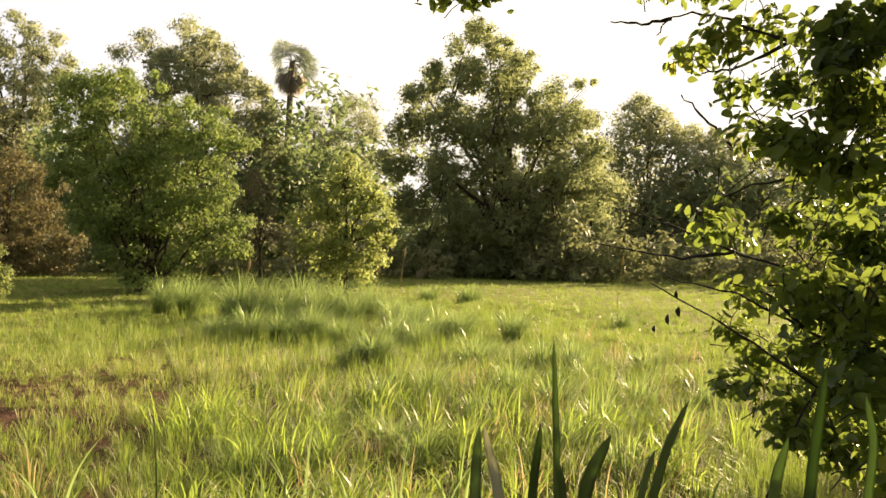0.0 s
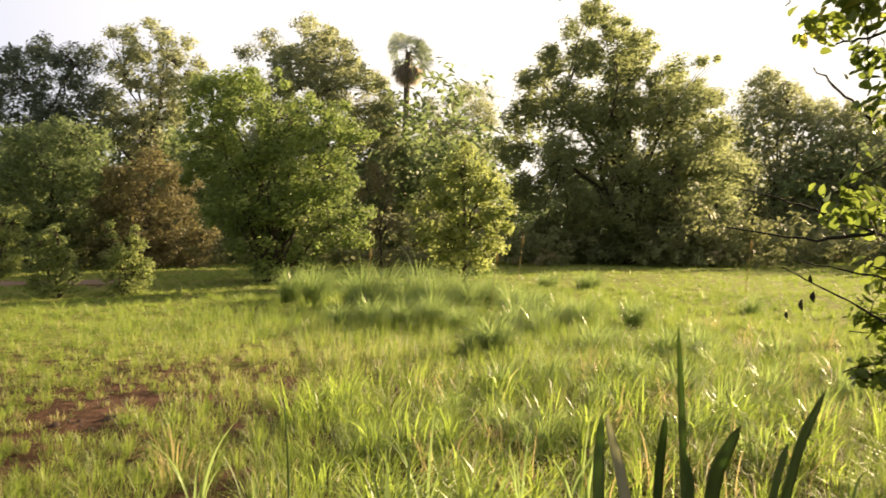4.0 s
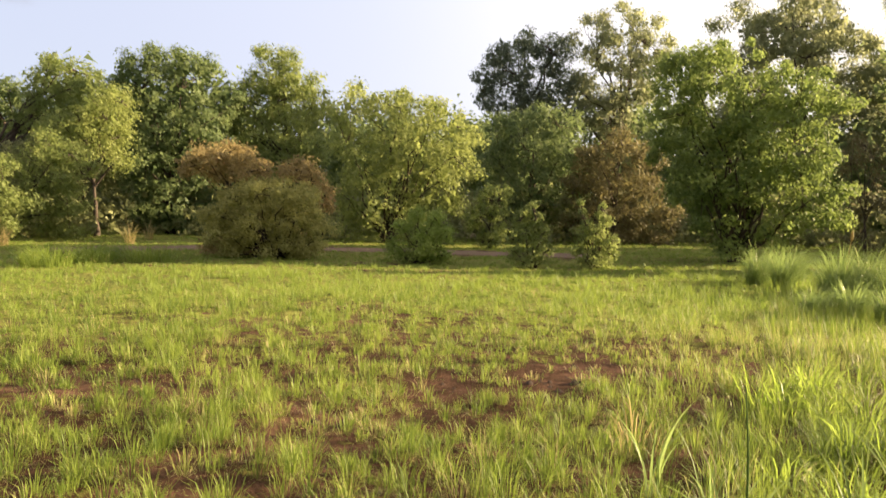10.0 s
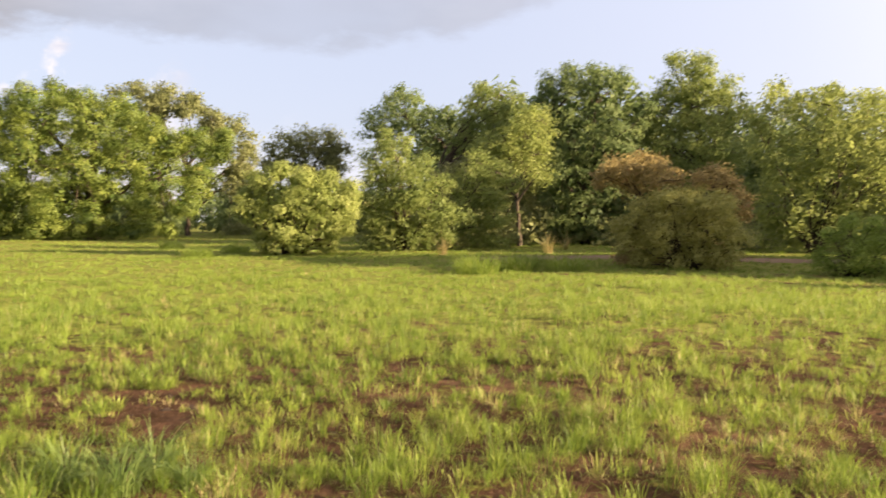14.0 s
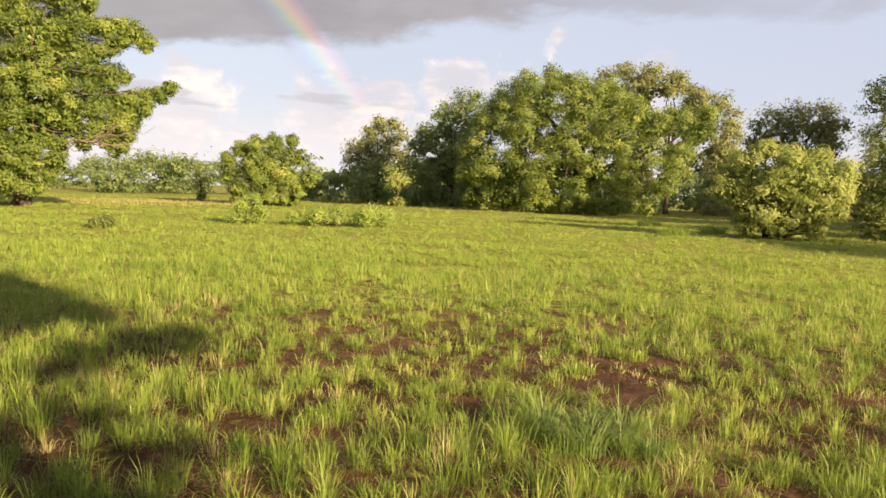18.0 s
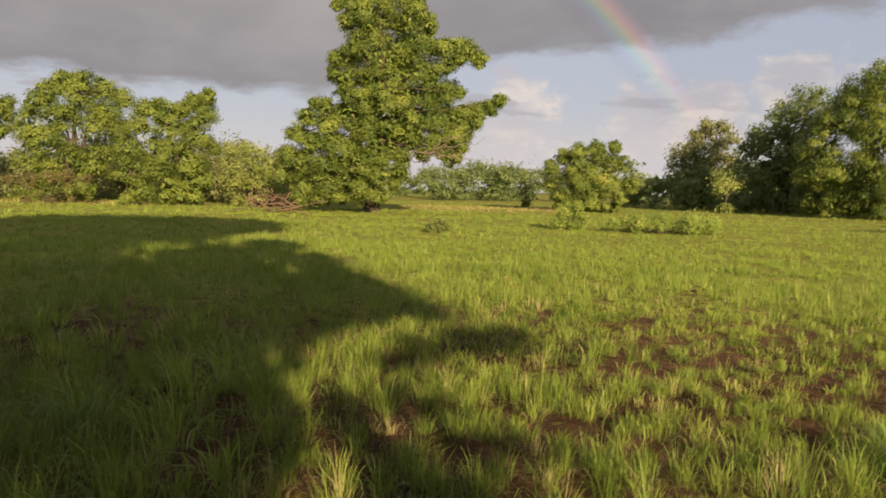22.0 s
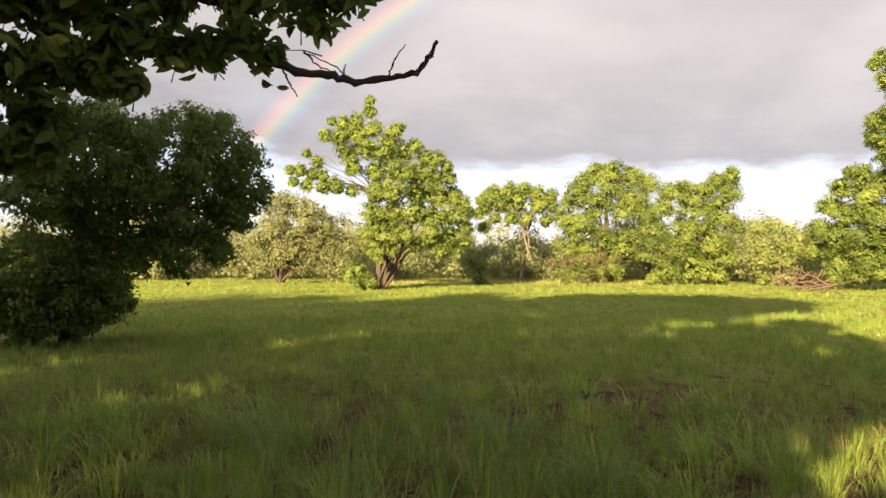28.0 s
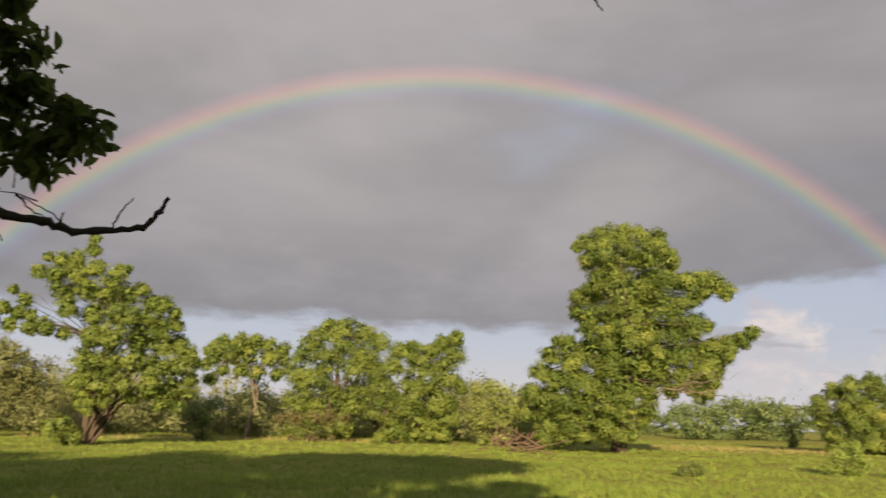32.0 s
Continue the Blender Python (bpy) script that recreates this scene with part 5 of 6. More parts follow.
HANGING_BOUGHS = [
    (0.43, -4.58, 3.12, 0.28), (0.41, -4.58, 2.56, 0.19), (0.57, -4.56, 2.86, 0.28), (0.45, -4.58, 2.3, 0.12), (0.76, -4.54, 2.89, 0.28), (0.75, -4.54, 2.44, 0.21),
    (0.49, -4.57, 2.1, 0.16), (0.69, -4.55, 2.06, 0.19), (-0.07, -4.59, 3.59, 0.16), (-0.29, -4.58, 3.63, 0.16), (-0.51, -4.57, 3.71, 0.14), (-0.73, -4.54, 3.77, 0.08),
    (-0.17, -4.59, 3.33, 0.19), (-0.43, -4.57, 3.41, 0.15), (-0.66, -4.55, 3.54, 0.13), (-0.85, -4.52, 3.48, 0.05), (-0.91, -4.5, 3.31, 0.07), (-0.8, -4.52, 3.2, 0.09),
    (-1.04, -4.48, 3.19, 0.04), (-1.17, -4.44, 3.12, 0.03), (-0.63, -4.55, 3.22, 0.12), (-0.36, -4.58, 3.08, 0.16), (-0.13, -4.59, 2.95, 0.16), (-0.57, -4.56, 2.94, 0.11),
    (-0.82, -4.52, 3.0, 0.07), (-0.96, -4.49, 2.89, 0.04), (-0.21, -4.59, 2.67, 0.12), (-0.41, -4.58, 2.68, 0.09), (-0.56, -4.56, 2.75, 0.07), (-0.69, -4.54, 2.7, 0.04),
    (-0.99, -4.49, 3.03, 0.04), (-1.11, -4.46, 3.03, 0.03), (0.12, -4.59, 3.41, 0.15), (0.11, -4.59, 3.08, 0.17), (0.05, -4.59, 2.73, 0.16), (0.07, -4.59, 2.47, 0.13),
    (0.28, -4.59, 3.25, 0.19), (0.26, -4.59, 2.87, 0.18), (0.19, -4.59, 2.54, 0.18), (0.12, -4.59, 3.6, 0.16),
]
DEAD_BRANCH = [
    (-0.3, -4.59, 3.0), (-0.49, -4.57, 2.98), (-0.58, -4.56, 2.85), (-0.7, -4.55, 2.67), (-0.85, -4.52, 2.62), (-1.03, -4.48, 2.61),
    (-1.16, -4.45, 2.57), (-1.36, -4.4, 2.6), (-1.51, -4.35, 2.64), (-1.56, -4.33, 2.72), (-1.6, -4.31, 2.81),
]
DEAD_TWIGS = [
    [(-1.34, -4.4, 2.6), (-1.37, -4.39, 2.7), (-1.43, -4.37, 2.79)],
    [(-0.77, -4.53, 2.63), (-0.81, -4.53, 2.55), (-0.85, -4.52, 2.48)],
    [(-0.88, -4.51, 2.73), (-0.96, -4.5, 2.66), (-1.04, -4.48, 2.62)],
    [(-1.1, -4.47, 2.59), (-1.11, -4.46, 2.67)],
    [(-1.13, -4.46, 2.58), (-1.08, -4.47, 2.64), (-0.9, -4.51, 2.72)],
]
BOUGH = [
    (1.14, -4.46, 2.88), (0.85, -4.52, 2.79), (0.57, -4.56, 2.86), (0.42, -4.58, 2.91), (0.18, -4.6, 2.89), (-0.12, -4.6, 2.98),
    (-0.36, -4.59, 3.05), (-0.52, -4.57, 2.89), (-0.63, -4.56, 2.74),
]
BOUGH_SIDES = [
    [(0.57, -4.56, 2.84), (0.39, -4.58, 2.68), (0.17, -4.6, 2.59)],
    [(-0.12, -4.6, 2.98), (-0.32, -4.59, 3.16), (-0.59, -4.56, 3.25)],
    [(0.68, -4.55, 2.0), (0.49, -4.57, 2.07), (0.34, -4.59, 2.16), (0.16, -4.6, 2.29)],
    [(-0.36, -4.59, 3.05), (-0.53, -4.57, 3.08), (-0.72, -4.54, 3.13)],
]
LOW_BRANCHES = [
    [(2.06, 3.66, 1.26), (1.73, 3.83, 1.5), (1.32, 3.99, 1.63), (1.01, 4.08, 1.77), (0.77, 4.13, 1.84)],
    [(2.06, 3.66, 1.01), (1.61, 3.88, 1.28), (1.32, 3.99, 1.43), (1.02, 4.07, 1.5)],
    [(1.61, 3.88, 2.61), (1.42, 3.95, 2.68), (1.3, 3.99, 2.75), (1.15, 4.04, 2.8), (1.01, 4.08, 2.79), (0.95, 4.09, 2.7)],
    [(1.91, 3.74, 0.84), (1.52, 3.92, 1.11), (1.22, 4.02, 1.32), (0.94, 4.09, 1.47)],
    [(1.32, 3.99, 1.63), (1.07, 4.06, 1.59), (0.69, 4.14, 1.66)],
    [(1.43, 3.95, 0.25), (1.57, 3.9, 0.8), (1.78, 3.8, 1.24), (1.98, 3.71, 1.76)],
    [(2.05, 3.67, 1.93), (1.71, 3.84, 2.02), (1.39, 3.96, 1.95), (1.17, 4.03, 1.85)],
    [(1.54, 3.91, 2.63), (1.33, 3.98, 2.52), (1.16, 4.04, 2.5)],
    [(1.61, 3.88, 1.28), (1.47, 3.94, 1.43), (1.3, 3.99, 1.48)],
    [(1.02, 4.07, 2.78), (0.87, 4.11, 2.76), (0.73, 4.14, 2.78)],
    [(1.31, 3.99, 2.14), (1.19, 4.03, 2.27), (1.07, 4.06, 2.4)],
]
TOP_SPRAY = [(-0.16, 4.6, 3.06, 0.06), (0.02, 4.6, 3.05, 0.04), (0.14, 4.6, 3.06, 0.04), (-0.4, 4.58, 3.14, 0.1), (0.24, 4.59, 3.22, 0.16), (0.91, 4.51, 3.11, 0.08), (1.12, 4.46, 3.08, 0.1), (1.3, 4.41, 3.07, 0.11), (1.5, 4.35, 3.08, 0.13), (0.7, 4.55, 3.17, 0.08), (1.03, 4.48, 3.22, 0.13), (2.22, 7.26, 3.98, 0.25), (1.85, 7.36, 4.03, 0.22), (2.53, 7.16, 3.98, 0.25)]
DEAD_LEAVES = [(0.88, 4.11, 1.78), (0.81, 4.12, 1.68), (1.06, 4.06, 1.41), (1.02, 4.07, 1.29), (0.96, 4.09, 1.24), (1.07, 4.06, 1.33), (0.65, 4.15, 1.76)]
TOP_TWIG = [(-3.03, -2.61, 3.99), (-3.09, -2.54, 3.85), (-3.12, -2.5, 3.75)]


def overhead_tree(label, x, y, height, girth, seen, unseen, branches, leaf, slim, n_seen, n_unseen, skin=leaf_near, withered=(), high_leaf=0.42):
    """A tree close by. seen, unseen: masses of its crown (x, y, z, radius), the unseen ones added to cast shade;
    branches: lines of bare wood and their thickness.
    """
    rng = np.random.default_rng(int(abs(x * 37 + y * 71)) + 2)
    thing = tagged(new("tree"), label, "tree")
    thing.location = (x, y, 0)
    here = np.array([x, y, 0.0])
    line = np.stack([np.linspace(0, 0.4, 9) + rng.normal(0, 0.05, 9), rng.normal(0, 0.05, 9), np.linspace(-0.15, height * 0.75, 9)], 1)
    pieces = [tube(line, np.linspace(girth * 1.3, girth * 0.3, 9), 10)]
    for q in unseen:
        pieces.append(tube(bend(line[4], np.array(q[:3]) - here, 0.8, rng), np.linspace(girth * 0.5, 0.03, 6), 6))
    part("trunk", raw_mesh("trunk", *join(pieces), smooth=True), bark, thing)
    first = None
    for pts, thick in branches:
        p = np.array(pts, float) - here
        s = np.linspace(0, len(p) - 1, 4 * len(p))
        p = np.stack([np.interp(s, range(len(p)), p[:, i]) for i in range(3)], 1)
        p[1:-1] += rng.normal(0, 0.003 + thick * 0.12, (len(p) - 2, 3))
        r = np.linspace(thick, thick * 0.45 if thick > 0.02 else 0.003, len(p)) * rng.uniform(0.8, 1.3, len(p))
        twig = first is not None and thick <= 0.006
        ob = part("twig" if twig else "branch", raw_mesh("branch", *tube(p, r, 7), smooth=True), dead_bark, first if twig else thing)
        first = first or ob
    for q in withered:                            # curled dead leaves still hanging on the twigs
        s = np.linspace(-1, 1, 5)[:, None]
        ln, turn = rng.uniform(0.016, 0.028), rng.uniform(0, 3.1)
        side = np.array([math.cos(turn), math.sin(turn), 0]) * 0.45
        spine = np.array(q) - here + s * np.array([0.1, 0.05, -1.0]) * ln + (s * s) * np.array([0.3, 0.2, 0]) * ln
        half = side * ln * (1.05 - s * s)
        v = np.concatenate([spine - half + np.array([0, 0, 0.2 * ln]), spine, spine + half])
        f = np.array([(i + 5 * j, i + 1 + 5 * j, i + 6 + 5 * j, i + 5 + 5 * j) for j in range(2) for i in range(4)])
        part("dead_leaf", raw_mesh("dead_leaf", v, f, smooth=True), dead_bark, first, "curled dead brown leaf")
    pts, out, spots, tone = crown_points(seen, n_seen, rng, knot=11, tight=0.36, least=5)
    pts = pts - here
    twigs = []
    for q in spots:
        a = q - here + rng.normal(0, 0.09, 3)
        twigs.append(tube(bend(a, q - here, 0.03, rng, 4), np.linspace(0.004, 0.0015, 4), 4))
    tagged(part("twig_spray", raw_mesh("twig_spray", *join(twigs), smooth=True), dead_bark, thing), kind="stuff")
    part("low_foliage", raw_mesh("low_foliage", *leaf_arrays(pts, out, leaf, rng, slim, tone, True)), skin, thing)
    pts, out, _, tone = crown_points(unseen, n_unseen, rng)
    part("crown", raw_mesh("crown", *leaf_arrays(pts - here, out, high_leaf, rng, 0.8, tone, tiny=True)), leaf_deep, thing)
    return thing


overhead_tree("broad-leaved tree with low boughs full of backlit leaves", 4.3, 4.9, 9.5, 0.22, LOW_BOUGHS + TOP_SPRAY,
              [(4.0, 5.2, 9.2, 1.4), (2.7, 6.4, 7.4, 0.9), (1.9, 5.8, 6.0, 0.8), (5.8, 3.4, 7.2, 1.5), (4.8, 6.8, 6.6, 1.2), (3.2, 3.2, 7.7, 1.3), (6.6, 6.0, 5.6, 1.9),
               (2.6, 4.2, 6.4, 0.9), (5.2, 4.6, 4.6, 1.5), (6.4, 4.2, 3.0, 1.3), (6.2, 1.6, 3.0, 1.6), (7.0, 2.4, 4.6, 1.6),
               (5.2, 2.6, 5.4, 1.5), (1.9, 6.2, 4.9, 0.7), (1.7, 4.7, 4.4, 0.8), (5.6, 3.0, 2.4, 1.2), (7.4, 0.6, 2.0, 1.4),
               (3.3, 2.3, 2.4, 0.9), (2.8, 2.9, 2.0, 0.6), (3.9, 1.6, 2.8, 1.0), (3.0, 2.6, 3.6, 0.9), (2.2, 5.9, 4.8, 0.8), (2.9, 5.3, 4.4, 0.9), (2.0, 6.2, 5.3, 0.7), (3.4, 5.6, 5.0, 1.2),
               (2.3, 5.8, 4.2, 0.55), (2.8, 5.4, 4.1, 0.55), (1.7, 6.3, 4.3, 0.5), (3.3, 5.0, 4.0, 0.5), (2.6, 3.2, 2.75, 0.45), (3.9, 5.1, 3.2, 0.55), (4.9, 5.7, 3.2, 0.6), (4.4, 5.6, 3.2, 0.5), (3.9, 5.2, 3.8, 0.6), (3.6, 5.4, 4.2, 0.6), (3.0, 5.6, 4.3, 0.6)],
              [(b, 0.009) for b in LOW_BRANCHES], 0.066, 0.58, 12000, 26000, withered=DEAD_LEAVES, high_leaf=0.3)
# Unseen masses high over the viewer are added to block sky light.
overhead_tree("dark tree with leafy boughs hanging overhead and a dead branch", 2.4, -5.2, 9.0, 0.24, HANGING_BOUGHS,
              [(4.0, -5.4, 6.0, 1.3), (6.2, -6.1, 4.0, 1.2), (0.2, 0.3, 8.6, 1.9), (-2.0, -2.2, 8.3, 1.9), (1.2, -2.8, 8.6, 1.9), (-0.6, 2.4, 8.8, 1.7), (2.8, 0.8, 8.8, 1.9), (-2.6, -4.4, 7.9, 1.7), (0.4, -5.4, 8.2, 1.8), (-3.6, -1.4, 8.0, 1.5), (3.4, 3.2, 9.0, 1.8),
               (2.6, -5.6, 8.4, 2.0), (4.4, -4.2, 7.2, 1.9), (4.6, -6.8, 6.4, 1.9), (1.6, -7.6, 6.6, 1.6), (6.0, -5.4, 5.2, 1.8), (3.0, -3.0, 7.0, 1.5), (1.2, -3.4, 6.2, 1.2), (4.4, -3.6, 3.4, 1.4), (5.0, -2.2, 4.8, 1.4), (5.2, -4.6, 2.2, 1.4), (3.6, -1.6, 5.6, 1.0),
               (-0.8, -4.6, 6.4, 1.2), (-1.6, -6.4, 7.0, 1.4), (0.0, -7.0, 6.8, 1.4), (-0.4, -3.4, 6.6, 1.1)],
              [(DEAD_BRANCH, 0.028), (BOUGH, 0.035), (TOP_TWIG, 0.008)] + [(b, 0.006) for b in DEAD_TWIGS] + [(b, 0.018) for b in BOUGH_SIDES], 0.105, 0.45, 8200, 46000, leaf_shaded)
overhead_tree("leafy tree shading the meadow behind the viewer", 11.5, -2.5, 10.5, 0.28, [(10.5, -3.5, 4.2, 1.2), (12.5, -1.5, 4.0, 1.2)],
              [(10.4, -1.8, 6.0, 1.5), (8.8, -4.4, 4.0, 1.3), (13.4, 1.3, 6.0, 1.4), (11.5, -2.5, 9.6, 2.4), (9.2, -3.6, 8.2, 2.1), (13.4, -3.8, 7.6, 2.2), (12.2, -0.4, 7.6, 2.0), (10.4, -5.2, 6.2, 2.0), (14.2, -6.0, 6.0, 2.2), (8.8, -1.2, 6.4, 1.9), (15.5, -8.0, 8.0, 2.4), (9.0, -0.8, 3.4, 1.8), (10.5, -1.8, 2.2, 1.7), (12.0, -4.2, 3.6, 2.0), (8.2, 0.4, 2.0, 1.4), (13.6, -6.2, 3.2, 2.0), (9.6, -3.4, 5.0, 1.8)],
              [], 0.2, 0.6, 600, 25000)


# ---- grass ----
def blades(x, y, h, w, bow, rng, base_z=None, lean=None, plain=False):
    """Bent tapering blades at the given feet: narrow at the foot, widest a third up; far off, plain slivers."""
    n = len(x)
    z = ground_z(x, y) - 0.01 if base_z is None else base_z
    foot = np.stack([x, y, z], 1)
    a = rng.uniform(0, 2 * np.pi, n) if lean is None else lean
    d = np.stack([np.cos(a), np.sin(a), np.zeros(n)], 1)
    b = a + np.pi / 2 + rng.normal(0, 0.5, n)
    side = np.stack([np.cos(b), np.sin(b), np.zeros(n)], 1) * (w / 2)[:, None]
    mid = foot + d * (h * bow * 0.34)[:, None] + np.array([0, 0, 1]) * (h * 0.55)[:, None]
    tip = foot + d * (h * bow)[:, None] + np.array([0, 0, 1]) * (h * np.maximum(1 - 0.4 * bow, 0.3))[:, None]
    if plain:
        return np.stack([foot - side, foot + side, tip], 1).reshape(-1, 3), np.arange(n * 3).reshape(-1, 3)
    v = np.stack([foot, mid - side, mid + side, tip], 1).reshape(-1, 3)
    i = np.arange(n)[:, None] * 4
    f = np.concatenate([i + np.array([[0, 2, 1]]), i + np.array([[1, 2, 3]])])
    return v, f


def arching(x, y, h, w, bow, rng, lean):
    """Long blades that rise, arch over and hang at the tip, in five steps."""
    n = len(x)
    s = np.array([0.0, 0.3, 0.55, 0.78, 0.92, 1.0])
    d = np.stack([np.cos(lean), np.sin(lean), np.zeros(n)], 1)
    b = lean + np.pi / 2 + rng.normal(0, 0.4, n)
    side = np.stack([np.cos(b), np.sin(b), np.zeros(n)], 1) * (w / 2)[:, None]
    up = s[None] - 0.55 * bow[:, None] * s[None] ** 3.2
    out = bow[:, None] * 0.75 * s[None] ** 2.2
    foot = np.stack([x, y, ground_z(x, y) - 0.02], 1)
    line = foot[:, None] + d[:, None] * (h[:, None] * out)[..., None] + np.array([0, 0, 1]) * (h[:, None] * up)[..., None]
    wide = np.array([0.6, 1.0, 0.95, 0.7, 0.4, 0.06])[None, :, None]
    v = np.stack([line - side[:, None] * wide, line + side[:, None] * wide], 2).reshape(-1, 3)
    i = np.arange(n)[:, None, None] * 12 + np.arange(5)[None, :, None] * 2
    f = (i + np.array([0, 1, 3, 2])[None, None]).reshape(-1, 4)
    return v, f


def scatter(r0, r1, per_m2, rng, yaw0=-40, yaw1=200):
    area = (r1 * r1 - r0 * r0) * radians(yaw1 - yaw0) / 2
    n = int(area * per_m2)
    r = np.sqrt(rng.uniform(r0 * r0, r1 * r1, n))
    a = np.radians(rng.uniform(yaw0, yaw1, n))
    return -np.sin(a) * r, np.cos(a) * r


def grass_height(x, y):
    yaw, r = yaw_of(x, y), np.hypot(x, y)
    h = 0.12 + 0.10 * lattice(x, y, 2.2)
    h = h + 0.16 / (1 + np.exp((yaw - 24) / 4)) / (1 + np.exp(np.minimum(r - 11, 90) / 2.5))
    h = h + 0.05 / (1 + np.exp((122 - yaw) / 5)) + 0.16 * bump_at(yaw, r, 162, 4.5, 16, 2.8)
    h = h + 0.20 * bump_at(yaw, r, 8, 20, 13, 6) + 0.14 * bump_at(yaw, r, 98, 4.6, 6, 0.6) + 0.12 * bump_at(yaw, r, 34, 4.3, 14, 1.0)
    h = h * np.interp(r, [14, 30], [1.0, 0.72])
    return h


def meadow():
    rng = np.random.default_rng(11)
    vs, fs, ts, base = [], [], [], 0
    rings = [(r0, r1, tufts, per, w, -40, 200) for r0, r1, tufts, per, w in ((1.6, 4, 22, 50, 0.0042), (4, 7, 30, 52, 0.0042), (7, 11, 27, 36, 0.0058), (11, 17, 26, 24, 0.0095), (17, 26, 13, 19, 0.0155),
                                  (26, 40, 6.5, 17, 0.021), (40, 62, 2.8, 14, 0.034), (62, 110, 0.7, 9, 0.07))]
    rings += [(0.5, 1.6, 12, 26, 0.005, -100, 260), (1.6, 11, 7, 22, 0.009, 200, 320), (11, 40, 3, 9, 0.03, 200, 320)]      # thinner behind the viewer
    for r0, r1, tufts, per, w, yaw0, yaw1 in rings:
        x, y = scatter(r0, r1, tufts, rng, yaw0, yaw1)
        lush = lushness(x, y)
        keep = rng.random(len(x)) < np.clip(lush * 1.6 - 0.12, 0.07, 1)
        x, y, lush = x[keep], y[keep], lush[keep]
        k = np.repeat(np.arange(len(x)), per)
        wide = (0.036 + 0.0025 * r0) * rng.uniform(0.55, 1.6, len(x))[k]
        spread_r = np.abs(rng.normal(0, 1, len(k))) * wide
        a = rng.uniform(0, 2 * np.pi, len(k))
        bx, by = x[k] + np.cos(a) * spread_r, y[k] + np.sin(a) * spread_r
        h = grass_height(x, y)[k] * rng.uniform(0.55, 1.4, len(x))[k] * rng.uniform(0.45, 1.2, len(k)) * (0.55 + 0.5 * lush[k])
        bow = (rng.gamma(2.0, 0.11, len(k)) + 0.26 * spread_r / wide).clip(0.03, 1.3)
        low = rng.random(len(k)) < 0.14                                    # old, fallen blades
        h, bow = np.where(low, h * 0.55, h), np.where(low, 1.5, bow)
        v, f = blades(bx, by, h, w * rng.uniform(0.7, 1.3, len(k)), bow, rng, lean=a + rng.normal(0, 0.6, len(k)), plain=r0 >= 11)
        vs.append(v), fs.append(f + base)
        tone = np.clip(rng.normal(0.42, 0.24, len(x))[k] + rng.normal(0, 0.16, len(k)), 0, 1)
        if r0 >= 17:
            tone = 0.45 + (tone - 0.45) * (0.5 if r0 < 26 else 0.2)
        tone = np.where(low & (rng.random(len(k)) < (0.6 if r0 < 17 else 0.15)), 1.0, tone)
        tone = np.where((lush[k] < 0.42) & (rng.random(len(k)) < 0.45), 1.0, tone)
        parched = 0.4 * bump_at(yaw_of(bx, by), np.hypot(bx, by), 21, 10.5, 9, 2.6)
        tone = np.where(rng.random(len(k)) < parched, rng.uniform(0.93, 1.0, len(k)), tone)      # thin dry growth round the bare ground
        ts.append(np.repeat(tone, 3 if r0 >= 11 else 4))
        base += len(v)
    me = raw_mesh("meadow_grass", np.concatenate(vs), np.concatenate(fs), np.concatenate(ts))
    tagged(part("meadow_grass", me, grass_green), "patchy bright green meadow grass on bare earth", "grass", kind="stuff")


meadow()


def tussock(x, y, height, radius, count, width=0.012, mat=None, label="tall arching green grass tussock"):
    rng = np.random.default_rng(abs(int(x * 51 + y * 87)) + 3)
    foot = radius * 0.45
    a = rng.uniform(0, 2 * np.pi, count)
    r = np.sqrt(rng.random(count)) * foot
    bx, by = x + np.cos(a) * r, y + np.sin(a) * r
    wind = 0.5                                                           # tips drift one way, as the wind has set them
    lean = np.arctan2(np.sin(a) + wind * -0.3, np.cos(a) + wind) + rng.normal(0, 0.5, count)
    bow = (rng.gamma(3.0, 0.2, count) + 0.4 * r / foot).clip(0.15, 1.4)
    v, f = arching(bx, by, height * rng.uniform(0.3, 1.25, count), width * rng.uniform(0.5, 1.1, count), bow, rng, lean)
    z = ground_z(np.array([x]), np.array([y]))[0]
    v = v - np.array([x, y, z])
    ob = part("grass_tussock", raw_mesh("grass_tussock", v, f, np.repeat(np.clip(rng.normal(0.45, 0.22, count), 0, 1), 12)), mat or (glint_blade if y > 0 and -x < 0.7 * y else grass_green if x < -20 else tussock_blade))
    ob.location = (x, y, z)
    return tagged(ob, label, "grass", "tall tussocks in the meadow")


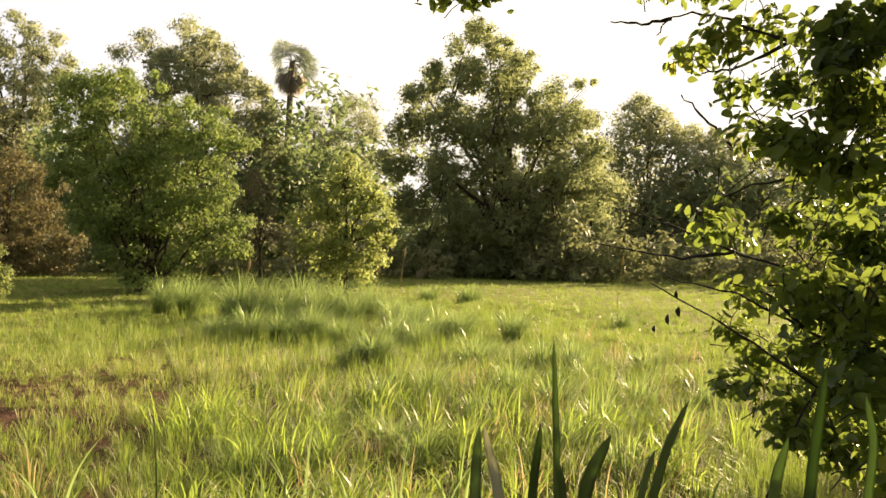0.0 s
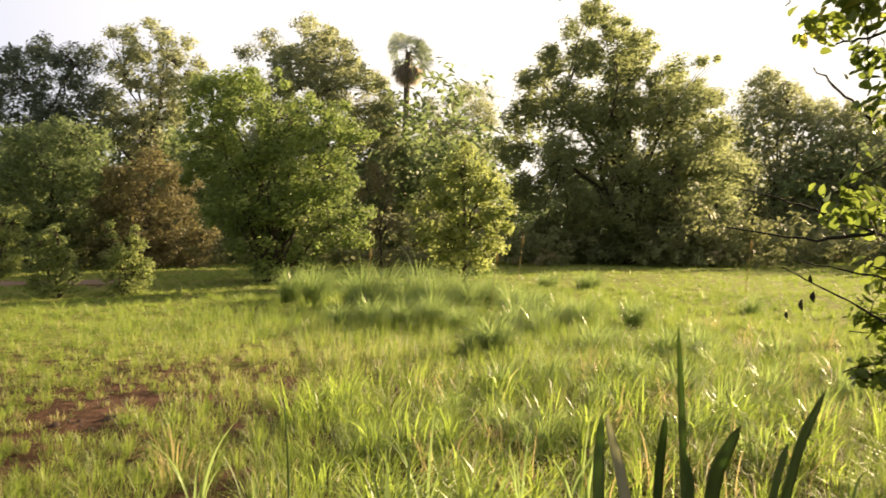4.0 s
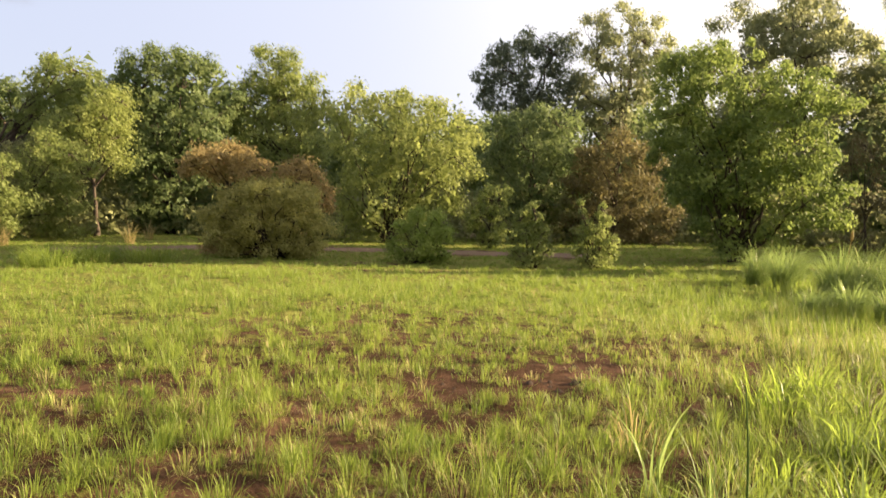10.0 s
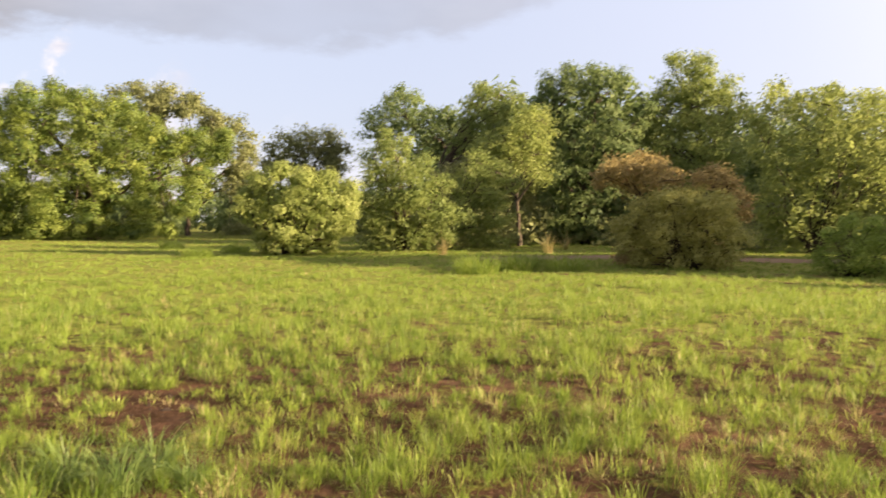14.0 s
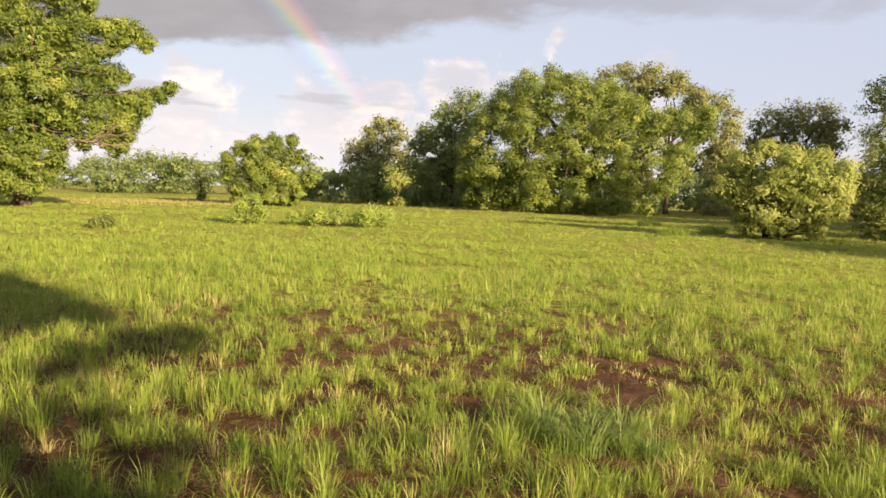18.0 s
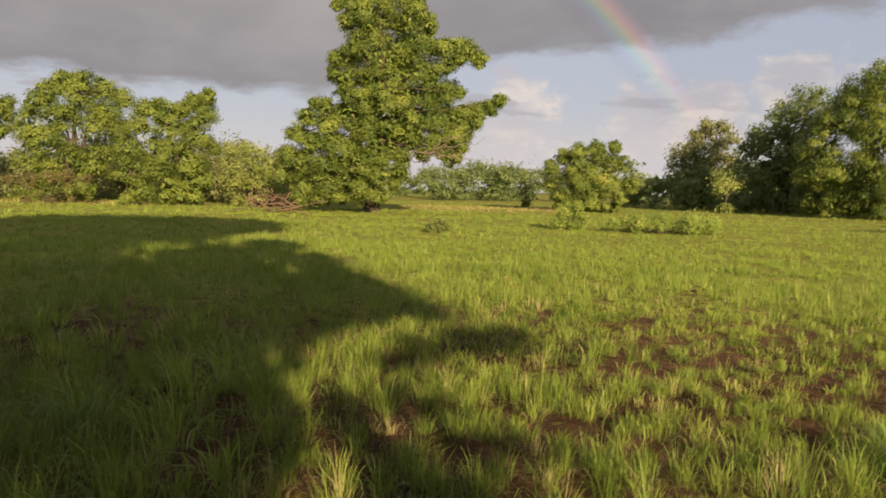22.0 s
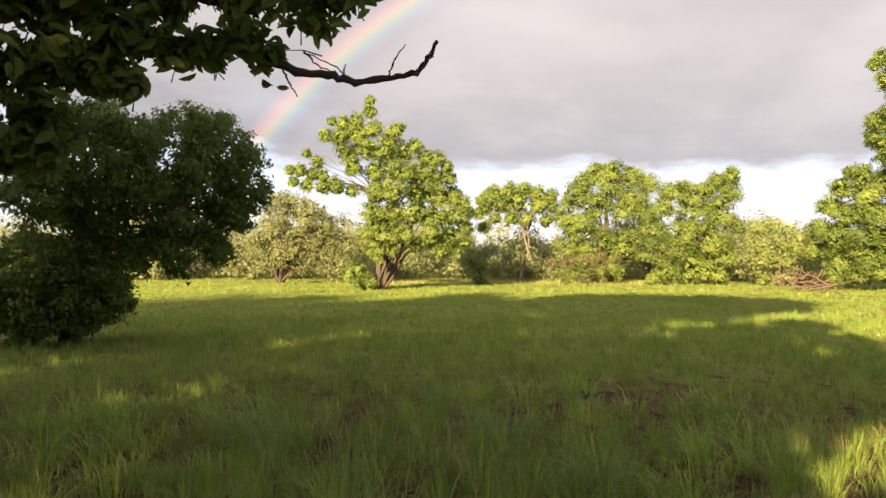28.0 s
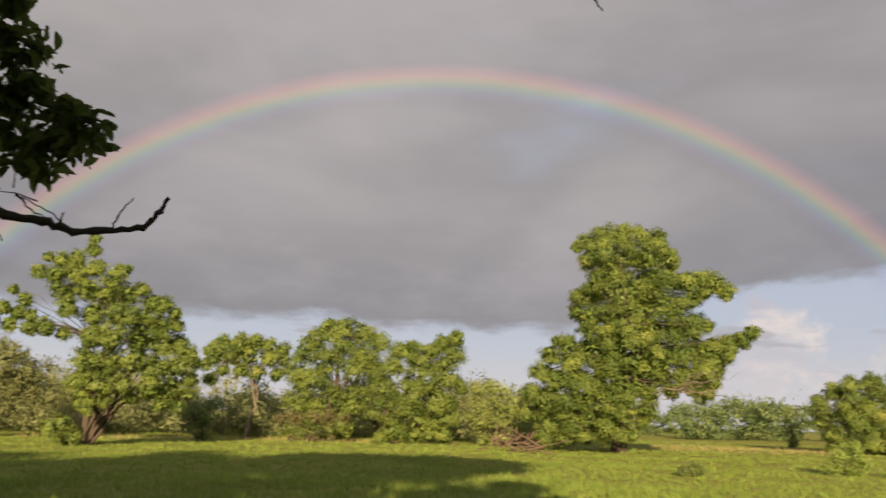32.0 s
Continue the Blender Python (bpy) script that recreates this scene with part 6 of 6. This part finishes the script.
# ---- small things of the meadow ----
SWORD_PLANTS = [
    [([(0.08, 2.3, 0.1), (0.06, 2.3, 0.73), (0.05, 2.3, 0.95), (0.06, 2.3, 1.12)], 0.036),
     ([(0.2, 2.24, 0.14), (0.15, 2.24, 0.75), (0.11, 2.25, 0.98), (0.07, 2.25, 1.13)], 0.039),
     ([(0.25, 2.29, 0.11), (0.2, 2.29, 0.74), (0.21, 2.29, 0.97), (0.23, 2.29, 1.13)], 0.030),
     ([(0.28, 2.18, 0.18), (0.27, 2.18, 0.78), (0.26, 2.18, 1.11), (0.25, 2.19, 1.38)], 0.020),
     ([(0.28, 2.18, 0.18), (0.31, 2.18, 0.78), (0.34, 2.17, 1.01), (0.4, 2.16, 1.13)], 0.041),
     ([(0.25, 2.09, 0.24), (0.25, 2.08, 0.82), (0.27, 2.08, 0.99), (0.25, 2.08, 1.09)], 0.024)],
    [([(0.53, 2.44, 0.19), (0.55, 2.44, 0.77), (0.61, 2.43, 1.03), (0.67, 2.41, 1.18)], 0.028),
     ([(0.55, 2.44, 0.19), (0.52, 2.44, 0.72), (0.55, 2.44, 0.92), (0.58, 2.43, 1.03)], 0.025)],
    [([(0.94, 2.21, 0.34), (0.93, 2.21, 0.86), (0.95, 2.21, 1.1), (0.97, 2.19, 1.31)], 0.032),
     ([(0.91, 2.22, 0.33), (0.85, 2.24, 0.83), (0.86, 2.24, 1.0), (0.89, 2.23, 1.12)], 0.032),
     ([(1.01, 2.23, 0.33), (1.08, 2.2, 0.9), (1.1, 2.19, 1.12), (1.08, 2.2, 1.24)], 0.025)],
]
STALK = [(-0.89, 2.44, 0.14), (-0.9, 2.44, 0.65), (-0.9, 2.44, 0.9), (-0.91, 2.43, 1.1)]
TUSSOCKS = [
    (-7.2, 19.8, 1.18, 0.55, 583, 0.0119), (-6.4, 19.2, 1.23, 0.5, 583, 0.0119), (-6.9, 21.4, 1.09, 0.5, 460, 0.0119), (-5.2, 18.5, 1.18, 0.5, 460, 0.0102),
    (-4.8, 18, 1.37, 0.6, 675, 0.0102), (-4.5, 18.7, 1.26, 0.5, 533, 0.0102), (-3.8, 17.6, 1.05, 0.5, 460, 0.0102), (-3.7, 18.9, 1.46, 0.45, 568, 0.0102),
    (-3.2, 18.1, 1.18, 0.55, 568, 0.0102), (-3, 19.7, 1.15, 0.5, 498, 0.0102), (-2.4, 18.3, 1.09, 0.5, 498, 0.0102), (-2.1, 19.3, 1.18, 0.5, 533, 0.0102),
    (-1.5, 17.9, 0.91, 0.5, 460, 0.00935), (-1.2, 11.5, 0.70, 0.4, 482, 0.01), (-1.5, 11.3, 0.50, 0.35, 299, 0.01), (-1, 18.6, 0.77, 0.6, 533, 0.00935),
    (1, 15.5, 0.83, 0.45, 403, 0.012), (3.8, 19.2, 0.63, 0.4, 355, 0.0085), (0.3, 27, 0.82, 0.9, 533, 0.0127), (-1.1, 28.2, 0.74, 0.8, 460, 0.0127),
    (-1.1, 16.2, 0.83, 0.6, 383, 0.01), (-0.4, 15.3, 0.69, 0.5, 403, 0.012), (0.4, 12.2, 0.50, 0.5, 299, 0.01), (1.2, 11.7, 0.55, 0.4, 276, 0.01),
    (1.6, 10.3, 0.55, 0.4, 276, 0.009), (-0.5, 6.6, 0.45, 0.3, 229, 0.008), (-3.8, 14.8, 0.77, 0.55, 610, 0.00935), (-3.1, 14.4, 0.74, 0.5, 610, 0.00935),
    (-2.7, 15, 0.87, 0.5, 610, 0.00935), (-2.1, 14.4, 0.68, 0.5, 558, 0.0085), (-1.2, 14.5, 0.63, 0.5, 558, 0.0085), (-0.7, 14.1, 0.63, 0.5, 558, 0.00765),
    (0, 15.5, 0.83, 0.5, 430, 0.009), (-4.3, 14.5, 0.63, 0.5, 558, 0.00935), (-1.1, 7.2, 0.50, 0.34, 195, 0.008), (-0.8, 8.5, 0.55, 0.34, 195, 0.009),
    (-0.3, 9, 0.60, 0.34, 195, 0.009), (0.2, 7.9, 0.55, 0.32, 195, 0.008), (0.6, 9.3, 0.62, 0.36, 195, 0.009), (1, 8.5, 0.60, 0.34, 195, 0.009),
    (1.3, 7.5, 0.60, 0.32, 195, 0.008), (1.9, 8.6, 0.62, 0.34, 195, 0.009), (2, 7.2, 0.60, 0.3, 195, 0.008), (-1, 6, 0.45, 0.3, 184, 0.007),
    (-0.3, 6.1, 0.50, 0.3, 184, 0.007), (0.8, 6.5, 0.55, 0.3, 184, 0.007), (1.2, 5.9, 0.55, 0.28, 184, 0.007), (2.7, 8.9, 0.60, 0.3, 184, 0.009),
    (-1.5, 5.7, 0.42, 0.3, 172, 0.007), (0.2, 11.6, 0.60, 0.4, 229, 0.01), (1.6, 11.5, 0.60, 0.4, 229, 0.01), (2.6, 11.4, 0.60, 0.4, 229, 0.01),
    (-1.2, 11.4, 0.60, 0.5, 380, 0.013), (-23.6, 11.4, 0.75, 1.5, 460, 0.017), (-23, 9.8, 0.75, 1.5, 460, 0.017), (-22.9, 12.8, 0.75, 1.5, 460, 0.017),
    (-24.2, 10.3, 0.75, 1.5, 460, 0.017), (-24.9, 12.3, 0.75, 1.5, 460, 0.017), (-37.5, 2.6, 0.75, 1.5, 460, 0.017), (-5.4, -0.4, 0.40, 0.28, 200, 0.009),
    (-5.4, 0.1, 0.40, 0.28, 200, 0.009), (-5, -0.1, 0.42, 0.25, 180, 0.009), (-5, 0.3, 0.34, 0.2, 110, 0.008), (-49.3, 2, 0.75, 1.5, 460, 0.017),
    (-42.3, 4.8, 0.75, 1.5, 460, 0.017), (-2.7, -4.4, 0.50, 0.3, 160, 0.009), (-2.8, -6.1, 0.50, 0.5, 260, 0.009), (-1, -6.7, 0.50, 0.6, 260, 0.009),
    (-2.5, -4.6, 0.36, 0.3, 150, 0.009), (-3, -8, 0.40, 0.3, 130, 0.009),
]
BROAD_BLADES = [
    (-1.0, 4.1, 0.95, 7), (-0.8, 4.2, 0.85, 8), (-0.3, 4.2, 0.85, 9), (-0.0, 4.2, 0.95, 9), (-0.5, 4.1, 0.7, 8),
    (1.3, 4.3, 0.7, 8), (-1.7, 4.1, 0.7, 8), (-2.1, 4.2, 0.7, 8), (-0.9, 3.8, 0.7, 9), (-0.1, 4.1, 0.8, 9),
    (-1.0, -4.0, 0.6, 5), (-1.1, -3.8, 0.75, 4), (-1.4, -3.7, 0.62, 5), (-1.4, 3.5, 0.7, 9), (-1.3, 3.3, 0.65, 9),
    (-0.8, 3.8, 0.7, 9),
]
STRAW = [(2.3, 14.8), (2.4, 12.5), (2.7, 11.6), (3.5, 12.7), (2.9, 10.0), (0.8, 7.5)]
DRY_TUFTS = [(-36.9, 19.6), (-40.0, 22.3), (-36.3, 13.7)]
REEDS = [(-1.64, 21.94, 1.5), (3.73, 19.65, 1.4), (-4.9, 18.36, 1.2), (-2.02, 18.89, 1.1)]
LOGS = (-35.12, -35.59)


def sword_plant(leaves, pale=-1):
    """Stiff upright sword leaves, hollow along the middle, from one root."""
    foot = np.array(leaves[0][0][0])
    foot[2] = ground_z(foot[:1], foot[1:2])[0]
    thing = tagged(new("sword_leaf_plant"), "dark green plant of stiff sword-shaped leaves", "plant", "sword-leaved plants in the grass")
    thing.location = foot
    rng = np.random.default_rng(int(abs(foot[0]) * 100))
    for number, (pts, width) in enumerate(leaves):
        p = np.array(pts, float) - foot
        p[0][:2] *= 0.4
        p[0][2] = -0.03
        s = np.linspace(0, len(p) - 1, 14)
        p = np.stack([np.interp(s, range(len(p)), p[:, i]) for i in range(3)], 1)
        p[1:-1] = (p[:-2] + 2 * p[1:-1] + p[2:]) / 4
        g = unit(np.gradient(p, axis=0))
        side = unit(np.cross(g, unit(np.append(-(foot[:2]), 0.0)) + rng.normal(0, 0.3, 3)))
        front = np.cross(side, g)
        w = width * np.interp(np.linspace(0, 1, 14), [0, 0.35, 0.78, 0.93, 1], [0.7, 1.0, 0.88, 0.55, 0.06]) / 2
        section = [(-1, 0.28), (-0.5, 0.06), (0, 0.0), (0.5, 0.06), (1, 0.28), (0.5, -0.12), (0, -0.2), (-0.5, -0.12)]
        v = np.stack([p + side * (w * a)[:, None] + front * (w * b)[:, None] for a, b in section], 1).reshape(-1, 3)
        i, j = np.meshgrid(np.arange(13), np.arange(8), indexing="ij")
        k = (j + 1) % 8
        f = np.stack([i * 8 + j, i * 8 + k, i * 8 + 8 + k, i * 8 + 8 + j], -1).reshape(-1, 4)
        part("leaf", raw_mesh("leaf", v, f, np.full(len(v), 1.0 if number == pale else rng.uniform(0.1, 0.9)), smooth=True), agave_skin, thing)


for number, leaves in enumerate(SWORD_PLANTS):
    sword_plant(leaves, 1 if number == 0 else -1)

stalk = np.array(STALK)
stalk[0][2] = -0.05
base = np.array([stalk[0][0], stalk[0][1], 0.0])
s = np.linspace(0, 3, 12)
line = np.stack([np.interp(s, range(4), stalk[:, i]) for i in range(3)], 1) - base
ob = part("grass_stalk", raw_mesh("grass_stalk", *tube(line, np.linspace(0.006, 0.002, 12), 6), smooth=True), agave_skin)
ob.location = base
tagged(ob, "single dark upright grass stalk", "stalk")

for x, y, h, r, c, w in TUSSOCKS:
    tussock(x, y, h, r, c, w)


def broad_tuft(x, y, height, count):
    """A few broad, bright, arching blades with a folded middle."""
    rng = np.random.default_rng(int(abs(x * 311 + y * 173)))
    z = ground_z(np.array([x]), np.array([y]))[0]
    thing = tagged(new("broad_grass"), "tuft of broad bright green grass blades", "grass", "broad-bladed tufts near the viewer")
    thing.location = (x, y, z)
    for _ in range(count):
        a, lean = rng.uniform(0, 6.28), rng.uniform(0.2, 1.0)
        h, w = height * rng.uniform(0.55, 1.1), rng.uniform(0.006, 0.012)
        s = np.linspace(0, 1, 9)
        d = np.array([math.cos(a), math.sin(a), 0])
        p = d * (lean * h * s ** 2.2)[:, None] + np.array([0, 0, 1]) * (h * (s - 0.42 * lean * s ** 3))[:, None] + d * rng.uniform(0, 0.06)
        side = np.array([-d[1], d[0], 0]) * math.cos(0.6) + d * rng.normal(0, 0.4)
        half = (w * np.interp(s, [0, 0.4, 1], [0.6, 1.0, 0.03]))[:, None]
        v = np.stack([p - side * half, p + np.array([0, 0, -0.3]) * half, p + side * half], 1).reshape(-1, 3)
        i, j = np.meshgrid(np.arange(8), np.arange(2), indexing="ij")
        f = np.stack([i * 3 + j, i * 3 + j + 1, i * 3 + j + 4, i * 3 + j + 3], -1).reshape(-1, 4)
        part("blade", raw_mesh("blade", v, f, np.full(len(v), rng.uniform(0.1, 0.75)), smooth=True), tussock_blade, thing)


for x, y, h, c in BROAD_BLADES:
    broad_tuft(x, y, h, c)
for x, y in DRY_TUFTS:
    tussock(x, y, 1.4, 0.5, 60, 0.022, grass_straw, "dry straw-coloured grass tuft at the woodland edge")
for x, y, h in REEDS:
    rng = np.random.default_rng(int(h * 1000))
    line = np.stack([0.12 * np.linspace(0, 1, 8) ** 2, np.zeros(8), np.linspace(-0.03, h, 8)], 1)
    head = np.stack([0.12 + 0.02 * np.linspace(0, 1, 6), np.zeros(6), np.linspace(h - 0.05, h + 0.22, 6)], 1)
    thing = tagged(new("reed_stalk"), "pale dry flowering grass stalk", "stalk", "dry stalks")
    thing.location = (x, y, 0)
    part("stem", raw_mesh("stem", *tube(line, np.linspace(0.012, 0.007, 8), 5), smooth=True), grass_straw, thing)
    part("seed_head", raw_mesh("seed_head", *tube(head, np.array([0.01, 0.03, 0.034, 0.03, 0.018, 0.004]), 6), smooth=True), grass_straw, thing)


def brush_pile(x, y):
    rng = np.random.default_rng(77)
    thing = tagged(new("brush_pile"), "heap of fallen grey-brown branches beside the lone tree", "branches")
    thing.location = (x, y, 0)
    across = unit(np.array([y, -x, 0.0]))
    for i in range(48):
        ln = rng.uniform(0.7, 2.2)
        mid = across * rng.normal(0, 0.8) + np.array([rng.normal(0, 0.4), rng.normal(0, 0.4), abs(rng.normal(0.5, 0.3)) + 0.05])
        d = unit(across * rng.choice([-0.8, 0.8]) + rng.normal(0, 0.55, 3) * np.array([1, 1, 1.0]))
        p = mid + d * np.linspace(-0.5, 0.5, 6)[:, None] * ln + rng.normal(0, 0.03, (6, 3))
        p[:, 2] = np.maximum(p[:, 2], 0.03)
        r = rng.uniform(0.02, 0.06)
        part("branch", raw_mesh("branch", *tube(p, np.linspace(r, r * 0.4, 6), 6), smooth=True), dead_wood, thing)


brush_pile(*LOGS)

rng = np.random.default_rng(19)
for i in range(84):
    a, r = radians(rng.uniform(-21, 20)), math.sqrt(rng.uniform(9.5, 74))
    tussock(-math.sin(a) * r, math.cos(a) * r, rng.uniform(0.32, 0.62), rng.uniform(0.2, 0.4), int(rng.uniform(34, 70)), rng.uniform(0.009, 0.014), blade_lush, "clump of long bright green backlit grass")
for i in range(46):
    a, r = radians(rng.uniform(-22, 14)), math.sqrt(rng.uniform(11, 150))
    tussock(-math.sin(a) * r, math.cos(a) * r, rng.uniform(0.3, 0.5), rng.uniform(0.25, 0.5), int(rng.uniform(10, 26)), rng.uniform(0.006, 0.009), pale_straw, "bleached bent straw among green grass")

for i in range(90):
    a, r = radians(rng.uniform(136, 186)), math.sqrt(rng.uniform(12, 95))
    tussock(-math.sin(a) * r, math.cos(a) * r, rng.uniform(0.28, 0.5), rng.uniform(0.25, 0.45), int(rng.uniform(34, 64)), rng.uniform(0.008, 0.012), blade_lush, "clump of long lush green grass in the shade")


# ---- distance ----
def wood_belt(name, label, yaw0, yaw1, r0, r1, h0, h1, count, leaf, per, mat, seed):
    """Far trees and undergrowth that merge into one mass."""
    rng = np.random.default_rng(seed)
    lobes = []
    for i in range(count):
        a, r = radians(rng.uniform(yaw0, yaw1)), rng.uniform(r0, r1)
        h = rng.uniform(h0, h1) * (0.75 + 0.5 * lattice(np.array([a * 40]), np.array([3.0]), 2.5)[0])
        c = np.array([-math.sin(a) * r, math.cos(a) * r])
        for _ in range(5):
            q = c + rng.normal(0, h * 0.25, 2)
            lobes.append((q[0], q[1], h * rng.uniform(0.06, 0.8), h * rng.uniform(0.2, 0.36)))
        lobes += [(c[0] + rng.normal(0, h * 0.3), c[1] + rng.normal(0, h * 0.3), h * 0.12, h * 0.2) for _ in range(2)]
    pts, out, _, tone = crown_points(lobes, count * per, rng, 9, 0.34, 3, 1.1)
    keep = pts[:, 2] > 0
    tagged(part(name, raw_mesh(name, *leaf_arrays(pts[keep], out[keep], leaf, rng, 0.75, tone[keep], tiny=True)), mat), label, "trees", kind="stuff")


wood_belt("far_woodland", "distant line of low savanna trees", 58, 208, 135, 190, 5.0, 7.0, 300, 0.55, 640, leaf_deep, 21)
wood_belt("woodland_undergrowth", "dark tangled undergrowth behind the first trees", -34, 12, 74, 110, 6, 11, 110, 0.6, 620, leaf_deep, 22)
wood_belt("woodland_backdrop", "deep green woodland closing the view behind the trees", 8, 70, 72, 104, 9, 13.5, 190, 0.7, 640, leaf_deep, 26)
wood_belt("woodland_understory", "low mixed bushes under the woodland's edge", -24, 76, 48, 70, 1.4, 3.8, 280, 0.34, 330, leaf_olive, 25)
wood_belt("woodland_thicket", "shrubby thicket at the far side of the meadow", 133, 200, 76, 100, 4, 6.5, 200, 0.34, 800, leaf_olive, 23)
wood_belt("meadow_edge_thicket", "shrubby thicket along the meadow's edge", 64, 112, 95, 125, 4, 8, 130, 0.6, 560, leaf_deep, 24)
wood_belt("hazy_woodland", "pale hazy woodland far beyond the sunlit side", -36, 16, 95, 122, 7.5, 10, 75, 0.4, 1000, leaf_far_haze, 29)
# Out of view; added so that less low sky lights the shaded grass.
wood_belt("sky_block_woodland", "unseen tall woodland behind the viewer, added to block low sky", 232, 278, 16, 34, 7, 11, 36, 0.55, 700, leaf_deep, 28)


def soil_clods():
    """Crumbs and clods of earth on the bare places."""
    rng = np.random.default_rng(41)
    x, y = scatter(2.5, 14, 70, rng)
    bare = lushness(x, y) < 0.36
    x, y = x[bare], y[bare]
    n = len(x)
    size = rng.gamma(1.8, 0.011, n).clip(0.006, 0.075)
    corner = np.array([(1, 0, 0), (0.3, 0.95, 0), (-0.8, 0.6, 0), (-0.8, -0.6, 0), (0.3, -0.95, 0), (0, 0, 0.8)])
    a = rng.uniform(0, 6.28, n)
    v = corner[None] * size[:, None, None] * rng.uniform(0.7, 1.3, (n, 6, 3))
    v = np.stack([v[..., 0] * np.cos(a)[:, None] - v[..., 1] * np.sin(a)[:, None], v[..., 0] * np.sin(a)[:, None] + v[..., 1] * np.cos(a)[:, None], v[..., 2]], -1)
    v = v + np.stack([x, y, ground_z(x, y) - 0.012], -1)[:, None]
    f = np.array([(0, 1, 5), (1, 2, 5), (2, 3, 5), (3, 4, 5), (4, 0, 5)])
    me = raw_mesh("soil_clods", v.reshape(-1, 3), (np.arange(n)[:, None, None] * 6 + f[None]).reshape(-1, 3))
    tagged(part("soil_clods", me, clod_earth), "crumbs and clods of red-brown earth", "earth", kind="stuff")


clod_earth = solid_material("clod_earth", (0.05, 0.027, 0.017), (0.14, 0.078, 0.052), 9.0, 1.0, 0.01)
soil_clods()


def dry_strip(yaw0, yaw1, r0, r1, count, height, label):
    """Dry tan grass left standing in the far meadow."""
    rng = np.random.default_rng(int(yaw0))
    a, r = np.radians(rng.uniform(yaw0, yaw1, count)), rng.uniform(r0, r1, count)
    x, y = -np.sin(a) * r, np.cos(a) * r
    v, f = blades(x, y, height * rng.uniform(0.5, 1.2, count), np.full(count, 0.035), rng.gamma(2.0, 0.2, count).clip(0.05, 1.2), rng, plain=True)
    tagged(part("dry_grass", raw_mesh("dry_grass", v, f, np.repeat(rng.random(count), 3)), grass_straw), label, "grass", kind="stuff")


dry_strip(116, 127, 64, 84, 1600, 0.32, "strip of dry tan grass in the far meadow")
dry_strip(140, 168, 60, 72, 1600, 0.4, "dry tan grass along the far trees")


def earth_track():
    """A bare trodden strip along the woodland's edge, a little above the turf."""
    a = np.radians(np.linspace(30, 67, 120))
    mid = 35.0 + 1.5 * np.sin(np.degrees(a) / 7)
    wide = 1.7 + 1.2 * lattice(np.degrees(a) * 0.35, a * 0, 1.0)
    v = []
    for k in (-1.0, -0.4, 0.4, 1.0):
        r = mid + wide * k + 0.25 * lattice(a * 60, a * 0 + k * 3, 1.0)
        x, y = -np.sin(a) * r, np.cos(a) * r
        v.append(np.stack([x, y, ground_z(x, y) + (0.03 if abs(k) < 1 else -0.03)], 1))
    v = np.stack(v, 1).reshape(-1, 3)
    i, j = np.meshgrid(np.arange(119), np.arange(3), indexing="ij")
    f = np.stack([i * 4 + j, i * 4 + j + 1, i * 4 + j + 5, i * 4 + j + 4], -1).reshape(-1, 4)
    tagged(part("earth_track", raw_mesh("earth_track", v, f, smooth=True), track_earth), "bare pale reddish earth track by the woodland", "track", kind="structure")


track_earth = solid_material("track_earth", (0.22, 0.135, 0.085), (0.40, 0.26, 0.17), 1.2, 0.95, 0.03)
earth_track()
rng = np.random.default_rng(5)
for x, y in ((0.15, 4.4), (0.5, 5.2), (-0.3, 4.9), (1.4, 5.6), (0.9, 7.4), (1.9, 7.0), (-2.6, 5.0), (-0.6, 6.2), (0.3, 6.8), (1.1, 6.1), (1.6, 8.0), (-1.2, 7.6), (0.1, 9.4), (2.2, 9.0), (-0.9, 5.2), (0.8, 4.8)) + tuple(STRAW):
    tussock(x, y, 0.55, 0.35, 34, 0.009, grass_straw, "bent dry straw stems among green grass")
